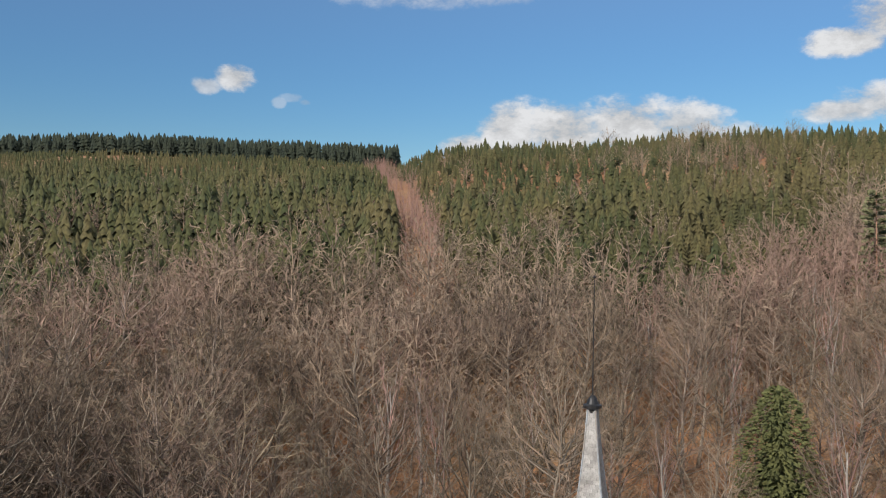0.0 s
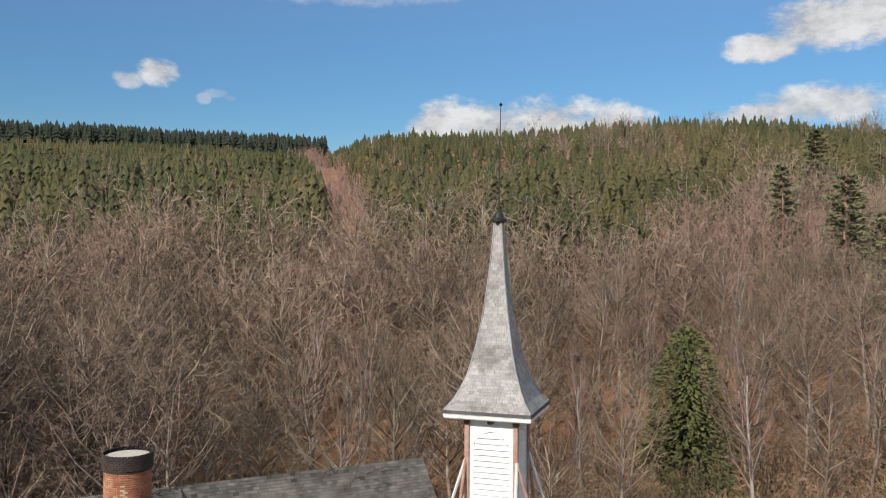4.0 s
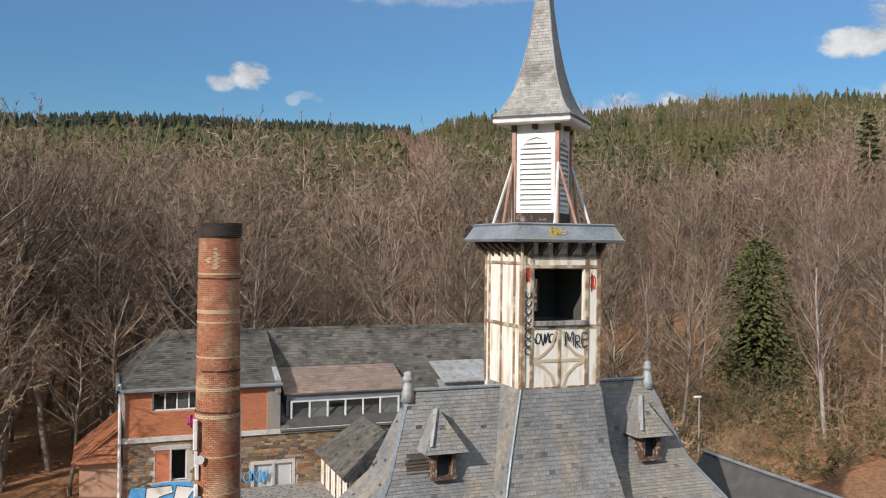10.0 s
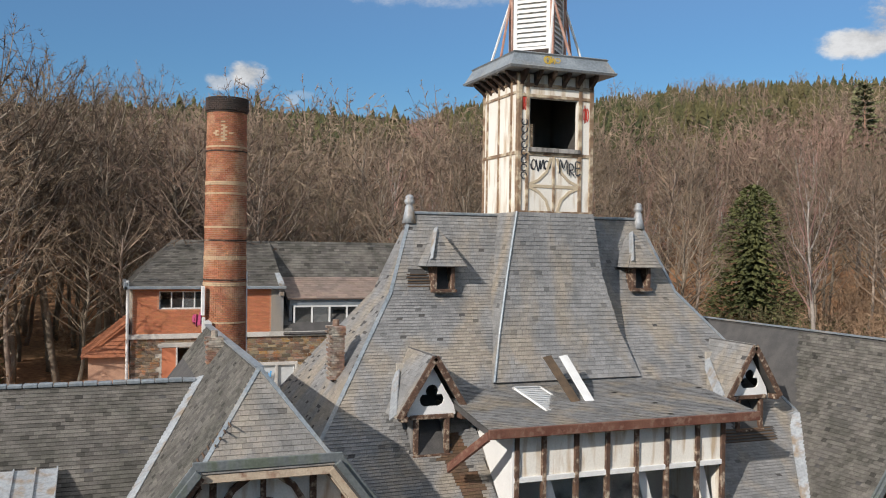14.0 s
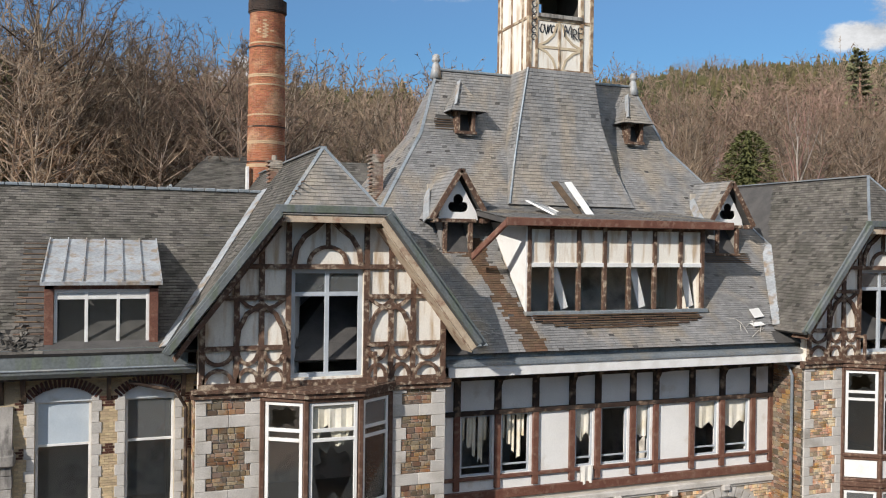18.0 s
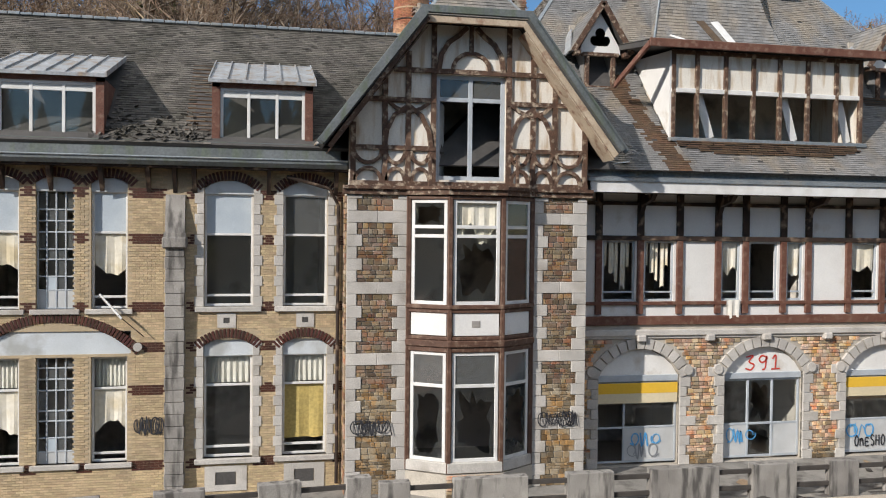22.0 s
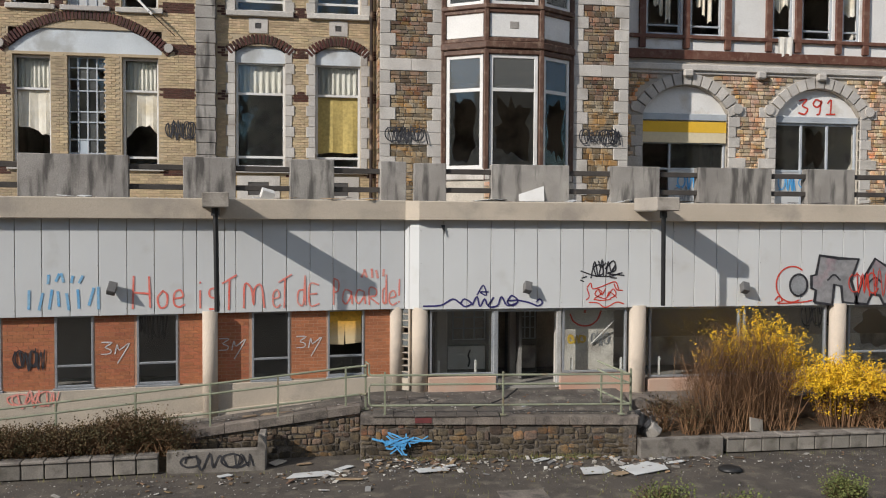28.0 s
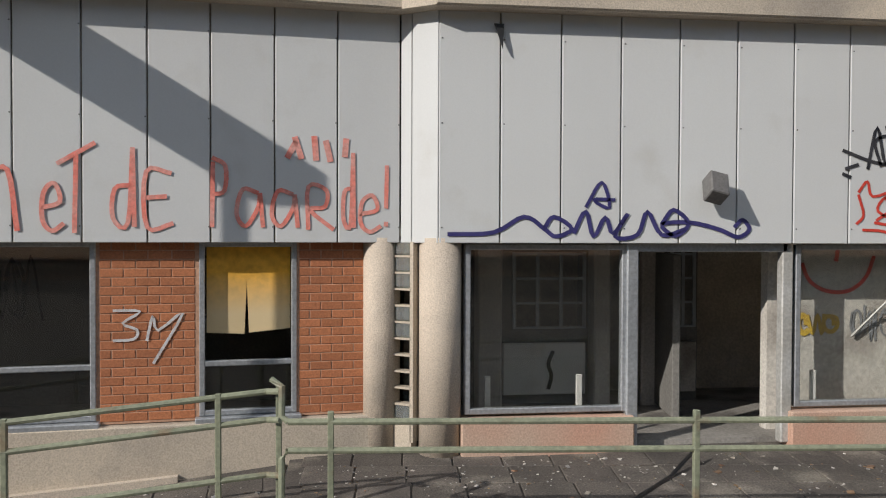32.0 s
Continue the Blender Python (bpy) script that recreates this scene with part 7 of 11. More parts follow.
def gablet(x):
    """A small gabled dormer with a trefoil over its window."""
    y = 16.98
    d = part("gabled_dormer", Acc().box(x - 0.62, x - 0.5, y + 0.05, 19.0, 19.3, 20.9).box(x + 0.5, x + 0.62, y + 0.05, 19.0, 19.3, 20.9), M_SLATE, house, "small gabled dormer with a trefoil opening")
    tre = []
    for cx, cz, a0, a1 in ((0.19, 0.0, -100, 55), (0.0, 0.26, -30, 210), (-0.19, 0.0, 125, 280)):
        tre += [(x + cx + 0.2 * math.cos(radians(a0 + (a1 - a0) * i / 8)), 21.1 + cz + 0.2 * math.sin(radians(a0 + (a1 - a0) * i / 8))) for i in range(9)]
    part("gable_board", plate(Acc(), [(x - 0.78, 20.62), (x + 0.78, 20.62), (x + 0.72, 20.9), (x, 22.1), (x - 0.72, 20.9)], [tre], lambda u, v: (u, y, v), (0, 0.06, 0)), M_WHITE, d, "white gable board with a trefoil hole")
    fr = Acc().cbox(x - 0.58, x - 0.42, y - 0.05, y + 0.1, 19.4, 20.62, 0.02).cbox(x + 0.42, x + 0.58, y - 0.05, y + 0.1, 19.4, 20.62, 0.02).cbox(x - 0.7, x + 0.7, y - 0.08, y + 0.1, 20.52, 20.66, 0.02).cbox(x - 0.62, x + 0.62, y - 0.1, y + 0.1, 19.34, 19.46, 0.02)
    part("dormer_frame", fr, M_TIMBER, d)
    for sgn in (-1, 1):
        part("barge", Acc().beam((x + sgn * 1.12, y - 0.28, 20.62), (x, y - 0.28, 22.42), 0.2, 0.07, (0, -1, 0), 0.01), M_TIMBER, d)
        part("foot", Acc().cbox(x + sgn * 0.95 - 0.12, x + sgn * 0.95 + 0.12, y - 0.3, y + 0.05, 20.5, 20.68, 0.03), M_TIMBER, d)
        A = ((x + sgn * 1.2, y - 0.3, 20.62), (x + sgn * 1.2, 20.3, 20.62), (x, 20.3, 22.48), (x, y - 0.3, 22.48))
        if sgn < 0:
            A = (A[1], A[0], A[3], A[2])
        rp = part("dormer_roof", slab(Acc(), *A, 0.06), M_DECK, d)
        part("slates", slates(Acc(), *A, 0.16, 0.24, seed=60 + int(x)), M_SLATE, rp, kind="stuff")
    part("flashing", Acc().beam((x - 1.22, 17.0, 20.62), (x - 0.62, 18.6, 21.72), 0.34, 0.04, (-0.8, 0, 0.55)), M_ZINC_PALE, d, "pale zinc flashing")
    part("back_board", Acc().box(x - 0.6, x + 0.6, 18.6, 18.7, 19.4, 22.0), M_DARK, d)


gablet(7.62)
gablet(19.6)


def eyelet(x):
    """A tiny hipped dormer high on the roof."""
    y = 20.18
    d = part("small_dormer", Acc().box(x - 0.38, x - 0.3, y + 0.04, 21.0, 24.2, 25.12).box(x + 0.3, x + 0.38, y + 0.04, 21.0, 24.2, 25.12), M_TIMBER, house, "tiny hipped dormer with a dark opening")
    fr = Acc().cbox(x - 0.4, x - 0.26, y - 0.04, y + 0.08, 24.2, 25.1, 0.015).cbox(x + 0.26, x + 0.4, y - 0.04, y + 0.08, 24.2, 25.1, 0.015).cbox(x - 0.46, x + 0.46, y - 0.08, y + 0.08, 24.16, 24.28, 0.015)
    part("dormer_frame", fr, M_TIMBER, d)
    top0, top1 = (x, y + 0.55, 26.35), (x, 21.3, 26.35)
    for k, A in enumerate((((x - 0.75, y - 0.28, 25.06), (x + 0.75, y - 0.28, 25.06), (x + 0.01, y + 0.55, 26.35), (x - 0.01, y + 0.55, 26.35)), ((x - 0.75, 21.3, 25.06), (x - 0.75, y - 0.28, 25.06), top0, top1),
              ((x + 0.75, y - 0.28, 25.06), (x + 0.75, 21.3, 25.06), top1, top0))):
        rp = part("dormer_roof", slab(Acc(), *A, 0.04), M_DECK, d)
        part("slates", slates(Acc(), *A, 0.15, 0.2, seed=70 + k), M_SLATE, rp, kind="stuff")
    part("flashing", Acc().beam((x - 0.55, 20.0, 25.3), (x - 0.1, 20.75, 26.4), 0.2, 0.03, (-0.8, -0.1, 0.5)), M_ZINC_PALE, d)
    part("back_board", Acc().box(x - 0.36, x + 0.36, 20.75, 20.8, 24.2, 25.6), M_DARK, d)


eyelet(9.2)
eyelet(17.2)


def brick_stack(x, y, z0, z1, w):
    a, z, k = Acc(), z0, 0
    while z < z1:
        o = 0.03 if z > z1 - 0.25 else 0.0
        n = 3
        for i in range(n):
            for sx in (0, 1):
                u = (i + (0.5 if k % 2 else 0)) / n
                a.box(x - w / 2 - o + (w + 2 * o) * max(0, u - 0.02), x - w / 2 - o + (w + 2 * o) * min(1, u + 0.3), y - w / 2 - o + sx * w * 0.5, y + sx * w * 0.5 + o, z, z + 0.066)
        z += 0.075
        k += 1
    a.tube([(x, y, z1 - 0.1), (x, y, z1 + 0.28)], 0.12, 10, 0.10)
    part("brick_chimney", a, M_CHIM_OLD, house, "short crumbling brick chimney on the roof")


brick_stack(5.35, 19.9, 21.4, 23.05, 0.5)
brick_stack(1.6, 20.6, 21.2, 22.7, 0.5)


def tower():
    e = thing("bell_tower", (13.345, 21.45, 26.5), "timbered cream tower with zinc cornice and slender slate spire", "tower")
    x0, x1, y0, y1, zb, zt = 11.845, 14.845, 19.95, 22.95, 25.5, 31.9
    front = plate(Acc(), [(x0, zb), (x1, zb), (x1, zt), (x0, zt)], [[(12.30, 29.28), (14.22, 29.28), (14.22, 31.06), (12.30, 31.06)]], lambda u, v: (u, y0, v), (0, 0.15, 0))
    part("wall", front, M_PLASTER, e, "stained cream boarding with a square opening")
    part("wall", Acc().box(x0, x0 + 0.15, y0 + 0.15, y1, zb, zt), M_PLASTER, e)
    part("wall", Acc().box(x1 - 0.15, x1, y0 + 0.15, y1, zb, zt), M_PLASTER, e)
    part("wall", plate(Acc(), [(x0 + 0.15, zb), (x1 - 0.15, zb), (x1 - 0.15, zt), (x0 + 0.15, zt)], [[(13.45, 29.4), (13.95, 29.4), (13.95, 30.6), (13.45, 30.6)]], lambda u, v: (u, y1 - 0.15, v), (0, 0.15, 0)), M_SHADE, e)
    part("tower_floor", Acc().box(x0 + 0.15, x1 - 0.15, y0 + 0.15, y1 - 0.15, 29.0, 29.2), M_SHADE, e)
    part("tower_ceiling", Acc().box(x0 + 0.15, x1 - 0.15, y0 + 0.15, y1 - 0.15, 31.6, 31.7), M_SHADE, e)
    # sheets in the same shade colour cover the pale side walls inside
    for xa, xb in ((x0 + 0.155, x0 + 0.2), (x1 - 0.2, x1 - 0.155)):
        part("lining", Acc().box(xa, xb, y0 + 0.16, y1 - 0.16, 29.2, 31.6), M_SHADE, e, "inner lining coloured dark for the tower's shade")
    def t(xa, xb, za, zb_, out=0.045, mt=M_TIMBER):
        part("timber", Acc().cbox(xa, xb, y0 - out, y0 + 0.02, za, zb_, 0.01), mt, e)
    tl = M_TIMBER_PALE
    for xa, xb in ((x0 - 0.03, x0 + 0.13), (12.14, 12.26), (14.26, 14.40), (x1 - 0.13, x1 + 0.03)):
        t(xa, xb, 26.9, zt, mt=tl)
    for za, zb_ in ((29.02, 29.14), (31.08, 31.2), (31.46, 31.58), (26.95, 27.06)):
        t(x0, x1, za, zb_, 0.04, tl)
    t(12.2, 14.3, 29.14, 29.3, 0.14, M_CONC)
    t(13.22, 13.32, 27.06, 29.0, 0.035, tl)
    for sgn in (-1, 1):
        for ca in (0, 1):
            z0_, zd = (28.0, 1) if ca == 0 else (27.9, -1)
            part("brace", arc_bar(Acc(), [(13.27 + sgn * 0.12, z0_ + zd * 0.95), (13.27 + sgn * 0.3, z0_ + zd * 0.45), (13.27 + sgn * 0.62, z0_ + zd * 0.15), (13.27 + sgn * 0.98, z0_)], 0.10, y0 - 0.03, y0 + 0.02), M_BRACE, e, "faded curved brace")
    t(12.26, 14.28, 27.88, 28.0, 0.028, M_BRACE)
    def s(ya, yb, za, zb_, out=0.045):
        part("timber", Acc().cbox(x0 - out, x0 + 0.02, ya, yb, za, zb_, 0.01), tl, e)
    for ya, yb in ((y0 - 0.03, y0 + 0.13), (20.45, 20.55), (21.5, 21.6), (22.5, 22.6), (y1 - 0.13, y1)):
        s(ya, yb, 26.9, zt)
    for za, zb_ in ((29.05, 29.17), (31.2, 31.3), (31.55, 31.65)):
        s(y0, y1, za, zb_, 0.04)
    # cornice with brackets
    for i in range(6):
        x = x0 + 0.1 + i * 0.56
        part("bracket", Acc().prism([(x - 0.07, y0, 31.45), (x - 0.07, y0, 32.0), (x - 0.07, y0 - 0.5, 32.0), (x - 0.07, y0 - 0.42, 31.82), (x - 0.07, y0 - 0.12, 31.6)], (0.14, 0, 0)), M_TIMBER_DARK, e)
        y = y0 + 0.1 + i * 0.56
        part("bracket", Acc().prism([(x0, y - 0.07, 31.45), (x0, y - 0.07, 32.0), (x0 - 0.5, y - 0.07, 32.0), (x0 - 0.42, y - 0.07, 31.82), (x0 - 0.12, y - 0.07, 31.6)], (0, 0.14, 0)), M_TIMBER_DARK, e)
    cx, cy = 13.345, 21.45
    def ring(h, z):
        return [(cx - h, cy - h, z), (cx + h, cy - h, z), (cx + h, cy + h, z), (cx - h, cy + h, z)]
    c, prof = Acc(), [(1.7, 31.95), (2.1, 31.98), (2.14, 32.06), (2.08, 32.10), (1.86, 32.52), (1.90, 32.58), (1.82, 32.62), (1.4, 32.5)]
    vs = [p for h, z in prof for p in ring(h, z)]
    c.add(vs, [(4 * i + j, 4 * i + (j + 1) % 4, 4 * i + 4 + (j + 1) % 4, 4 * i + 4 + j) for i in range(len(prof) - 1) for j in range(4)] + [(4 * len(prof) - 4, 4 * len(prof) - 3, 4 * len(prof) - 2, 4 * len(prof) - 1), (3, 2, 1, 0)])
    part("cornice", c, M_ZINC, e, "blue-grey zinc cornice with a sloping skirt")
    # louvred stage, turned by 45 degrees
    lm = Matrix.Translation((cx, cy, 0)) @ Matrix.Rotation(radians(45), 4, "Z")
    h = 0.79
    part("louvre_core", Acc().box(-h + 0.06, h - 0.06, -h + 0.06, h - 0.06, 32.5, 36.2, lm), M_BOARD, e)
    part("louvre_base", Acc().box(-h - 0.01, h + 0.01, -h - 0.01, h + 0.01, 32.5, 33.0, lm), M_TIMBER_DARK, e, "dark base strip")
    for f in range(4):
        fm = lm @ Matrix.Rotation(radians(90 * f), 4, "Z")
        part("louvre_surround", plate(Acc(), [(-h, 33.0), (h, 33.0), (h, 36.2), (-h, 36.2)], [[(-0.56, 33.1), (0.56, 33.1), (0.56, 35.25), (0.3, 35.55), (0, 35.65), (-0.3, 35.55), (-0.56, 35.25)]],
                                    lambda u, v: fm @ Vector((u, -h, v)), fm.to_3x3() @ Vector((0, 0.06, 0))), M_WFRAME, e)
        z = 33.12
        while z < 35.6:
            w = 0.56 if z < 35.2 else 0.56 - (z - 35.2) * 0.75
            part("louvre", Acc().prism([fm @ Vector(p) for p in ((-w, -h - 0.03, z), (w, -h - 0.03, z), (w, -h + 0.06, z + 0.16), (-w, -h + 0.06, z + 0.16))], fm.to_3x3() @ Vector((0, 0.012, 0.02))), M_WFRAME, e)
            z += 0.178
        cp = lm @ Matrix.Rotation(radians(90 * f), 4, "Z")
        part("corner_post", Acc().cbox(-h - 0.07, -h + 0.08, -h - 0.07, -h + 0.08, 32.5, 36.1, 0.015, cp), M_POST, e, "faded red corner post")
        part("bracket", Acc().cbox(-h - 0.1, -h + 0.1, -h - 0.1, -h + 0.1, 35.85, 36.2, 0.03, cp).cbox(-0.09, 0.09, -h - 0.22, -h, 35.9, 36.18, 0.03, cp), M_TIMBER, e)
        corner = cp @ Vector((-h - 0.04, -h - 0.04, 34.75))
        out = (corner - Vector((cx, cy, 34.75)))
        out.z = 0
        out.normalize()
        sd = Vector((-out.y, out.x, 0))
        for sgn in (-1, 1):
            foot = corner + out * 0.55 + sd * sgn * 0.42
            foot.z = 32.58
            part("strut", Acc().beam(corner, foot, 0.075, 0.075, out, 0.01), M_POST if sgn > 0 else M_WFRAME, e, "slanting timber strut")
    # spire
    prof = [(1.98, 36.22), (1.94, 36.34), (1.62, 36.62), (1.34, 37.0), (1.08, 37.5), (0.86, 38.1), (0.70, 38.7), (0.56, 39.3), (0.42, 40.1), (0.305, 40.9), (0.22, 41.6), (0.165, 42.2)]
    dg = [(-1, 0), (0, -1), (1, 0), (0, 1)]
    sp, sl = Acc(), Acc()
    for (r0, z0), (r1, z1) in zip(prof, prof[1:]):
        for j in range(4):
            (ax, ay), (bx, by) = dg[j], dg[(j + 1) % 4]
            A = ((cx + ax * r0, cy + ay * r0, z0), (cx + bx * r0, cy + by * r0, z0), (cx + bx * r1, cy + by * r1, z1), (cx + ax * r1, cy + ay * r1, z1))
            slab(sp, *A, 0.03)
            if z0 > 36.3:
                slates(sl, *A, 0.105, 0.17, 0.008, 0.0, seed=int(z0 * 10) + j)
    spire = part("spire", sp, M_DECK, e, "slender bell-cast slate spire")
    part("slates", sl, M_SLATE_PALE, spire, "pale weathered slates", kind="stuff")
    hips = Acc()
    for ax, ay in dg:
        hips.tube([(cx + ax * r, cy + ay * r, z + 0.02) for r, z in prof[1:]], 0.028, 5)
    part_each("hip_roll", hips, M_ZINC_PALE, spire, "pale zinc hip roll")
    ev = Acc()
    for (r0, z0), (r1, z1) in zip([(1.88, 36.08), (1.96, 36.12)], [(1.96, 36.12), (1.98, 36.24)]):
        vs = [(cx + ax * r, cy + ay * r, z) for r, z in ((r0, z0), (r1, z1)) for ax, ay in dg]
        ev.add(vs, [(j, (j + 1) % 4, 4 + (j + 1) % 4, 4 + j) for j in range(4)])
    ev.add([(cx + ax * 1.88, cy + ay * 1.88, 36.08) for ax, ay in dg], [(3, 2, 1, 0)])
    part("eaves_board", ev, M_WFRAME, spire, "white eaves board")
    part("cap", Acc().lathe([(0.14, 42.1), (0.15, 42.2), (0.27, 42.24), (0.27, 42.32), (0.18, 42.36), (0.12, 42.52), (0.05, 42.6)], cx, cy, 14), M_BLACK, spire, "dark metal cap")
    part("rod", Acc().tube([(cx, cy, 42.5), (cx + 0.02, cy, 44.4), (cx + 0.05, cy, 46.0)], 0.022, 6, 0.012).lathe([(0.02, 45.95), (0.06, 46.0), (0.02, 46.06)], cx + 0.05, cy, 8), M_BLACK, spire, "thin lightning rod")
    # graffiti on the boards
    sprayed(e, [("M", 13.45, 13.82, 28.42, 0.5), ("R", 13.86, 14.1, 28.36, 0.62), ("E", 14.12, 14.36, 28.40, 0.62)], lambda u, v: Vector((u, y0 - 0.06, v)), M_INK_BLACK, 0.05, (0, -1, 0), "black sprayed letter")
    scribble(e, "graffiti", M_INK_BLACK, (12.32, y0 - 0.008, 28.5), (0.85, 0.4), 21, 3, 0.045, label="black sprayed tag")
    scribble(e, "graffiti", M_INK_RED, (14.42, y0 - 0.008, 30.3), (0.26, 0.6), 22, 3, 0.035, label="red sprayed tag")
    scribble(e, "graffiti", M_INK_RED, (11.98, y0 - 0.008, 30.6), (0.16, 0.6), 25, 3, 0.03, label="red sprayed tag")
    col = Acc()
    for i in range(8):
        z = 28.3 + i * 0.27
        ribbon(col, [(12.06 + 0.11 * math.cos(t), y0 - 0.03, z + 0.11 * math.sin(t)) for t in np.linspace(0.3 * i, 0.3 * i + 5.2, 8)], 0.045, (0, -1, 0), 0.03)
    part("graffiti", col, M_INK_BLACK, e, "column of black sprayed marks")
    scribble(e, "graffiti", M_INK_YELLOW, (12.5, y0 - 0.545, 32.2), (0.75, 0.25), 23, 3, 0.04, label="yellow sprayed tag")


M_TIMBER_PALE = mat("faded_timber", (0.26, 0.175, 0.105), (0.17, 0.105, 0.065), 2.5, 0.75, 0.4, 40, stain=(0.50, 0.42, 0.30), stain_scale=3.0, stain_at=0.55)
M_BRACE = mat("bleached_brace", (0.52, 0.43, 0.30), (0.44, 0.36, 0.25), 2.5, 0.8, 0.2, 40)
M_POST = mat("faded_red_post", (0.34, 0.155, 0.105), (0.44, 0.30, 0.24), 2.5, 0.75, 0.3, 40)
M_SLATE_PALE = mat("pale_slate", (0.27, 0.26, 0.245), (0.33, 0.315, 0.29), 1.2, 0.6, 0.3, 22, island=0.2, stain=(0.17, 0.155, 0.14), stain_scale=0.8, stain_at=0.58)
tower()

# ---- tall chimney and the rear building ----
def tall_chimney():
    cx, cy = 3.78, 35.7
    e = thing("factory_chimney", (cx, cy, 12.0), "tall round red-brick chimney with pale bands and a sooty top", "chimney")
    top, bot = 32.75, 12.0
    rad = lambda z: 1.13 - 0.2 * (z - bot) / (top - bot)
    part("shaft", Acc().lathe([(rad(z) - 0.03, z) for z in np.linspace(bot, top - 0.1, 12)], cx, cy, 28), M_SMORTAR, e)
    bands = (30.35, 28.6, 28.1, 26.5, 25.0, 23.75, 21.9, 20.2)
    red, pale, soot, row, z = Acc(), Acc(), Acc(), 0, bot
    n = 30
    while z < top:
        r = rad(z)
        hot = z > top - 0.75
        if hot:
            r += 0.04 + (0.05 if z > top - 0.6 else 0)
        b = any(abs(z - q) < 0.055 for q in bands)
        if b:
            r += 0.02
        for i in range(n):
            a0, a1 = 2 * math.pi * (i + 0.5 * (row % 2)) / n, 2 * math.pi * (i + 0.5 * (row % 2) + 0.94) / n
            mid = (a0 + a1) / 2
            diamond = 30.55 < z < 31.55 and abs(((mid + math.pi / 2 + 0.35 + math.pi) % (2 * math.pi)) - math.pi) < 0.42 * (1 - abs(z - 31.0) / 0.55) + 0.05 and (row + i) % 2
            a = pale if b or diamond else soot if hot else red
            k = r + 0.012 * ((i * 7 + row * 3) % 4) / 3
            q = [(cx + rr * math.cos(t), cy + rr * math.sin(t), zz) for rr in (k, k - 0.06) for t, zz in ((a0, z + 0.004), (a1, z + 0.004), (a1, z + 0.082), (a0, z + 0.082))]
            a.add(q, [(0, 1, 2, 3), (0, 4, 5, 1), (3, 2, 6, 7), (1, 5, 6, 2), (0, 3, 7, 4)])
        z += 0.09
        row += 1
    part("red_bricks", red, M_CHIM, e, kind="stuff")
    part("pale_bricks", pale, M_CHIM_PALE, e, "bands of pale brick", kind="stuff")
    part("sooty_rim", soot, M_SOOT, e, "soot-blackened brick rim", kind="stuff")
    rings = (30.2, 25.9, 24.0)
    for zz in rings:
        part("iron_band", Acc().lathe([(rad(zz) + 0.02, zz - 0.03), (rad(zz) + 0.045, zz - 0.03), (rad(zz) + 0.045, zz + 0.03), (rad(zz) + 0.02, zz + 0.03)], cx, cy, 30), M_TIMBER_DARK, e)
    # aerials at the foot
    for k, (z0, dx) in enumerate(((21.5, -1.0), (20.9, -0.95), (22.3, -1.05), (20.0, -1.0))):
        w = Acc().cbox(cx + dx - 0.12, cx + dx + 0.04, cy - 0.62 - 0.1 * k, cy - 0.5, z0, z0 + (1.4 if k == 2 else 0.7), 0.02)
        part("aerial", w, M_WFRAME, e, "white mobile-phone aerial panel")
    part("dish", Acc().tube([(cx - 0.9, cy - 0.95, 21.9), (cx - 0.9, cy - 1.02, 21.9)], 0.2, 14), M_WFRAME, e, "small white dish")
    part("ladder_rail", Acc().tube([(cx + 1.02, cy - 0.5, 18), (cx + 0.98, cy - 0.5, 24.4)], 0.03, 5), M_WFRAME, e)


tall_chimney()


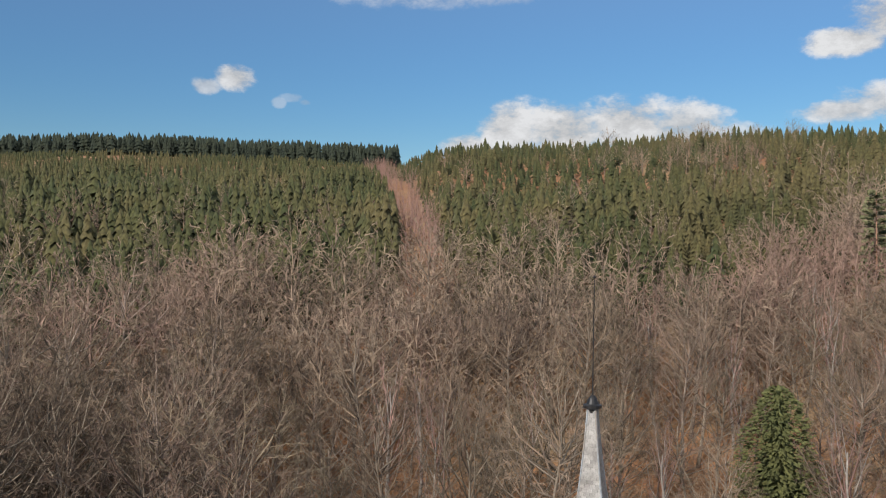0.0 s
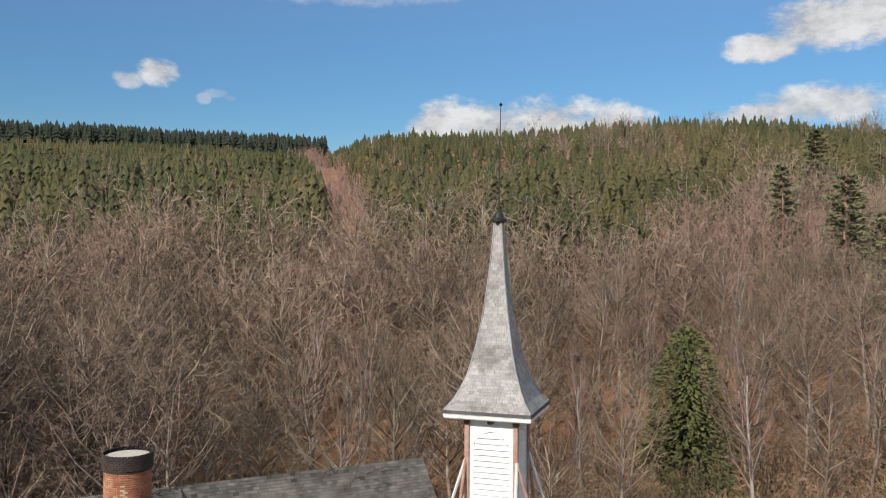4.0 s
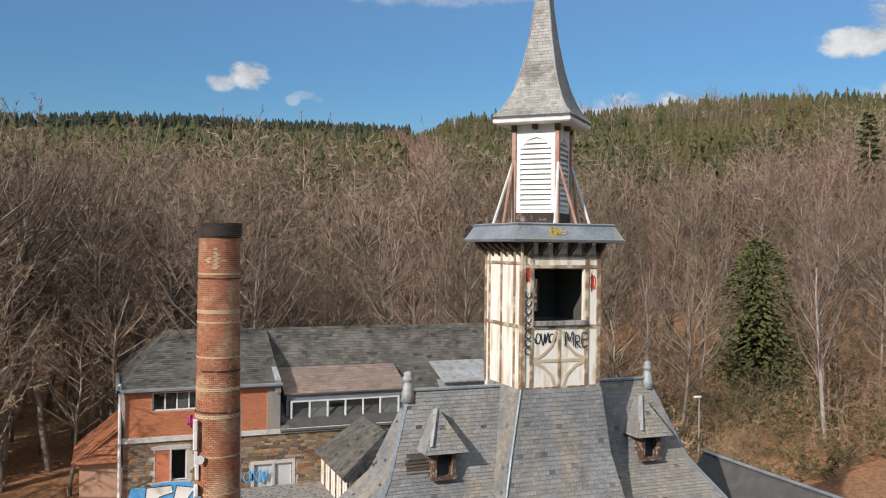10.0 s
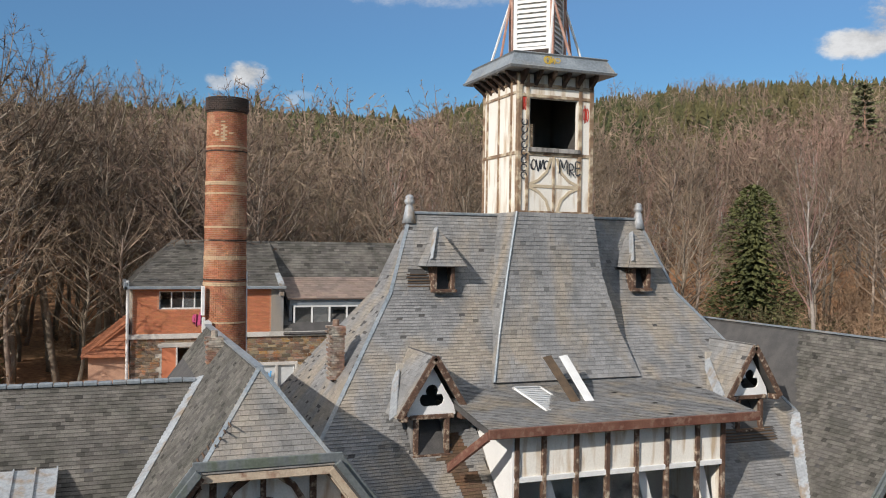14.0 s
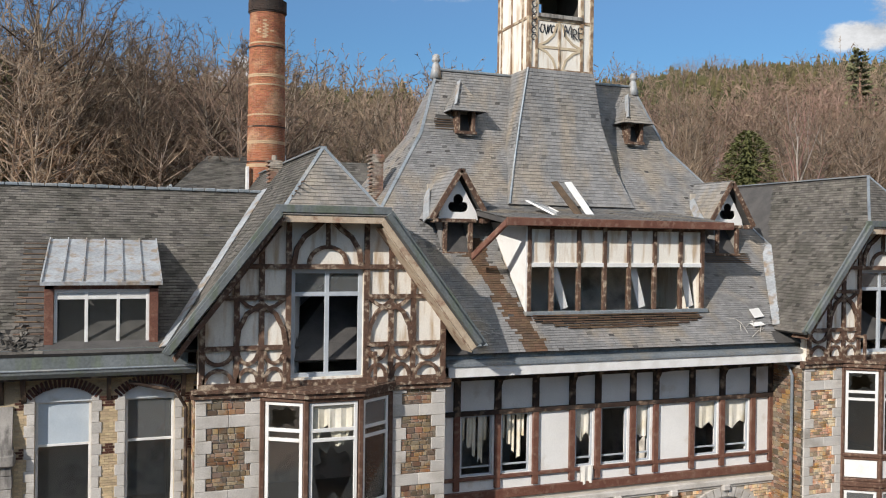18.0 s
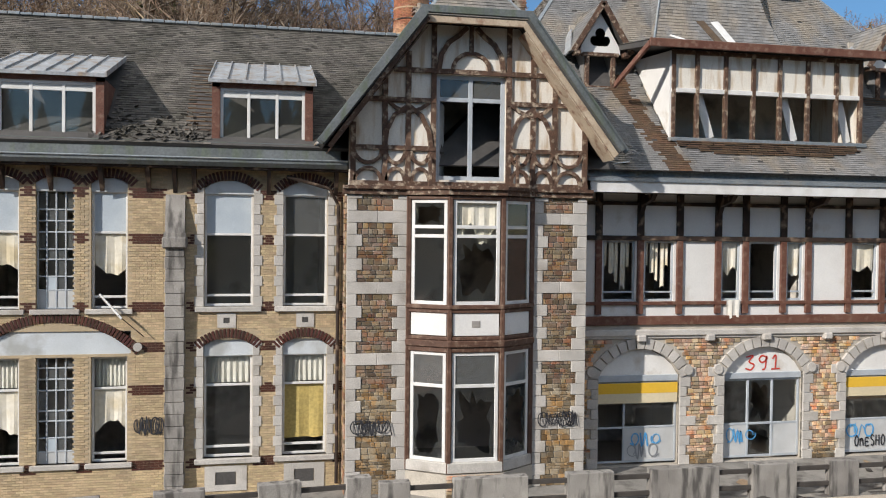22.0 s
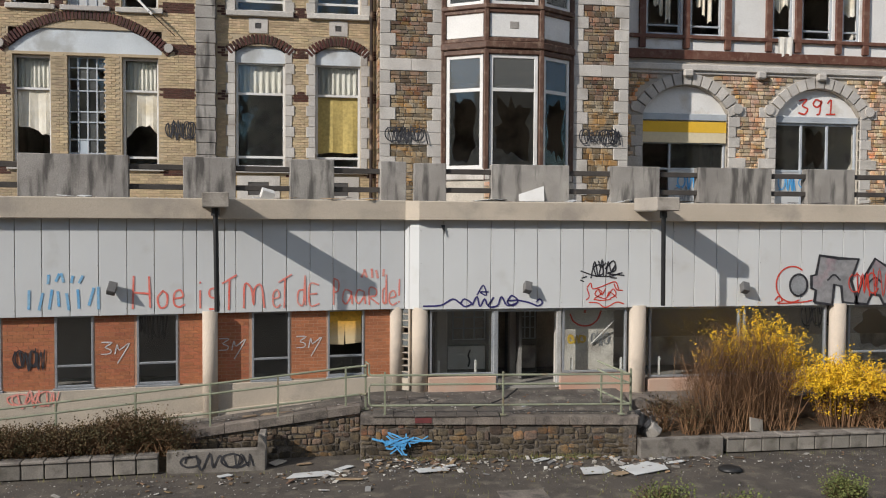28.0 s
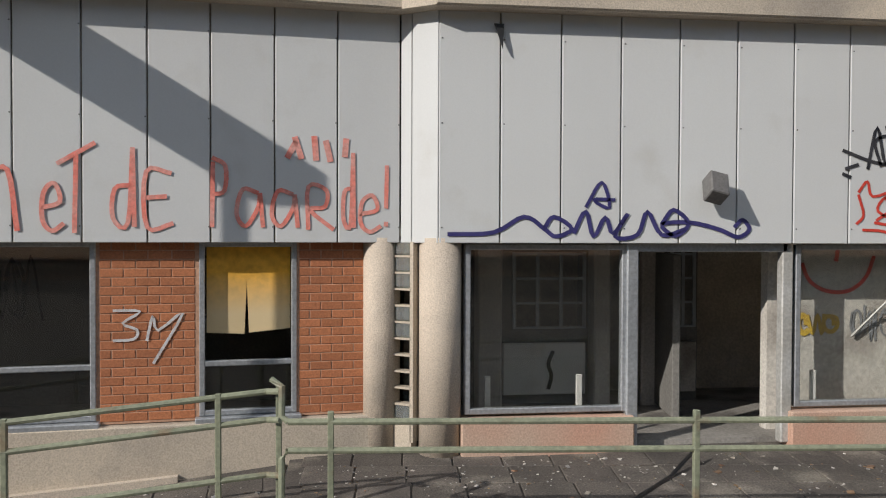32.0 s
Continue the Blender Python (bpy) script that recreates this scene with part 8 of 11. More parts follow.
def rear_building():
    e = thing("rear_building", (12, 52, 13), "long rear building of red brick and stone under a slate roof", "building")
    y = 49.0
    lw = part("stone_wall", holed(Acc(), -0.2, 26, 11, 19.8, y, y + 0.4, [(1.65, 3.5, 17.3, 19.2), (7.6, 10.0, 16.3, 17.85)]).box(-0.2, 0.2, y + 0.4, 60, 11, 22.9).box(-0.2, 26, 59.6, 60, 11, 20), M_SMORTAR, e, "rubble stone ground floor")
    st = stones_field([(-0.2, 26, 14.2, 19.75)], y, random.Random(8), (0.42, 0.19), lambda x, z: 1.4 < x < 3.75 and 17.1 < z < 19.45 or 7.4 < x < 10.2 and z < 18.05)
    lay_stones(lw, st, y, limit=0, deep=0.07, rest_label="pale rubble stones")
    wins = [(1.45, 4.35, 21.6, 22.75)]
    bw = part("brick_wall", holed(Acc(), -0.1, 8.42, 20.05, 22.95, y - 0.02, y + 0.3, wins), M_RMORTAR, e, "red brick upper wall")
    br, row, z = Acc(), 0, 20.07
    while z < 22.9:
        x = -0.1 + 0.12 * (row % 2)
        while x < 8.3:
            if not any(a - 0.1 < x + 0.11 < b + 0.1 and c - 0.03 < z + 0.04 < d for a, b, c, d in wins):
                br.add([(x + i * 0.225, y - 0.02 - 0.012 * (1 - k), z + j * 0.066) for k in (0, 1) for i, j in ((0, 0), (1, 0), (1, 1), (0, 1))], [(0, 1, 2, 3), (0, 4, 5, 1), (1, 5, 6, 2), (2, 6, 7, 3), (3, 7, 4, 0)])
            x += 0.24
        z += 0.078
        row += 1
    part("bricks", br, M_RBRICK, bw, kind="stuff")
    part("string_course", Acc().cbox(-0.4, 26, y - 0.18, y + 0.1, 19.75, 20.06, 0.02), M_QUOIN, e, "pale string course")
    window(e, [1.45, 2.2, 2.9, 3.6, 4.35], [21.6, 22.75], y + 0.08, [["broken", "glass", "dusty", "glass"]], M_WFRAME, 0.08, label="white strip window", seed=301)
    scribble(e, "graffiti", M_INK_PINK, (3.45, y - 0.05, 20.55), (0.95, 0.8), 31, 5, 0.15, label="pink sprayed letters")
    scribble(e, "graffiti", M_INK_NAVY, (4.2, y - 0.05, 20.9), (0.6, 0.8), 32, 3, 0.14, label="blue sprayed letters")
    window(e, [2.55, 3.5], [17.3, 19.2], y + 0.1, [["empty"]], M_WFRAME, 0.07, label="gaping window with a pale frame", seed=305)
    part("brick_infill", Acc().box(1.65, 2.5, y + 0.02, y + 0.3, 17.3, 19.2), M_RBRICK, e, "red brick infill beside the window")
    for k, (xa, xb, za, zb) in enumerate(((1.4, 3.75, 19.2, 19.45), (1.4, 3.75, 17.1, 17.3), (2.5, 2.6, 17.3, 19.2), (7.4, 10.2, 17.85, 18.08), (8.72, 8.9, 16.4, 17.85), (7.4, 7.6, 16.4, 17.85), (10.0, 10.2, 16.4, 17.85))):
        part("surround", Acc().cbox(xa, xb, y - 0.05, y + 0.3, za, zb, 0.015), M_QUOIN, e)
    blue = [(0.15, 15.3), (0.05, 16.2), (0.3, 17.1), (1.2, 17.0), (2.2, 17.25), (3.3, 17.2), (4.2, 17.0), (4.4, 15.6), (3.0, 15.2), (1.4, 15.1)]
    mural = part("graffiti", Acc().prism([(u, y - 0.10, v) for u, v in blue], (0, 0.03, 0)), M_INK_BLUE, e, "large blue and white sprayed mural")
    for o in ([(1.0, 15.3), (1.15, 17.0), (2.6, 17.05), (2.7, 16.6), (1.9, 16.4), (1.8, 15.4)], [(2.4, 15.4), (2.75, 16.3), (2.9, 17.0), (4.0, 16.8), (3.6, 16.2), (4.1, 15.5), (3.3, 15.9)]):
        part("letter", Acc().prism([(u, y - 0.112, v) for u, v in o], (0, 0.01, 0)), M_WHITE, mural, "white sprayed letter")
        a_ = Acc()
        ribbon(a_, [(u, y - 0.118, v) for u, v in o + o[:1]], 0.06, (0, -1, 0), 0.003, 1)
        part("outline", a_, M_INK_BLACK, mural)
    scribble(e, "graffiti", M_INK_BLUE, (6.9, y - 0.05, 16.75), (1.6, 0.75), 45, 4, 0.1, label="blue sprayed tag")
    window(e, [7.6, 8.8, 10.0], [16.3, 17.85], y + 0.1, [["panel", "panel"]], M_WFRAME, 0.08, label="boarded twin window", seed=306)
    # roof: hipped at the end, with a long dormer
    deck, s = Acc(), Acc()
    R = [((-0.4, 48.7, 23.0), (9.2, 48.7, 23.0), (9.2, 54.7, 25.98), (2.6, 54.7, 25.98)), ((9.2, 48.7, 19.9), (26.5, 48.7, 19.9), (26.5, 54.7, 25.98), (9.2, 54.7, 25.98)), ((-0.4, 60.5, 23.0), (-0.4, 48.7, 23.0), (2.6, 54.7, 25.98), (2.6, 54.8, 25.98)),
         ((26.5, 60.5, 20), (-0.4, 60.5, 22), (2.6, 54.7, 25.98), (26.5, 54.7, 25.98))]
    for i, A in enumerate(R):
        slab(deck, *A, 0.1)
        if i < 3:
            slates(s, *A, 0.24, 0.4, 0.015, 0.01, seed=80 + i, skip=(lambda p: 9.6 < p.x < 17.8 and p.y < 51.5) if i == 1 else None)
    rf = part("roof", deck, M_DECK, e, "long grey slate roof")
    part("slates", s, M_SLATE_OLD, rf, kind="stuff")
    part("gutter", Acc().cbox(-0.6, 9.3, 48.5, 48.72, 22.86, 23.04, 0.02).cbox(-0.62, -0.4, 48.5, 54, 22.86, 23.3, 0.02), M_ZINC, e, "zinc gutter")
    part("downpipe", Acc().tube([(-0.4, 48.7, 23.4), (-0.4, 48.8, 16)], 0.09, 8), M_WFRAME, e, "pale downpipe")
    part("cheek", Acc().prism([(8.4, 48.9, 20.0), (8.4, 48.9, 22.95), (8.4, 54.4, 25.8), (8.4, 51, 21.5)], (0.8, 0, 0)), M_SLATE, e)
    part("flat_strip", Acc().prism([(9.2, 48.72, 22.4), (9.2, 48.72, 23.2), (9.2, 50.3, 23.85), (9.2, 50.3, 23.6)], (-0.35, 0, 0)), M_ZINC_PALE, e)
    d = part("dormer", Acc().box(9.7, 17.6, 49.35, 49.5, 21.72, 22.25).box(9.7, 17.6, 49.3, 49.5, 20.0, 20.35).box(9.7, 9.9, 49.5, 53, 20, 22.25).box(17.4, 17.6, 49.5, 53, 20, 22.25), M_ZINC, e, "long lead-grey dormer")
    window(e, [9.95, 11.2, 12.4, 13.6, 14.8, 16.0, 17.35], [20.35, 21.72], 49.36, [["glass", "dusty", "broken", "glass", "glass", "dusty"]], M_WFRAME, 0.12, label="white strip window of the dormer", seed=310)
    part("dormer_roof", slates(slab(Acc(), (9.5, 49.1, 22.2), (17.8, 49.1, 22.2), (17.8, 52.2, 23.5), (9.5, 52.2, 23.5), 0.08), (9.5, 49.1, 22.2), (17.8, 49.1, 22.2), (17.8, 52.2, 23.5), (9.5, 52.2, 23.5), 0.3, 0.5, seed=90), M_RUST2, d, "mossy pinkish slates")
    part("dormer", Acc().box(20.7, 24.5, 49.6, 53, 21.0, 22.4).prism([(20.5, 49.3, 22.4), (20.5, 49.3, 22.5), (20.5, 53.3, 23.9), (20.5, 53.3, 23.8)], (4.2, 0, 0)), M_ZINC_PALE, e, "pale zinc dormer")
    part("inner_wall", Acc().box(0.3, 25.5, 52.5, 52.6, 14, 22).box(0.3, 25.5, 49.4, 52.5, 19.9, 20.0).box(0.3, 8.3, 49.3, 52.5, 23.0, 23.05), M_ROOM, e)
    # low outbuildings between the houses
    o = thing("outbuilding", (10, 42, 12), "low stone outbuilding with slate roof between the houses", "building")
    part("wall", Acc().box(11.8, 17.5, 41.5, 48.6, 11, 18.6), M_PLASTER, o, "cream and brown boarded wall")
    for i in range(5):
        part("batten", Acc().box(11.74, 11.8, 41.7 + i * 1.4, 41.85 + i * 1.4, 15, 18.6), M_TIMBER, o)
    rp = part("roof", slab(slab(Acc(), (11.4, 48.8, 18.5), (11.4, 41.1, 18.5), (14.6, 42.5, 20.6), (14.6, 48.8, 20.6), 0.1), (17.9, 41.1, 18.5), (17.9, 48.8, 18.5), (14.6, 48.8, 20.6), (14.6, 42.5, 20.6), 0.1), M_DECK, o)
    part("slates", slates(slates(slates(Acc(), (11.4, 48.8, 18.5), (11.4, 41.1, 18.5), (14.6, 42.5, 20.6), (14.6, 48.8, 20.6), 0.22, 0.35, seed=91), (11.4, 41.1, 18.5), (17.9, 41.1, 18.5), (14.61, 42.5, 20.6), (14.59, 42.5, 20.6), 0.22, 0.35, seed=92),
                                 (17.9, 41.1, 18.5), (17.9, 48.8, 18.5), (14.6, 48.8, 20.6), (14.6, 42.5, 20.6), 0.22, 0.35, seed=93), M_SLATE_OLD, rp, kind="stuff")
    l = thing("lean_to", (-2, 50, 14), "small brick lean-to with a red tile roof", "shed")
    part("wall", Acc().box(-2.6, -0.25, 49.3, 54, 11, 18.8), M_RMORTAR, l)
    tl = Acc()
    slates(tl, (-3.0, 54.4, 18.7), (-3.0, 48.9, 18.7), (-0.3, 48.9, 20.9), (-0.3, 54.4, 20.9), 0.3, 0.28, 0.03, seed=95)
    slates(tl, (-3.0, 48.9, 18.7), (-0.3, 48.9, 18.7), (-0.3, 49.2, 20.9), (-0.5, 49.2, 20.9), 0.3, 0.28, 0.03, seed=96)
    slab(tl, (-3.0, 54.4, 18.66), (-3.0, 48.9, 18.66), (-0.3, 48.9, 20.86), (-0.3, 54.4, 20.86), 0.1)
    part("tiles", tl, M_TILE, l, "orange-red roof tiles", kind="stuff")
    c = thing("flat_annex", (9, 44.5, 12), "low flat-roofed block between the houses", "building")
    part("wall", Acc().box(5.4, 13.0, 40.4, 48.6, 11, 16.3), M_PLASTER, c, "plain rendered wall")
    part("roof", Acc().cbox(5.2, 13.2, 40.2, 48.8, 16.3, 16.52, 0.03), M_CONC, c, "weathered grey flat roof")


M_RUST2 = mat("mossy_pink_slate", (0.20, 0.155, 0.13), (0.26, 0.19, 0.15), 0.7, 0.85, 0.3, 16, island=0.2)
rear_building()

# ---- the low modern annex in front ----
annex = thing("annex_building", (0, 12, 0), "low modern annex with pale panels over brick and glass", "building")
SKEW = Matrix.Translation((-1.39, 10.46, 0)) @ Matrix.Rotation(radians(6.6), 4, "Z")   # the left part stands at a slight angle
STRAIGHT = Matrix.Translation((-1.03, 10.2, 0))
P0, P1 = 3.35, 5.66          # panel band
def lit_to_hem(m, pale, high, low):
    """Cloth coloured paler from a height down to its hem, as light shining through."""
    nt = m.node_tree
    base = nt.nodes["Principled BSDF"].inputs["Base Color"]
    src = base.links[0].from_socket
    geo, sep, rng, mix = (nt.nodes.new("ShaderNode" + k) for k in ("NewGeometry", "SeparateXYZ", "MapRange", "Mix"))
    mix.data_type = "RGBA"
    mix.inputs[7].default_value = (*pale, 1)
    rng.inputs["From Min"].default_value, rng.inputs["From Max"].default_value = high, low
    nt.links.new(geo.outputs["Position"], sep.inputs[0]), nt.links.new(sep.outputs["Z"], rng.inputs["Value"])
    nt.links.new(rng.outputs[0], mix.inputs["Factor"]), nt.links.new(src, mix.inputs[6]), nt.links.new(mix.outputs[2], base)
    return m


M_LAMP = mat("grey_metal_lamp", (0.14, 0.135, 0.13), (0.10, 0.10, 0.10), 2.0, 0.5, 0.1)
M_PALE_COL = mat("pale_rough_concrete", (0.56, 0.48, 0.39), (0.50, 0.43, 0.35), 1.2, 0.9, 0.5, 70, stain=(0.40, 0.35, 0.29), stain_scale=1.4, stain_at=0.64)
M_BLIND_O = lit_to_hem(mat("orange_blind", (0.74, 0.37, 0.03), (0.68, 0.37, 0.05), 1.0, 0.85, 0.15, 12), (0.66, 0.52, 0.30), 3.05, 2.62)
M_ALUPALE = mat("scuffed_pale_aluminium", (0.50, 0.50, 0.48), (0.40, 0.39, 0.36), 3.0, 0.5, 0.1, metal=0.2)
M_BLOCKGLASS = glass_mat("glass_block", (0.75, 0.88, 0.86), 0.12, 0.2, 0.2)
M_SHEET_GREY = mat("inner_grey_stone", (0.22, 0.215, 0.20), (0.16, 0.155, 0.145), 0.8, 0.85, 0.2)


def panels():
    rnd = random.Random(2)
    backing = part("panel_backing", Acc().box(-14, 0, 0.06, 0.3, P0, 6.0, SKEW).box(0, 32, 0.06, 0.3, P0, 6.0, STRAIGHT).prism([(-1.34, 10.51, P0), (-1.0, 10.27, P0), (-0.8, 10.5, P0), (-1.2, 10.75, P0)], (0, 0, 2.6)), M_DARK, annex)
    seams = [-13.1, -12.46, -11.83, -11.2, -10.57, -9.94, -9.34, -8.76, -8.15, -7.51, -6.87, -6.24, -5.57, -5.25, -4.585, -4.31, -3.66, -3.06, -2.47, -1.885, -1.27, -0.645, 0.0]
    for a, b in zip(seams, seams[1:]):
        part("panel", Acc().cbox(a + 0.008, b - 0.008, 0.0 + rnd.uniform(0, 0.006), 0.05, P0, P1 + 0.1, 0.006, SKEW), M_PANEL, annex)
    x = 0.0
    while x < 30:
        part("panel", Acc().cbox(x + 0.008, x + 0.625, 0.0 + rnd.uniform(0, 0.006), 0.05, P0, P1 + 0.1, 0.006, STRAIGHT), M_PANEL, annex)
        x += 0.633
    m = Matrix.Translation((-1.39, 10.46, 0)) @ Matrix.Rotation(math.atan2(-0.26, 0.36), 4, "Z")
    part("corner_panel", Acc().cbox(0.005, 0.13, 0.0, 0.05, P0, P1 + 0.1, 0.005, m).cbox(0.138, 0.44, 0.0, 0.05, P0, P1 + 0.1, 0.005, m), M_PANEL, annex, "white corner panel")
    # screws
    sc = Acc()
    for z in (3.5, 4.55, 5.4):
        for a in seams[5:]:
            sc.cbox(a - 0.025, a - 0.012, -0.004, 0.01, z, z + 0.014, 0.002, SKEW)
        for i in range(24):
            sc.cbox(i * 0.633 + 0.03, i * 0.633 + 0.044, -0.004, 0.01, z, z + 0.014, 0.002, STRAIGHT)
    part("screw_heads", sc, M_LAMP, annex, kind="stuff")
    part("torn_seal", Acc().prism([(-0.47, 10.19, 5.56), (-0.37, 10.19, 5.56), (-0.39, 10.14, 5.30)], (0, -0.02, 0)), M_BLACK, annex, "strip of torn black seal")
    # wall lamps
    for mm, u, z in ((STRAIGHT, 2.86, 3.93), (STRAIGHT, 9.0, 3.88), (SKEW, -7.2, 4.02)):
        lm = mm @ Matrix.Translation((u, -0.14, z)) @ Euler((radians(-35), radians(14), 0)).to_matrix().to_4x4()
        l = part("wall_lamp", Acc().cbox(-0.1, 0.1, -0.11, 0.09, -0.15, 0.13, 0.012, lm), M_LAMP, annex, "grey box-shaped floodlight")
        part("arm", Acc().cbox(-0.03, 0.03, 0.0, 0.16, -0.05, 0.02, 0.005, mm @ Matrix.Translation((u, -0.16, z))), M_LAMP, l)


panels()


def canopy():
    # edge beam, gargoyles with hanging pipes, terrace slab
    b = Acc().cbox(-14, 0.06, -0.24, 0.35, 5.68, 6.19, 0.02, SKEW)
    part("edge_beam", b, M_BEAM, annex, "beige concrete edge beam")
    part("edge_beam", Acc().cbox(-0.06, 32, -0.22, 0.35, 5.68, 6.18, 0.02, STRAIGHT), M_BEAM, annex, "beige concrete edge beam")
    part("edge_beam", Acc().prism([(-1.40, 10.215, 5.682), (-1.08, 9.985, 5.682), (-0.8, 10.3, 5.682), (-1.3, 10.6, 5.682)], (0, 0, 0.502)), M_BEAM, annex)
    part("terrace", Acc().prism([(-14, 9.3, 5.9), (-1.39, 10.7, 5.9), (-1.04, 10.5, 5.9), (31, 10.5, 5.9), (31, 15.4, 5.9), (-14, 15.4, 5.9)], (0, 0, 0.2)), M_TERRACE, annex, "flat terrace floor strewn with rubble")
    for m, u in ((SKEW, -4.82), (STRAIGHT, 6.03)):
        t = Acc()
        w = 0.30
        t.prism([m @ Vector(p) for p in ((u - w + 0.02, -0.3, 5.95), (u - w + 0.02, -1.71, 5.95), (u - w + 0.02, -1.71, 6.0), (u - w + 0.02, -0.3, 6.1))], m.to_3x3() @ Vector((2 * w - 0.04, 0, 0)))
        t.cbox(u - w, u - w + 0.1, -1.69, -0.25, 5.965, 6.30, 0.015, m).cbox(u + w - 0.1, u + w, -1.69, -0.25, 5.965, 6.30, 0.015, m).cbox(u - w, u + w, -1.80, -1.68, 5.96, 6.30, 0.015, m)
        g = part("water_spout", t, M_CONC2, annex, "concrete water spout jutting from the edge")
        q = [m @ Vector(p) for p in ((u + 0.0, -1.50, 5.95), (u + 0.01, -1.50, 5.2), (u + 0.03, -1.48, 3.55))]
        part("rain_pipe", Acc().tube(q, 0.06, 8).tube([q[0], q[0] + Vector((0, 0, -0.18))], 0.1, 8), M_BLACK, g, "black hanging rain pipe")
    # parapet of concrete boxes with dark rails between
    for x0, x1 in ((-9.42, -6.88), (-5.58, -4.28), (-2.90, -1.74), (-0.49, 0.22), (-12.6, -10.7)):
        part("parapet_block", Acc().cbox(x0, x1, 0.79, 1.13, 6.1, 7.26, 0.015, SKEW), M_CONC, annex, "stained concrete parapet box")
    xs = [(-1.10, -0.24), (1.0, 3.17), (4.36, 5.78), (6.93, 9.13), (10.24, 11.72), (12.89, 13.87), (14.94, 16.48), (17.56, 19.0), (20.1, 22.2), (23.2, 24.8)]
    for x0, x1 in xs:
        part("parapet_block", Acc().cbox(x0, x1, 10.80, 11.12, 6.1, 7.20, 0.015), M_CONC, annex, "stained concrete parapet box")
    for z in (6.42, 6.92):
        part("parapet_rail", Acc().cbox(-14, 0.2, 0.91, 0.99, z, z + 0.14, 0.012, SKEW), M_RAILWOOD, annex, "dark timber parapet rail")
        part("parapet_rail", Acc().cbox(-1.1, 30, 10.90, 10.98, z, z + 0.14, 0.012), M_RAILWOOD, annex, "dark timber parapet rail")


M_TERRACE = mat("dusty_terrace", (0.30, 0.285, 0.26), (0.22, 0.21, 0.19), 1.3, 0.9, 0.4, 30, stain=(0.12, 0.11, 0.10), stain_scale=1.5, stain_at=0.58)
M_CONC2 = mat("pitted_concrete", (0.40, 0.36, 0.31), (0.33, 0.30, 0.26), 1.5, 0.9, 0.5, 40, stain=(0.2, 0.18, 0.15), stain_scale=2.0, stain_at=0.58)
M_RAILWOOD = mat("dark_rail_timber", (0.045, 0.040, 0.036), (0.07, 0.062, 0.055), 2.0, 0.8, 0.3)
canopy()


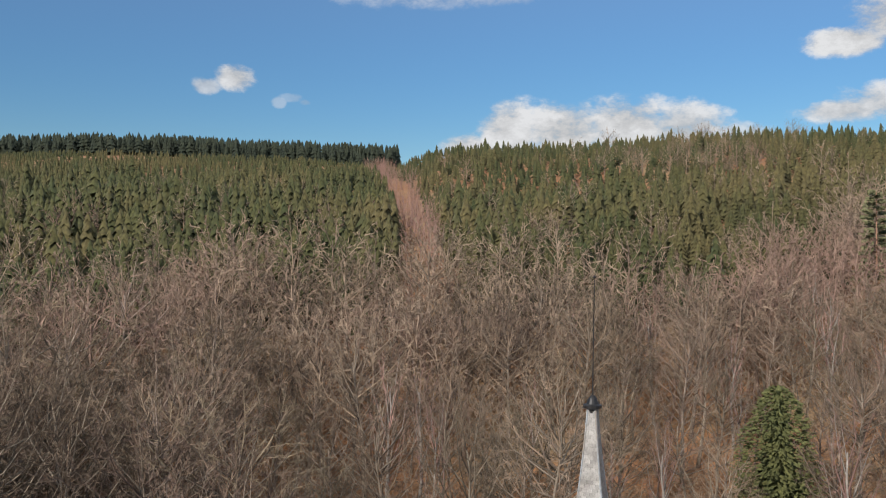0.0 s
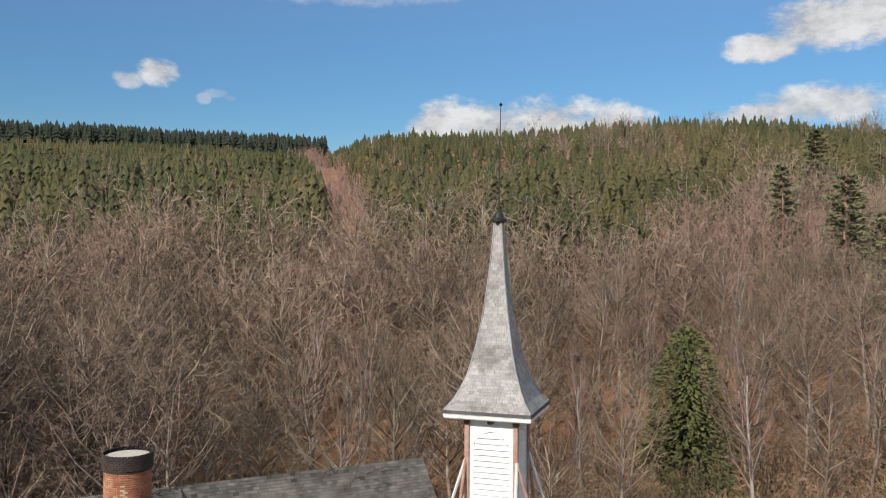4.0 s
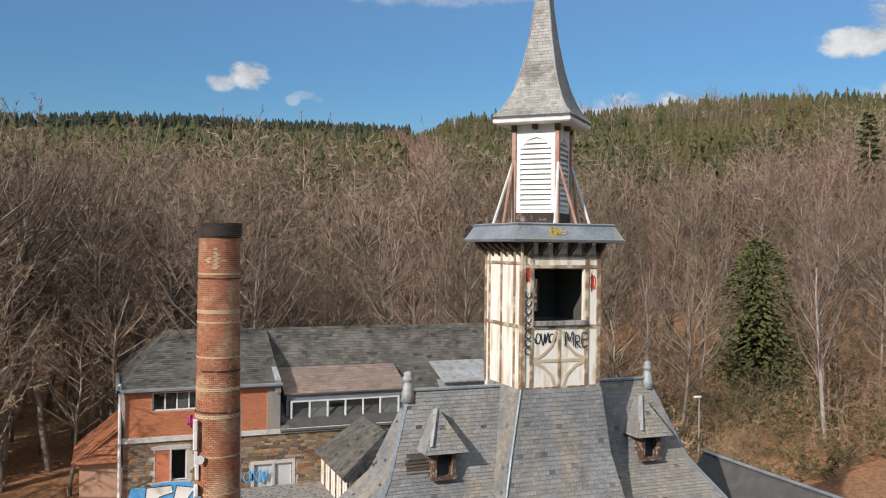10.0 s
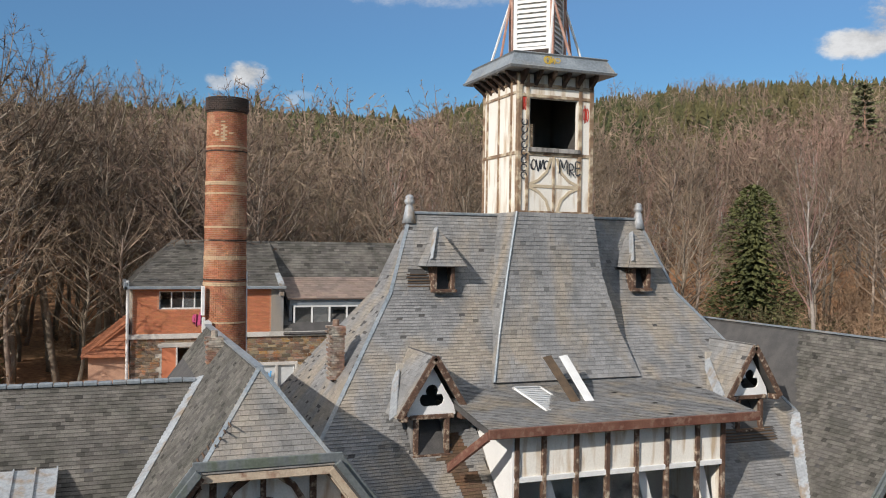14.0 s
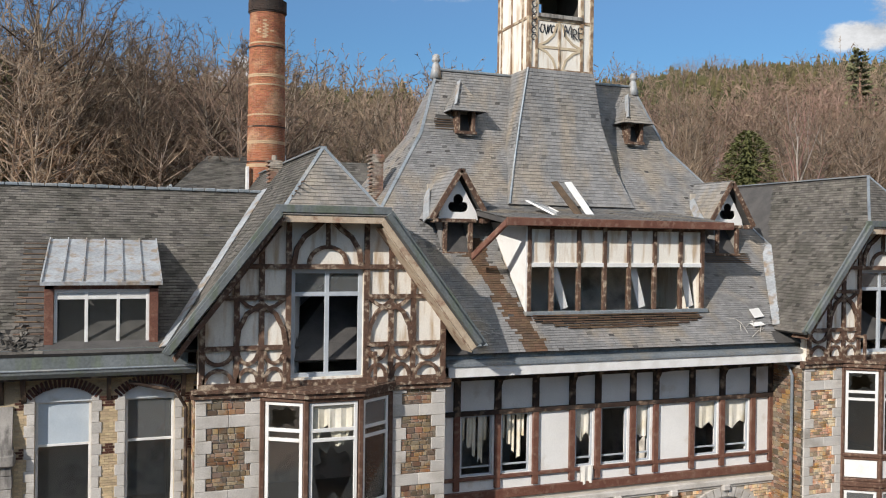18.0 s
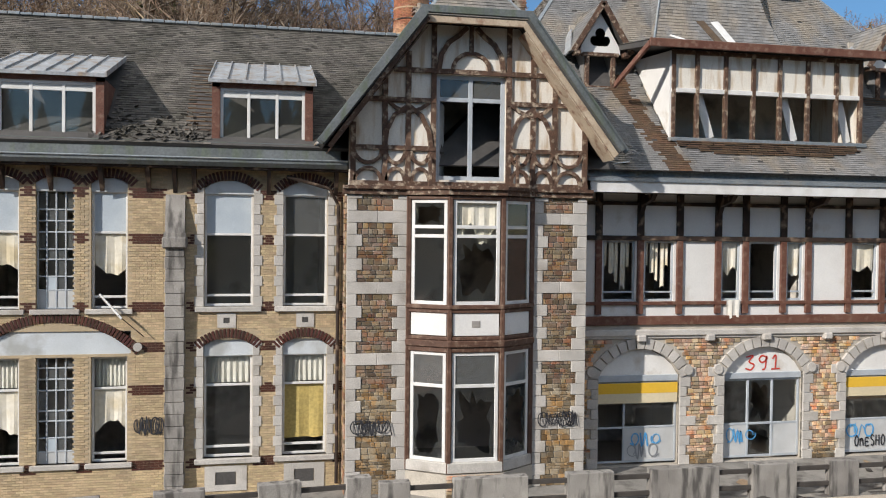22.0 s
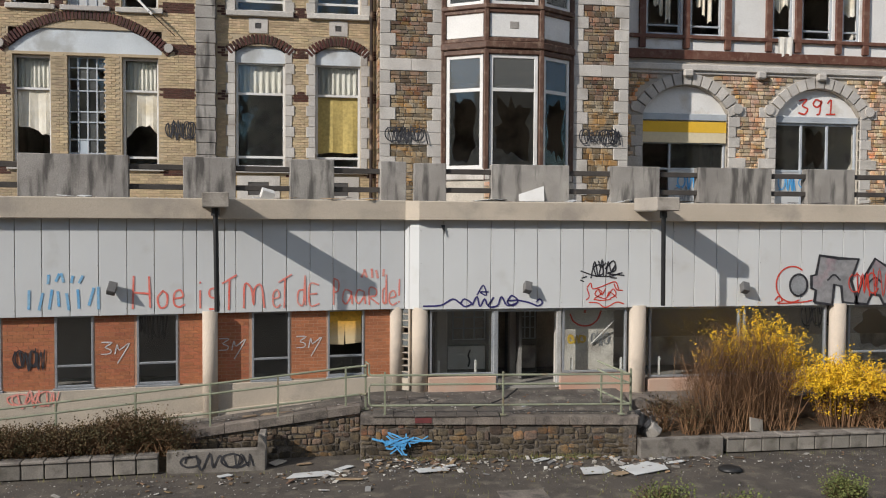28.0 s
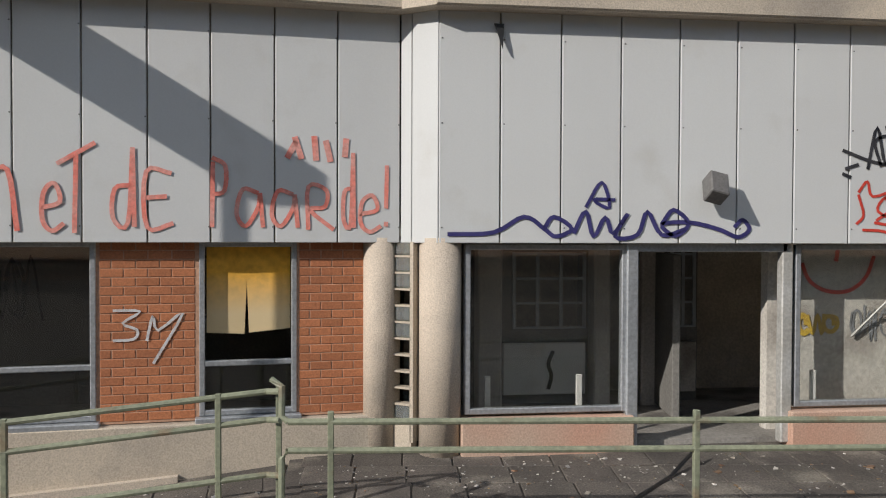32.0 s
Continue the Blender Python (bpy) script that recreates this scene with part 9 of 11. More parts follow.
def annex_brick():
    """Brick and windows of the left part."""
    wins = [(-12.2, -11.3), (-10.55, -9.68), (-8.52, -7.65), (-6.67, -5.70), (-3.92, -2.96), (-2.0, -1.04)]
    z0, z1 = 1.60, 3.36
    wall = Acc()
    holes = [(a, b, z0, z1) for a, b in wins]
    tmp = holed(Acc(), -14, -0.32, z0 - 0.02, z1 + 0.1, 0.16, 0.4, holes)
    wall.add([SKEW @ Vector(p) for p in tmp.v], tmp.f)
    wl = part("brick_wall", wall, M_RMORTAR, annex, "red brick infill wall with white sprayed tags")
    bm = Acc().cbox(0.006, 0.218, -0.006, 0.04, 0.005, 0.083, 0.004).mesh("brick", M_RBRICK)
    hm = Acc().cbox(0.006, 0.103, -0.006, 0.04, 0.005, 0.083, 0.004).mesh("brick", M_RBRICK)
    rest, n, row, z = Acc(), 0, 0, z0
    spans = [(-14, -12.2)] + [(wins[i][1], wins[i + 1][0]) for i in range(5)] + [(-1.05, -0.32)]
    rot = SKEW.to_euler()
    while z < z1 - 0.04:
        for a, b in spans[::-1]:
            x = a + 0.03
            first = row % 2
            while x < b - 0.1:
                w = 0.112 if first or x + 0.224 > b else 0.224
                first = 0
                if x + w <= b + 0.02:
                    if a > -5.5 and n < 300:
                        n += 1
                        piece("brick", hm if w < 0.2 else bm, wl, SKEW @ Vector((x, 0.16, z)), rot)
                    else:
                        rest.add([SKEW @ Vector((x + 0.006 + i * (w - 0.012), 0.154 + 0.03 * k, z + 0.005 + j * 0.078)) for k in (0, 1) for i, j in ((0, 0), (1, 0), (1, 1), (0, 1))],
                                 [(0, 1, 2, 3), (0, 4, 5, 1), (1, 5, 6, 2), (2, 6, 7, 3), (3, 7, 4, 0)])
                x += w
        z += 0.088
        row += 1
    part("bricks", rest, M_RBRICK, wl, kind="stuff")
    fills = [["clear", "clear"]] * 5 + [["clear", "open"]]
    for i, ((a, b), f) in enumerate(zip(wins, fills)):
        window(annex, [a, b], [z0 + 0.02, 2.14, z1], 0.14, [[f[0]], [f[1]]], M_ALU, 0.055, 0.09, m=SKEW, label="aluminium window", seed=400 + i)
        part("sill", Acc().cbox(a - 0.04, b + 0.04, 0.06, 0.3, z0 - 0.06, z0 + 0.015, 0.01, SKEW), M_ALU, annex)
    hem = [(-1.93, 3.33), (-1.93, 2.44), (-1.56, 2.42), (-1.535, 2.95), (-1.515, 2.43), (-1.10, 2.47), (-1.10, 3.33)]
    part("roller_blind", plate(Acc(), hem, [], lambda u, v: SKEW @ Vector((u, 0.25 - 0.012 * math.sin(u * 9.0), v)), SKEW.to_3x3() @ Vector((0, 0.008, 0))), M_BLIND_O, annex, "slit orange roller blind coloured paler towards its hem as light through it")
    part("plinth", Acc().cbox(-14, -0.2, 0.05, 0.4, 0.2, z0 - 0.03, 0.015, SKEW), M_BEAM, annex, "beige concrete plinth")
    foot = Acc().prism([(-14, -0.03, 0.0), (-2.2, -0.03, 0.6), (-2.2, -0.03, 1.08), (-14, -0.03, 0.36)], (0, 0.10, 0))
    part("ledge", Acc().add([SKEW @ Vector(p) for p in foot.v], foot.f), M_PALE_COL, annex, "worn ledge rising along the ramp")
    part("column", tube_at(SKEW, -4.94, 0.0, 0.75, 3.4, 0.185), M_PALE_COL, annex, "round pale concrete column", smooth=True)
    part("column", tube_at(SKEW, -10.9, 0.0, 0.6, 3.4, 0.175), M_PALE_COL, annex, "round pale concrete column", smooth=True)
    # tags
    for u in (-7.5, -4.74, -2.82):
        a = Acc()
        for pts in (((0.02, 0.62), (0.36, 0.6), (0.14, 0.4), (0.32, 0.28), (0.28, 0.12), (0.02, 0.1)), ((0.44, 0.08), (0.52, 0.52), (0.58, 0.26), (0.90, 0.56), (0.52, -0.32))):
            ribbon(a, [SKEW @ Vector((u + p * 0.74, 0.15, 2.34 + q * 0.56)) for p, q in pts], 0.027, SKEW.to_3x3() @ Vector((0, -1, 0)), 0.006, 3)
        part("graffiti", a, M_INK_WHITE, wl, "white sprayed sign")
    scribble(wl, "graffiti", M_INK_BLACK, SKEW @ Vector((-9.45, 0.14, 2.1)), (0.75, 0.5), 61, 4, 0.04, turn=radians(6.6), label="black sprayed tag")
    scribble(wl, "graffiti", M_INK_FAINT, SKEW @ Vector((-9.6, 0.04, 1.2)), (1.3, 0.4), 62, 4, 0.035, turn=radians(6.6), label="faint red sprayed tag")


def tube_at(m, u, v, z0, z1, r):
    p = m @ Vector((u, v, 0))
    return Acc().lathe([(r, z0), (r, z1)], p.x, p.y, 24)


annex_brick()


def annex_corner():
    a = SKEW @ Vector((-0.2, 0.2, 0))
    part("column", tube_at(SKEW, -0.19, 0.16, 1.1, 3.4, 0.17), M_PALE_COL, annex, "half-round pale concrete column", smooth=True)
    part("column", tube_at(STRAIGHT, 0.05, 0.22, 1.1, 3.4, 0.22), M_PALE_COL, annex, "round pale concrete column", smooth=True)
    # glass blocks between the columns, some smashed
    m = Matrix.Translation((-1.47, 10.52, 0)) @ Matrix.Rotation(radians(-38), 4, "Z")
    frame_acc = Acc()
    for i in range(11):
        frame_acc.box(0.0, 0.24, 0.0, 0.12, 1.5 + i * 0.17, 1.52 + i * 0.17, m)
    frame_acc.box(-0.02, 0.02, 0, 0.12, 1.3, 3.36, m).box(0.22, 0.26, 0, 0.12, 1.3, 3.36, m).box(0.0, 0.24, 0.0, 0.12, 1.2, 1.5, m)
    gb = part("glass_block_strip", frame_acc, M_BEAM, annex, "strip of glass blocks, half of them smashed")
    for i in (0, 5, 6, 8, 9, 10):
        part("glass_block", Acc().cbox(0.025, 0.215, 0.01, 0.1, 1.525 + i * 0.17, 1.685 + i * 0.17, 0.015, m), M_BLOCKGLASS, gb)


annex_corner()


def settle(known):
    """Moves what the annex gained since then onto the line of its straight front."""
    m = Matrix.Translation((-1.03, 0.4, 0)) @ Matrix.Diagonal((1.045, 1, 1, 1)) @ Matrix.Translation((1.04, 0, 0))
    for ob in [c for c in annex.children_recursive if c not in known]:
        ob.data.transform(m)


def entrance():
    """Glazed right part with the doorway and the hall behind."""
    known = set(annex.children_recursive)
    X = -1.04
    y = 9.92
    fr = M_ALU
    window(annex, [-0.76, 0.90], [1.58, 3.34], y, [["clear"]], fr, 0.06, 0.1, label="large aluminium shop window", seed=500)
    window(annex, [2.70, 4.44], [1.58, 3.34], y, [["clear"]], fr, 0.06, 0.1, label="large aluminium shop window", seed=501)
    part("door_post", Acc().cbox(0.88, 1.0, y - 0.04, y + 0.12, 1.2, 3.4, 0.012), fr, annex, "aluminium door post")
    part("door_post", Acc().cbox(2.54, 2.66, y - 0.02, y + 0.10, 1.2, 3.4, 0.012), M_ALUPALE, annex, "scuffed door post")
    part("door_head", Acc().cbox(0.95, 2.6, y - 0.02, y + 0.1, 3.26, 3.38, 0.01), fr, annex)
    part("door_leaf", Acc().cbox(0, 0.09, 0, 0.95, 1.25, 3.2, 0.01, Matrix.Translation((1.80, 11.0, 0)) @ Matrix.Rotation(radians(-8), 4, "Z")), M_SHEET_GREY, annex, "grey door leaf standing open")
    for a, b in ((-0.8, 0.95), (2.62, 4.5)):
        part("plinth", Acc().cbox(a, b, 9.82, 10.1, 0.9, 1.55, 0.015), M_PLINTH, annex, "pinkish rendered plinth")
    for x in (4.72, 10.42, 15.12, 20.4):
        part("column", Acc().lathe([(0.22, 0.3), (0.22, 3.4)], x, 9.92, 24), M_PALE_COL, annex, "round pale concrete column", smooth=True)
    k = 0
    for a, b in ((5.05, 7.6), (7.7, 10.1), (10.75, 12.70), (12.82, 14.80), (15.42, 17.4), (17.5, 20.1)):
        window(annex, [a, b], [1.4, 2.0, 3.34] if a > 10 else [1.4, 3.34], y, [["clear"], ["broken" if a < 12 else "open"]] if a > 10 else [["clear"]], fr, 0.06, 0.1, label="large aluminium shop window", seed=510 + k)
        part("plinth", Acc().cbox(a - 0.05, b + 0.05, 9.82, 10.1, 0.6, 1.38, 0.015), M_PLINTH, annex, "pinkish rendered plinth")
        k += 1
        if a > 12:
            hem = [(a + 0.05, 3.30), (b - 0.05, 3.30), (b - 0.06, 2.42), (b - 0.5, 2.40), (b - 0.62, 2.95), (a + 0.7, 2.98), (a + 0.55, 2.5), (a + 0.06, 2.56)] if a < 15 else [(a + 0.05, 3.30), (b - 0.05, 3.30), (b - 0.1, 3.1), (a + 0.8, 2.98), (a + 0.06, 3.05)]
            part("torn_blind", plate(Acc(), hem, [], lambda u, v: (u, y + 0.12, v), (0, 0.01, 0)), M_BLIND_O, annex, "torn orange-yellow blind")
    # little white stubs on the sills
    for x in (-0.5, 0.45, 3.0, 4.35, 5.4):
        part("stub", Acc().cbox(x - 0.03, x + 0.03, y + 0.16, y + 0.2, 1.4, 1.95, 0.005), M_WFRAME, annex, "short white upright stub")
    part("hall_floor", Acc().box(-14, 30, 10.1, 14.4, 1.0, 1.22), M_TERRACE, annex, "dusty floor of the hall")
    part("hall_ceiling", Acc().box(-14, 30, 10.1, 14.6, 3.42, 3.5), M_ROOM, annex)
    # inner wall: the old stone front with a barred window, seen in the hall
    iw = part("hall_wall", holed(Acc(), -1.0, 2.6, 1.2, 3.45, 12.2, 12.5, [(0.2, 1.1, 2.2, 3.2), (1.35, 1.75, 1.2, 3.3)]), M_SHEET_GREY, annex, "old grey inner wall of the hall")
    part("hall_wall", Acc().box(-1.15, -1.0, 10.3, 12.5, 1.2, 3.45), M_ROOM2, annex, "pale inner wall of the hall")
    part("hall_wall", Acc().box(2.66, 4.26, 10.45, 10.6, 1.2, 3.45), M_ROOM2, annex, "pale inner wall with scrawls")
    part("hall_wall", Acc().box(4.6, 30, 12.9, 13.0, 1.2, 3.45), M_DARK, annex, "grimy inner wall with a pale lower part")
    part("hall_wall", Acc().box(-14, -1.15, 12.8, 12.9, 1.0, 3.45), M_SHEET_GREY, annex, "grimy inner wall with black scrawls")
    part("dado", Acc().box(4.6, 16, 12.86, 12.9, 1.2, 2.1), M_ROOM, annex, "pale lower part of the inner wall")
    part("low_panel", Acc().cbox(0.05, 1.1, 12.1, 12.18, 1.35, 2.02, 0.01), M_WHITE, iw, "white panel with a black scrawl")
    part("low_panel", Acc().cbox(2.1, 2.55, 12.1, 12.18, 1.35, 2.02, 0.01), M_ROOM2, iw, "pale panel under the inner window")
    for x0, x1 in ((-0.3, 0.0), (1.15, 1.36), (1.76, 2.05)):
        part("hall_pilaster", Acc().cbox(x0, x1, 11.9, 12.2, 1.2, 3.45, 0.02), M_QUOIN, iw)
    for x0, x1 in ((0.2, 1.1), (2.1, 2.55)):
        g = Acc()
        for i in range(4):
            g.box(x0 + i * (x1 - x0) / 3 - 0.02, x0 + i * (x1 - x0) / 3 + 0.02, 12.17, 12.2, 2.2, 3.2)
        for j in range(4):
            g.box(x0, x1, 12.165, 12.2, 2.2 + j * 0.32, 2.23 + j * 0.32)
        part("window_grille", g, M_GFRAME, iw, "small-paned inner window")
    for k, (u, w) in enumerate(((-3.85, 0.9), (-6.5, 0.8), (-8.5, 0.9), (11.0, 1.3))):
        scribble(annex, "graffiti", M_INK_BLACK, (u, 12.79 if u < 0 else 12.85, 2.3), (w, 0.85), 170 + k, 6, 0.04, label="black scrawl on the inner wall")
    a = Acc()
    ribbon(a, [(0.62, 12.09, 1.42), (0.66, 12.09, 1.6), (0.62, 12.09, 1.75), (0.68, 12.09, 1.92)], 0.05)
    part("graffiti", a, M_INK_BLACK, iw, "black squiggle")
    b = Acc()
    ribbon(b, [(3.05, 10.44, 3.12), (3.14, 10.44, 2.92), (3.34, 10.44, 2.80), (3.60, 10.44, 2.80), (3.80, 10.44, 2.95), (3.90, 10.44, 3.2)], 0.045)
    ribbon(b, [(3.45, 10.44, 3.14), (3.47, 10.44, 3.28)], 0.05)
    part("graffiti", b, M_INK_RED, annex, "red curved line")
    part("stick", Acc().tube([(3.62, 10.4, 2.28), (4.24, 10.25, 2.98)], 0.014, 5), M_ALUPALE, annex, "thin pale stick leaning inside the window")
    scribble(annex, "graffiti", M_INK_YELLOW, (2.98, 10.44, 2.3), (0.5, 0.24), 71, 3, 0.06, label="yellow smear")
    scribble(annex, "graffiti", M_INK_GREY, (3.62, 10.44, 2.25), (0.55, 0.36), 72, 3, 0.03, label="grey scrawl")
    settle(known)


M_ROOM2 = mat("pale_inner_wall", (0.60, 0.575, 0.52), (0.52, 0.49, 0.44), 0.8, 0.9, 0.1, stain=(0.28, 0.25, 0.22), stain_scale=1.0, stain_at=0.62)
entrance()


def wall_graffiti():
    up = SKEW.to_3x3() @ Vector((0, -1, 0))
    wall = annex
    t = (radians(90), 0, radians(6.6))
    def S(u, z):
        return SKEW @ Vector((u, -0.004, z))
    at = lambda p: float(np.interp(p, [340, 475, 520, 615, 635, 765, 785, 840, 875, 1052], [-6.77, -5.54, -5.21, -4.32, -4.13, -2.96, -2.81, -2.24, -1.88, -0.11]))
    words = [("H", 340, 395, 3.5, 0.80), ("o", 402, 437, 3.5, 0.72), ("e", 442, 478, 3.52, 0.68), ("i", 520, 528, 3.48, 0.72), ("s", 543, 575, 3.44, 0.72), ("T", 580, 618, 3.42, 0.92), ("m", 633, 692, 3.46, 0.80),
             ("e", 712, 738, 3.46, 0.72), ("T", 730, 768, 3.44, 0.9), ("d", 783, 812, 3.5, 0.80), ("E", 814, 842, 3.5, 0.74), ("P", 874, 892, 3.5, 0.80), ("a", 896, 926, 3.5, 0.68), ("a", 930, 960, 3.5, 0.66),
             ("R", 966, 996, 3.48, 0.66), ("d", 1002, 1018, 3.5, 0.8), ("e", 1018, 1044, 3.46, 0.6), ("!", 1044, 1056, 3.5, 0.8)]
    sprayed(wall, [(c, at(p), at(q), z, h) for c, p, q, z, h in words[:7]], S, M_INK_RED2, 0.047, up, "red sprayed letter on the panels")
    sprayed(wall, [(c, at(p), at(q), z, h) for c, p, q, z, h in words[7:]], S, M_INK_FAINT, 0.043, up, "faint red sprayed letter on the panels")
    # names are left as plain strokes
    for u, z, w, h, mt, sd in ((-9.05, 3.46, 1.75, 0.58, M_INK_BLUE2, 81), (-8.63, 4.12, 0.85, 0.26, M_INK_BLUE2, 82), (-1.15, 4.16, 0.72, 0.26, M_INK_FAINT, 83)):
        rnd = random.Random(sd)
        k = max(5, int(w / 0.2))
        for i in range(k):
            a = Acc()
            p = u + w * i / k
            ribbon(a, [S(p, z + h * rnd.uniform(0, 0.25)), S(p + rnd.uniform(-0.08, 0.12), z + h * rnd.uniform(0.75, 1.05))], 0.06, up, 0.004, 1)
            part("graffiti", a, mt, wall, "sprayed stroke on the panels")
    known = set(annex.children_recursive)
    def R(x, z):
        return Vector((x, 9.796, z))
    # flowing navy tag
    n = Acc()
    u0 = (0, -1, 0)
    ribbon(n, [R(-0.95, 3.44), R(-0.5, 3.46), R(-0.2, 3.62), R(0.0, 3.5), R(0.12, 3.42), R(0.28, 3.5), R(0.1, 3.62), R(0.0, 3.5)], 0.044, u0)
    ribbon(n, [R(0.3, 3.45), R(0.42, 3.68), R(0.5, 3.42), R(0.62, 3.62), R(0.7, 3.45), R(0.85, 3.66), R(0.72, 3.42), R(0.95, 3.44), R(1.05, 3.68), R(1.2, 3.44), R(1.45, 3.50)], 0.044, u0)
    ribbon(n, [R(0.42, 3.72), R(0.58, 3.98), R(0.66, 3.72), R(0.5, 3.8), R(0.72, 3.8)], 0.036, u0)
    ribbon(n, [R(1.20, 3.55), R(1.32, 3.70), R(1.48, 3.56), R(1.34, 3.43), R(1.2, 3.55), R(1.5, 3.57), R(1.8, 3.5), R(2.0, 3.42), R(2.12, 3.5), R(2.05, 3.6), R(1.96, 3.52)], 0.044, u0)
    part("graffiti", n, M_INK_NAVY, wall, "flowing navy-blue sprayed tag")
    b = Acc()
    for pts in (((3.12, 4.35), (3.5, 4.22), (3.9, 4.2), (4.25, 4.3)), ((3.4, 4.15), (3.5, 4.6), (3.6, 4.2), (3.7, 4.66), (3.74, 4.2)), ((3.8, 4.2), (3.86, 4.6), (3.95, 4.3), (4.05, 4.5), (3.9, 4.2), (4.1, 4.15)), ((3.15, 4.15), (3.3, 4.2)), ((3.12, 4.1), (3.22, 4.06)),
                ((3.55, 4.18), (3.48, 4.45), (3.68, 4.5), (3.72, 4.28), (3.56, 4.2)), ((3.78, 4.4), (4.0, 4.62), (4.06, 4.36), (3.84, 4.28), (4.3, 4.22)), ((3.6, 4.62), (3.66, 4.44), (3.8, 4.56))):
        ribbon(b, [R(*p) for p in pts], 0.036, u0)
    part("graffiti", b, M_INK_BLACK, wall, "black sprayed tag")
    c = Acc()
    for pts in (((3.3, 3.9), (3.4, 4.02), (3.46, 3.86), (3.75, 3.95), (4.05, 4.05), (4.15, 3.85)), ((3.5, 3.6), (3.7, 3.75), (3.6, 3.85), (3.52, 3.7), (3.8, 3.6), (3.9, 3.78), (4.1, 3.62)), ((3.35, 3.5), (3.6, 3.48), (3.8, 3.36), (4.1, 3.5), (4.3, 3.45)),
                ((3.3, 3.88), (3.36, 3.66), (3.28, 3.56)), ((4.02, 4.0), (4.1, 3.84), (4.26, 3.82)), ((3.6, 3.86), (3.7, 3.7), (3.8, 3.88)), ((3.86, 3.66), (4.0, 3.86), (4.08, 3.7), (3.92, 3.6)), ((3.48, 3.58), (3.7, 3.55), (3.95, 3.58))):
        ribbon(c, [R(*p) for p in pts], 0.03, u0)
    part("graffiti", c, M_INK_RED, wall, "red sprayed tag")
    # big silver letters with black edges and pinkish feet
    SHAPES = {"F": [(0.02, 0.05), (0.42, 0.0), (0.46, 0.42), (0.62, 0.38), (0.66, 0.05), (1.0, 0.02), (0.84, 0.5), (1.0, 0.94), (0.55, 0.96), (0.12, 1.02), (0.05, 0.62), (-0.06, 0.6), (-0.05, 0.34), (0.05, 0.3)],
              "A": [(0.0, 0.02), (0.28, 0.0), (0.38, 0.24), (0.56, 0.2), (0.66, 0.0), (1.06, 0.0), (0.82, 0.3), (0.74, 0.86), (0.44, 1.06), (0.14, 0.52)],
              "Y": [(0.02, 0.0), (0.5, 0.02), (0.98, 0.0), (0.94, 0.32), (0.62, 0.36), (0.6, 0.56), (0.86, 0.98), (0.5, 0.9), (0.06, 1.04), (0.02, 0.5)],
              "D": [(0.0, 0.06), (0.5, 0.0), (1.1, 0.03), (1.06, 0.16), (0.84, 0.2), (0.72, 0.5), (0.82, 0.92), (0.36, 1.06), (0.16, 0.5)]}
    for kind, x, w, h in (("F", 9.62, 1.3, 1.36), ("A", 10.84, 1.3, 1.22), ("Y", 12.22, 1.2, 1.38), ("D", 13.5, 1.45, 1.12), ("D", 15.05, 1.6, 1.30), ("F", 17.1, 1.5, 1.2), ("A", 18.7, 1.5, 1.2)):
        o = [(x + p * w, 3.37 + q * h) for p, q in SHAPES[kind]]
        letter = part("graffiti", Acc().prism([(u, 9.794, v) for u, v in o], (0, -0.004, 0)), M_INK_SILVER, wall, "silver-grey sprayed block letter")
        e = Acc()
        ribbon(e, [(u, 9.786, v) for u, v in o + o[:1]], 0.085, u0, 0.003, 1)
        part("outline", e, M_INK_BLACK, letter, "black outline of the letter")
        g = Acc()
        ribbon(g, [(x + 0.3 * w, 9.786, 3.37 + 0.5 * h), (x + 0.45 * w, 9.786, 3.37 + 0.62 * h), (x + 0.6 * w, 9.786, 3.37 + 0.5 * h)], 0.05, u0, 0.003)
        part("stroke", g, M_INK_BLACK, letter)
    for k, (x, z, r) in enumerate(((14.0, 4.05, 0.36), (11.9, 4.35, 0.2), (15.2, 4.25, 0.3), (16.9, 4.1, 0.3))):
        g = Acc()
        ribbon(g, [(x + r * math.cos(q), 9.797, z + r * math.sin(q)) for q in np.linspace(0.4, 5.9, 10)], 0.045, u0)
        part("graffiti", g, M_INK_RED, wall, "thin red sprayed loop")
    for k, x in enumerate((10.6, 12.1, 13.4, 15.0, 16.6)):
        scribble(wall, "graffiti", M_INK_PINK if k % 2 else M_INK_RED, (x, 9.778, 3.6 + 0.1 * (k % 3)), (1.1, 0.75), 310 + k, 4, 0.03, label="thin red sprayed loops over the letters")
    d = Acc()
    ribbon(d, [(9.0 + 0.46 * math.cos(a_), 9.796, 3.95 + 0.5 * math.sin(a_)) for a_ in np.linspace(0.9, 5.2, 12)], 0.04, u0)
    ribbon(d, [(8.5, 9.796, 3.5), (8.62, 9.796, 3.62), (8.72, 9.796, 3.5), (8.6, 9.796, 3.42), (9.3, 9.796, 3.45), (9.6, 9.796, 3.5)], 0.035, u0)
    part("graffiti", d, M_INK_RED, wall, "thin red sprayed loops")
    e = Acc().tube([(9.18, 9.795, 3.93), (9.18, 9.79, 3.93)], 0.25, 20)
    part("graffiti", e, M_INK_GREY, wall, "grey sprayed disc")
    ring_ = Acc()
    ribbon(ring_, [(9.18 + 0.25 * math.cos(a_), 9.786, 3.93 + 0.3 * math.sin(a_)) for a_ in np.linspace(0, 6.29, 16)], 0.06, u0, 0.002)
    part("graffiti", ring_, M_INK_BLACK, wall, "black ring")
    settle(known)


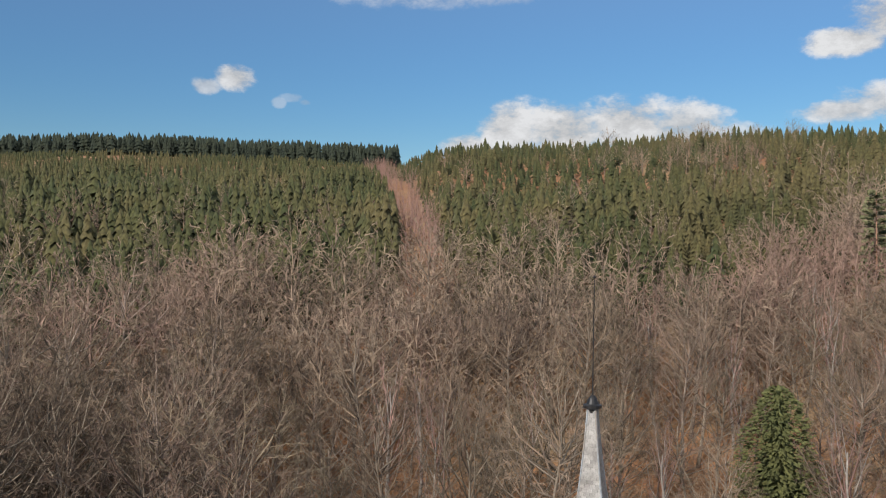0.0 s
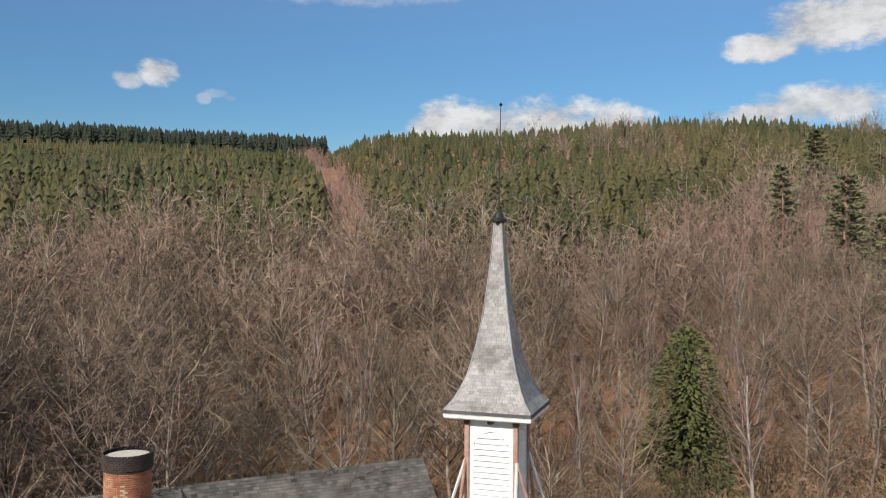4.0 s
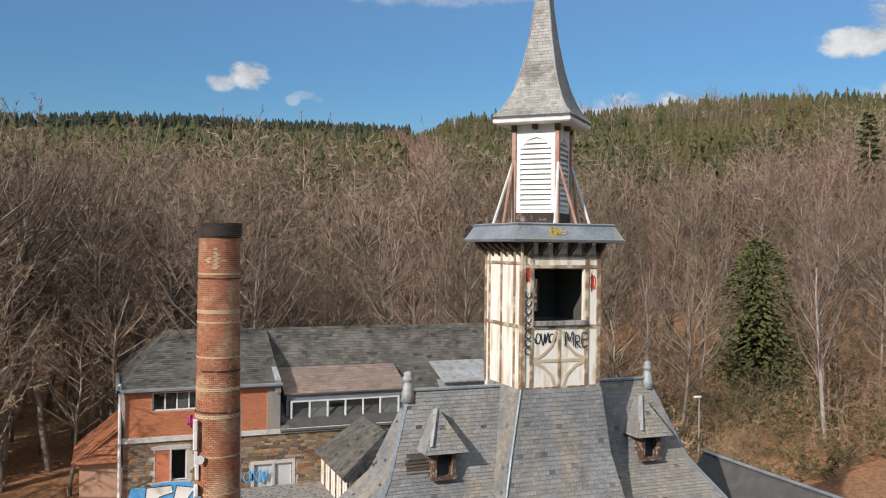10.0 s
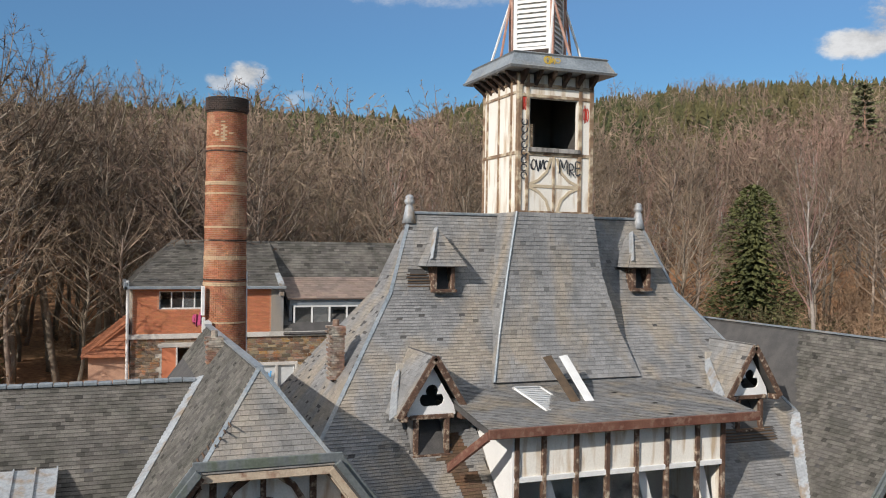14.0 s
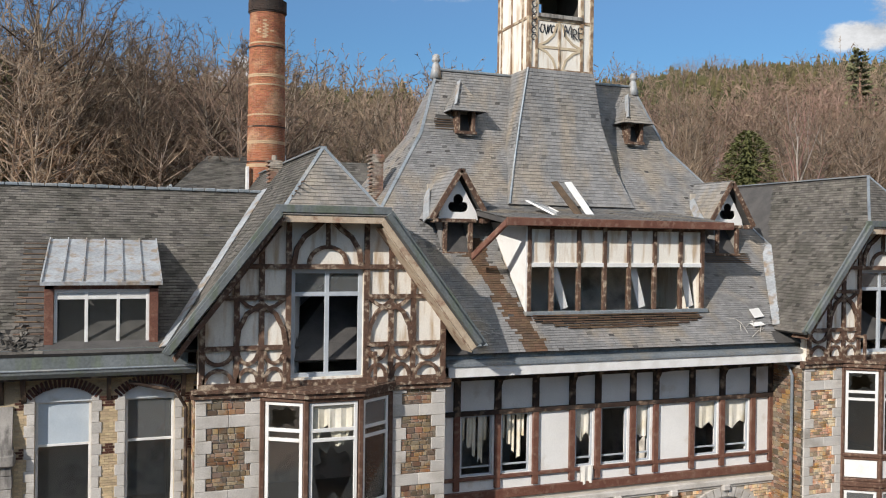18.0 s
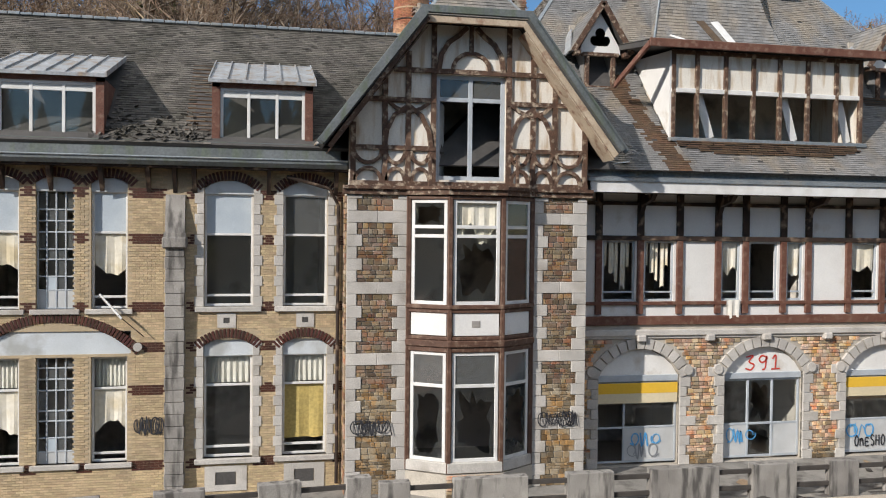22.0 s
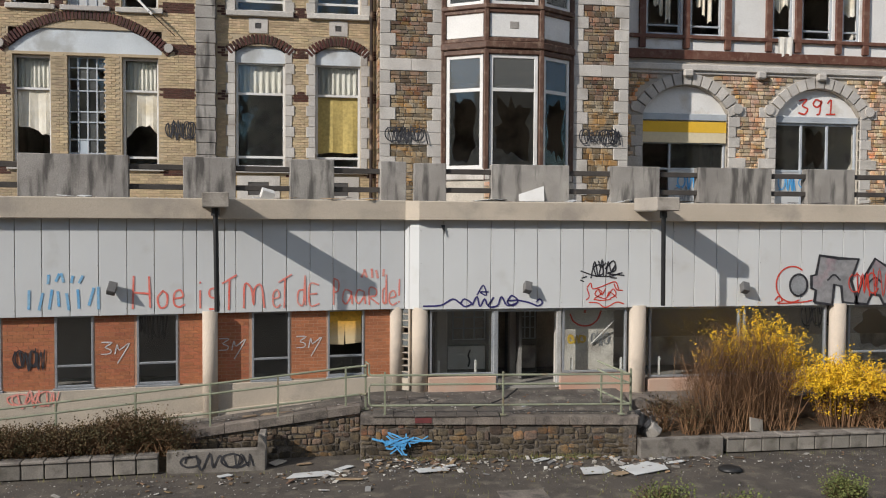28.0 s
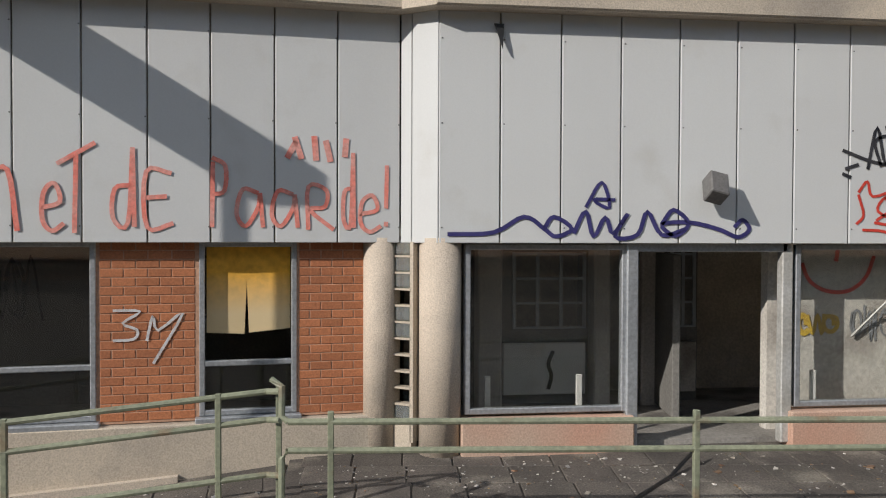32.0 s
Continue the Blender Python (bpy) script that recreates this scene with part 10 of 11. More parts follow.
M_INK_SILVER = mat("silver_spray_paint", (0.20, 0.205, 0.21), (0.27, 0.265, 0.27), 1.6, 0.55, 0, 8, stain=(0.36, 0.22, 0.25), stain_scale=1.1, stain_at=0.63)
M_INK_RED2 = mat("sprayed_red", (0.78, 0.15, 0.11), (0.74, 0.26, 0.21), 5.0, 0.6, 0)
M_INK_BLUE2 = mat("sprayed_light_blue", (0.12, 0.36, 0.62), (0.26, 0.46, 0.62), 4.0, 0.6, 0)
wall_graffiti()

# ---- tags on the facade ----
def facade_tags():
    house_tags = ((-8.02, YW - 0.04, 8.0, 0.85, 0.5, 201), (-1.72, PW - 0.08, 7.95, 1.1, 0.45, 202), (4.2, PW - 0.08, 8.0, 1.3, 0.45, 203), (21.3, PW - 0.08, 8.6, 0.8, 0.6, 204))
    for x, y, z, w, h, sd in house_tags:
        scribble(house, "graffiti", M_INK_BLACK, (x, y, z), (w, h * 1.05), sd, 8, 0.034, label="black sprayed tag on the wall")
    scribble(annex, "graffiti", M_INK_BLACK, (17.75, 10.79, 6.5), (1.15, 0.45), 205, 4, 0.05, label="black sprayed tag on the parapet")
    sprayed(house, [(c, 17.0 + 0.22 * i, 17.17 + 0.22 * i, 6.42, 0.40) for i, c in enumerate("OnESHOT")], lambda u, v: Vector((u, MW + 0.15, v)), M_INK_BLACK, 0.05, (0, -1, 0), "black sprayed letter")


facade_tags()

# ---- forecourt: ramp, railings, walls, shrubs and rubble ----
M_GRAVEL = mat("littered_paving", (0.10, 0.088, 0.078), (0.07, 0.063, 0.056), 1.5, 0.9, 0.5, 45, stain=(0.20, 0.18, 0.15), stain_scale=2.0, stain_at=0.60, grain=0.3)
M_RAIL = mat("green_painted_pipe", (0.245, 0.262, 0.182), (0.19, 0.205, 0.145), 3.0, 0.5, 0.15, 30, stain=(0.22, 0.15, 0.09), stain_scale=3.0, stain_at=0.68)
M_WALLSTONE = mat("dark_wall_stone", (0.135, 0.098, 0.064), (0.080, 0.064, 0.050), 5.0, 0.9, 0.6, 26, vary=0.55, island=0.55, stain=(0.22, 0.115, 0.055), stain_scale=2.2, stain_at=0.62, grain=0.35)
M_WALLMORTAR = mat("smeared_old_mortar", (0.150, 0.128, 0.104), (0.085, 0.073, 0.062), 2.5, 0.95, 0.8, 22, stain=(0.055, 0.048, 0.042), stain_scale=1.6, stain_at=0.58, grain=0.35)
M_COPING = mat("speckled_coping", (0.215, 0.185, 0.155), (0.145, 0.125, 0.108), 2.5, 0.9, 0.6, 45, vary=0.12, stain=(0.085, 0.075, 0.066), stain_scale=3.0, stain_at=0.60, grain=0.4)
M_DRY = mat("dry_shrub_stems", (0.25, 0.138, 0.068), (0.17, 0.095, 0.052), 1.5, 0.9, 0, 6)
M_FORSYTHIA = mat("forsythia_blossom", (0.80, 0.50, 0.015), (0.68, 0.42, 0.02), 3.0, 0.8, 0, 8, island=0.15)
M_JUNIPER = mat("dark_ground_shrub", (0.062, 0.054, 0.022), (0.095, 0.060, 0.028), 3.0, 0.9, 0, 8, island=0.3)
M_GREENBUSH = mat("yellow_green_shrub", (0.13, 0.15, 0.045), (0.09, 0.11, 0.03), 3.0, 0.9, 0, 8, island=0.3)
M_GRASS = mat("dry_grass", (0.20, 0.18, 0.07), (0.14, 0.15, 0.05), 3.0, 0.9, 0, 8, island=0.3)

yard = thing("forecourt", (0, 0, 0), "old asphalt forecourt littered with debris", "forecourt", kind="structure")


def asphalt():
    a = Acc()
    xs, ys = np.linspace(-40, 45, 60), np.linspace(-45, 9.6, 50)
    rnd = random.Random(1)
    vs = [(x, y, 0.03 + 0.012 * noise.noise(Vector((x * 0.8, y * 0.8, 0)))) for y in ys for x in xs]
    a.add(vs, [(j * 60 + i, j * 60 + i + 1, (j + 1) * 60 + i + 1, (j + 1) * 60 + i) for j in range(49) for i in range(59)])
    single("road", a, M_ASPHALT, "worn dark asphalt forecourt", "road", kind="structure", smooth=True)
    part("patch", Acc().cbox(0.0, 1.0, 4.3, 5.4, 0.02, 0.055, 0.008), M_COPING, yard, "square manhole cover")


asphalt()


def random_rubble(ln, z0, z1, rnd, mean):
    """Stones of many sizes: (x, z, width, height, tilt), some of them two courses high."""
    out, z, blocked = [], z0, []
    while z < z1 - 0.04:
        h = min(rnd.uniform(0.6, 1.3) * mean[1], z1 - z)
        x, taken = 0.0, []
        while x < ln - 0.04:
            hit = [b for b in blocked if b[0] - 0.02 <= x < b[1] - 0.02]
            if hit:
                x = hit[0][1]
                continue
            nxt = min([b[0] for b in blocked if b[0] > x] + [ln])
            w = min(rnd.uniform(0.4, 1.7) * mean[0], nxt - x)
            if nxt - x - w < 0.08:
                w = nxt - x
            tall = rnd.random() < 0.22 and z + h + 0.1 < z1
            hh = h + 0.10 if tall else h
            if tall:
                taken.append((x, x + w))
            g = rnd.uniform(0.014, 0.045)
            out.append((x + w / 2, z + hh / 2 + rnd.uniform(-0.012, 0.012), w - g, hh - g, rnd.uniform(-0.16, 0.16)))
            x += w
        blocked = taken
        z += h if not taken else max(h, 0.10)
    return out


def rubble_wall(name, a, b, z0, za, zb, label, limit, seed):
    """A dark rubble wall from a to b with a coping; its top runs from za to zb."""
    a, b = Vector((*a, 0)), Vector((*b, 0))
    ln = (b - a).length
    m = Matrix.Translation(a) @ Matrix.Rotation(math.atan2(b.y - a.y, b.x - a.x), 4, "Z")
    e = thing(name, (a + b) / 2, label, "wall")
    core = Acc().prism([m @ Vector(p) for p in ((0, 0.03, z0), (ln, 0.03, z0), (ln, 0.03, zb - 0.19), (0, 0.03, za - 0.19))], m.to_3x3() @ Vector((0, 0.32, 0)))
    part("wall_core", core, M_WALLMORTAR, e)
    rnd = random.Random(seed)
    rest, n = Acc(), 0
    for x, z, w, h, t in random_rubble(ln, z0, max(za, zb) - 0.19, rnd, (0.20, 0.135)):
        if z + h / 2 > za + (zb - za) * x / ln - 0.18 or h < 0.02 or w < 0.02:
            continue
        mm = m @ Matrix.LocRotScale((x, 0.03, z), Euler((0, t, 0)), (w, 0.05 * rnd.uniform(0.6, 1.5), h))
        if n < limit:
            n += 1
            ob = new("stone", WALL_STONES[n % 6])
            ob.matrix_basis = mm
            hang(ob, e)
        else:
            rest.cbox(-0.5, 0.5, -0.5, 0.5, -0.5, 0.5, 0.16, mm)
    if rest.v:
        part("rubble_stones", rest, M_WALLSTONE, e, kind="stuff")
    k = max(1, round(ln / 0.8))
    for i in range(k):
        u0, u1 = ln * i / k + 0.006, ln * (i + 1) / k - 0.006
        t0, t1 = za + (zb - za) * u0 / ln, za + (zb - za) * u1 / ln
        part("coping_stone", Acc().prism([m @ Vector(p) for p in ((u0, -0.05, t0 - 0.19), (u1, -0.05, t1 - 0.19), (u1, -0.05, t1), (u0, -0.05, t0))], m.to_3x3() @ Vector((0, 0.42, 0))), M_COPING, e)
    return e


WALL_STONES = [stone_mesh(30 + k, M_WALLSTONE, 0.2, 0.075) for k in range(6)]
front_wall = rubble_wall("retaining_wall", (-2.68, 8.22), (3.95, 7.60), 0.0, 1.06, 1.0, "dark rubble stone retaining wall with a blue splash of paint", 120, 3)
rubble_wall("retaining_wall", (3.95, 7.60), (4.15, 9.6), 0.0, 1.0, 1.0, "short dark rubble return wall", 0, 4)
rubble_wall("ramp_wall", (-7.4, 8.35), (-2.66, 8.62), 0.0, 0.72, 1.24, "dark rubble wall along the sloping ramp", 60, 5)


def ramp():
    rim = [(-2.6, 8.4), (3.95, 7.8), (4.35, 9.8), (4.35, 10.6), (-1.2, 10.7), (-2.5, 10.5)]
    high = lambda y: 1.06 + 0.045 * max(0.0, y - 8.2)
    n = len(rim)
    a = Acc().add([(x, y, 0.0) for x, y in rim] + [(x, y, high(y)) for x, y in rim], [tuple(range(n, 2 * n)), tuple(range(n))[::-1]] + [(i, (i + 1) % n, n + (i + 1) % n, n + i) for i in range(n)])
    part("landing", a, M_GRAVEL, yard, "landing paved with dark slabs before the doors")
    part("ramp", Acc().add([(-2.55, 8.62, 1.09), (-2.55, 10.45, 1.12), (-7.4, 9.9, 0.66), (-7.4, 8.4, 0.64), (-14, 9.2, 0.1), (-14, 7.6, 0.1)], [(0, 1, 2, 3), (3, 2, 4, 5)]), M_GRAVEL, yard, "sloping ramp along the brick wall")
    rnd = random.Random(12)
    slab_me = Acc().cbox(0.006, 0.494, 0.006, 0.494, -0.03, 0.012, 0.008).mesh("paving_slab", M_SLABS)
    for i in range(13):
        for j in range(5):
            x, y = -2.4 + i * 0.5, 8.1 + j * 0.5 - i * 0.045
            if y > 7.85 and (x < 3.6):
                piece("paving_slab", slab_me, yard, (x, y, high(y) + 0.004 + rnd.uniform(0, 0.008)), (0.045 + rnd.uniform(-0.01, 0.01), rnd.uniform(-0.01, 0.01), radians(-5.2)))
    for i in range(9):
        for j in range(2):
            x = -7.2 + i * 0.5
            piece("paving_slab", slab_me, yard, (x, 8.75 + j * 0.5 + i * 0.03, 0.66 + 0.0887 * (x + 7.2) + 0.03), (0, radians(-5.1), radians(4)))


M_SLABS = mat("dark_paving_slab", (0.110, 0.097, 0.084), (0.072, 0.064, 0.057), 1.8, 0.9, 0.5, 55, vary=0.18, stain=(0.24, 0.215, 0.18), stain_scale=1.2, stain_at=0.60, grain=0.4)
ramp()


def railing():
    e = thing("railing", (0, 8.3, 1.06), "green-painted pipe railing round the landing and ramp", "railing")
    def run(pts, r=0.026):
        part("rail", Acc().tube(pts, r, 8), M_RAIL, e)
    def post(x, y, z0, z1):
        part("post", Acc().cbox(x - 0.024, x + 0.024, y - 0.024, y + 0.024, z0, z1, 0.006), M_RAIL, e)
        part("foot_plate", Acc().cbox(x - 0.07, x + 0.07, y - 0.07, y + 0.07, z0 - 0.01, z0 + 0.015, 0.003), M_RAIL, e)
    F = lambda x: 8.18 - 0.094 * (x + 2.1)          # line along the landing's edge
    for x in (-2.10, 0.70, 3.55):
        post(x, F(x), 1.06, 2.10)
    for z in (2.02, 1.80, 1.30):
        run([(-2.42, F(-2.42), z), (3.75, F(3.75), z)])
    run([(-2.42, F(-2.42), 2.02), (-2.47, F(-2.4) + 0.02, 2.06), (-2.47, F(-2.4) + 0.05, 2.28), (-2.55, F(-2.4) + 0.1, 2.33)])
    run([(-2.42, F(-2.42), 1.30), (-2.47, F(-2.4), 1.36), (-2.47, F(-2.4) + 0.03, 1.74), (-2.42, F(-2.4), 1.80)])
    for x, s in ((-2.52, 0), (-3.0, 1), (-4.6, 1), (-6.15, 1), (-7.8, 1), (-9.5, 1), (-11.2, 1)):
        g = 1.09 + 0.0887 * (x + 2.6)
        post(x, 8.72 + 0.058 * (x + 2.6), g + 0.02, g + 1.1)
    for dz in (1.06, 0.83, 0.38):
        run([(-2.5, 8.60, 1.12 + dz), (-2.62, 8.72, 1.10 + dz), (-7.4, 8.44, 0.67 + dz), (-11.5, 8.2, 0.31 + dz)])
    # twisted stretch at the right end
    post(3.90, 7.95, 1.0, 2.1)
    post(3.36, 8.55, 1.06, 1.86)
    for z in (2.02, 1.80, 1.30):
        run([(3.75, F(3.75), z), (3.52, 8.25, z + 0.07), (3.30, 8.68, z + 0.16)])


railing()


def planters():
    c = thing("concrete_planter", (-5.9, 7.8, 0), "grey concrete block with black sprayed tag", "planter")
    part("front", Acc().cbox(-7.0, -4.84, 7.62, 7.8, 0.0, 0.52, 0.02).prism([(-5.02, 7.62, 0.5), (-4.84, 7.62, 0.5), (-4.84, 7.62, 0.62), (-5.0, 7.62, 0.84)], (0, 0.18, 0)), M_PLANTER, c)
    part("side", Acc().cbox(-5.0, -4.84, 7.8, 8.35, 0.0, 0.8, 0.02), M_PLANTER, c)
    scribble(c, "graffiti", M_INK_BLACK, (-6.75, 7.61, 0.1), (1.75, 0.36), 91, 4, 0.035, label="black looping tag")
    c2 = thing("concrete_planter", (5, 7.6, 0), "plain grey concrete planter block", "planter")
    part("front", Acc().cbox(3.95, 6.08, 7.42, 7.62, 0.0, 0.48, 0.02), M_PLANTER, c2)
    part("side", Acc().cbox(3.95, 4.1, 7.62, 9.0, 0.0, 0.44, 0.02), M_PLANTER, c2)
    unit = Acc().cbox(0.008, 0.452, 0, 0.30, 0.0, 0.34, 0.012).mesh("kerb_block", M_KERB)
    cap = Acc().cbox(0.004, 0.456, -0.04, 0.34, 0.34, 0.40, 0.01).mesh("kerb_cap", M_PLANTER)
    for label, x0, y0, n, dy in (("row of pale kerb blocks edging the bed", -12.8, 7.30, 12, 0.025), ("row of pale kerb blocks edging the bed", 6.2, 7.50, 26, 0.0)):
        k = thing("bed_edging", (x0, y0, 0), label, "kerb")
        for i in range(n):
            piece("kerb_block", unit, k, (x0 + i * 0.47, y0 + i * dy, 0.06), (0, 0, 0.05 if dy else 0))
            piece("kerb_cap", cap, k, (x0 + i * 0.47, y0 + i * dy, 0.06), (0, 0, 0.05 if dy else 0))
    part("bed", Acc().box(-13, -4.9, 7.8, 8.35, 0, 0.36).box(4.1, 20, 7.7, 9.9, 0, 0.42), M_SOIL, yard, "planting beds of dark soil")


M_PLANTER = mat("stained_planter_concrete", (0.27, 0.245, 0.215), (0.19, 0.17, 0.15), 1.6, 0.9, 0.5, 45, vary=0.15, stain=(0.085, 0.075, 0.065), stain_scale=2.4, stain_at=0.60, grain=0.25)
M_KERB = mat("stained_kerb", (0.25, 0.23, 0.20), (0.17, 0.155, 0.135), 1.5, 0.9, 0.4, 40, vary=0.2, stain=(0.12, 0.11, 0.09), stain_scale=3.0, stain_at=0.60)
M_SOIL = mat("dark_soil", (0.075, 0.055, 0.040), (0.11, 0.085, 0.055), 2.0, 0.95, 0.6, 20)
planters()


def twiggy(name, at, size, stems, material, label, leaf=None, leaf_n=0, seed=1, leaf_test=None, wild=0.0, droop=0.0):
    """A shrub of many thin stems, with blossom or leaf flakes along them."""
    rnd = random.Random(seed)
    e = thing(name, at, label, "shrub")
    limbs, l = [Acc() for _ in range(8)], Acc()
    at = Vector(at)
    ends = []
    for i in range(stems):
        an = rnd.uniform(0, 6.28)
        a = limbs[int(an / 0.786) % 8]
        rr = math.sqrt(rnd.random())
        p = at + Vector((math.cos(an) * rr * size[0] * 0.35, math.sin(an) * rr * size[1] * 0.35, 0))
        q = at + Vector((math.cos(an) * rr * size[0] * rnd.uniform(0.6, 1.05), math.sin(an) * rr * size[1] * rnd.uniform(0.6, 1.0), size[2] * rnd.uniform(0.65, 1.0) * (1.05 - 0.3 * rr)))
        if wild:
            p = at + Vector((rnd.uniform(-1, 1) * size[0] * 0.85, rnd.uniform(-1, 1) * size[1] * 0.6, 0))
            v = rnd.random()
            q = Vector((p.x, p.y, at.z)) + Vector((rnd.gauss(0, 0.34) * size[0], rnd.gauss(0, 0.36) * size[1], size[2] * (0.35 + 0.65 * v)))
            q.z -= size[2] * 0.28 * min(1.6, abs(q.x - at.x) / size[0]) ** 2
        mid = p.lerp(q, 0.5) + Vector((rnd.uniform(-0.1, 0.1) * (1 + 2 * wild), rnd.uniform(-0.1, 0.1), 0.12 + 0.1 * wild))
        if droop:
            mid.z += droop * rnd.uniform(0.5, 1.2) * rr
            q = q + Vector((math.cos(an), math.sin(an), 0)) * droop * 0.6 * rr
            q.z -= droop * rnd.uniform(0.2, 1.0) * rr
        for u, v, w in ((p, mid, 0.009), (mid, q, 0.005)):
            s = (v - u).cross(Vector((rnd.uniform(-1, 1), rnd.uniform(-1, 1), 0.1))).normalized() * w
            a.add([u - s, u + s, v + s * 0.6, v - s * 0.6], [(0, 1, 2, 3)])
        for t in range(5 if not wild else 13):
            b = mid.lerp(q, rnd.random())
            c = b + Vector((rnd.uniform(-0.3, 0.3), rnd.uniform(-0.3, 0.3), rnd.uniform(0.0, 0.4))) * (1.0 + 0.5 * wild)
            s = Vector((0.0035, 0.002, 0))
            a.add([b - s, b + s, c], [(0, 1, 2)])
            ends.append((b, c))
        ends.append((mid, q))
        if leaf and leaf is not M_FORSYTHIA:
            ends += [(p, mid), (p, mid)]
        if droop:
            ends += [(mid, q), (p.lerp(mid, 0.3), mid)]
    for a in limbs:
        part("branch", a, material, e)
    if leaf:
        for i in range(leaf_n):
            b, c = ends[rnd.randrange(len(ends))]
            p = b.lerp(c, rnd.random()) + Vector((rnd.uniform(-0.05, 0.05), rnd.uniform(-0.05, 0.05), rnd.uniform(-0.05, 0.05)))
            if leaf_test and not leaf_test(p, rnd):
                continue
            s = rnd.uniform(0.014, 0.032)
            u = Vector((rnd.uniform(-1, 1), rnd.uniform(-1, 1), rnd.uniform(-1, 1))).normalized() * s
            v = u.orthogonal().normalized() * s
            l.add([p - u, p - v * 0.7, p + u, p + v * 0.7], [(0, 1, 2, 3)])
        part("blossom" if leaf is M_FORSYTHIA else "leaves", l, leaf, e, kind="stuff")
    return e


twiggy("dry_shrub", (6.95, 8.35, 0.4), (1.5, 0.8, 2.75), 620, M_DRY, "large dense shrub of dry brown stems", seed=3, wild=1.0)
twiggy("forsythia", (7.7, 8.9, 0.4), (1.8, 0.6, 3.15), 240, M_DRY, "forsythia in bright yellow blossom behind dry stems", M_FORSYTHIA, 15000, 4, lambda p, r: p.z > 1.8)
twiggy("forsythia", (9.75, 8.3, 0.4), (1.6, 0.7, 2.05), 200, M_DRY, "forsythia in bright yellow blossom", M_FORSYTHIA, 22000, 5, lambda p, r: p.z > 0.6 and r.random() < 0.9, droop=0.55)
for k, (x, y, w, h) in enumerate(((11.6, 8.7, 0.9, 1.3), (12.9, 8.5, 1.0, 1.1), (14.4, 8.6, 1.1, 1.2), (16.2, 8.5, 1.2, 1.4), (10.9, 7.95, 0.7, 0.6))):
    twiggy("dead_scrub", (x, y, 0.4), (w, 0.5, h), 200, M_DRY, "tangled brown scrub in the bed", M_JUNIPER, 1500, 50 + k, wild=1.0)
for k, (x, y, s) in enumerate(((-8.9, 8.0, 0.75), (-7.7, 8.02, 1.3), (-10.2, 7.95, 0.7), (-11.5, 7.9, 0.7))):
    twiggy("low_shrub", (x, y, 0.36), (0.95, 0.4, 0.62 * s), 190, M_DRY, "low brownish evergreen shrub in the bed", M_JUNIPER, 9000, 20 + k, wild=0.5)
for k, (x, y, s) in enumerate(((2.5, 2.6, 0.95), (3.9, 2.3, 0.7), (1.6, 2.0, 0.6), (6.6, 3.4, 0.6))):
    twiggy("green_bush", (x, y, 0.02), (0.75 * s, 0.6 * s, 0.95 * s), 150, M_DRY, "small yellow-green bush in the forecourt", M_GREENBUSH, 3600, 30 + k)
for k, (x, y) in enumerate(((4.9, 8.4), (5.5, 8.0))):
    twiggy("dead_weeds", (x, y, 0.4), (0.6, 0.5, 0.9), 90, M_DRY, "dead brown weeds by the landing", M_JUNIPER, 700, 40 + k)


def splash():
    a = Acc()
    rnd = random.Random(6)
    for i in range(26):
        an = rnd.uniform(0, 6.28)
        r = rnd.uniform(0.2, 0.62)
        c = Vector((-1.75, 8.05, 0.46))
        d = Vector((math.cos(an) * r * 1.2, -0.1 * math.cos(an) * r, math.sin(an) * r * 0.5))
        c = c + Vector((rnd.uniform(-0.2, 0.2), 0, rnd.uniform(-0.08, 0.08)))
        ribbon(a, [c, c + d * 0.5 + Vector((0, 0, rnd.uniform(-0.1, 0.1))), c + d], rnd.uniform(0.025, 0.05), (-0.09, -1, 0), 0.045 + 0.0012 * i, 3)
    part("paint_splash", a, M_INK_BLUE, front_wall, "light blue sprayed splash")
    b = Acc().cbox(-0.2, 0.2, -0.006, 0.0, -0.065, 0.065, 0.002, Matrix.Translation((-1.2, 8.02, 0.955)) @ Matrix.Rotation(radians(-5.3), 4, "Z"))
    part("paint_patch", b, M_REDPATCH, front_wall, "dark red painted patch")


M_REDPATCH = mat("dark_red_paint", (0.15, 0.035, 0.035), (0.12, 0.03, 0.03), 4.0, 0.8, 0.1)
splash()


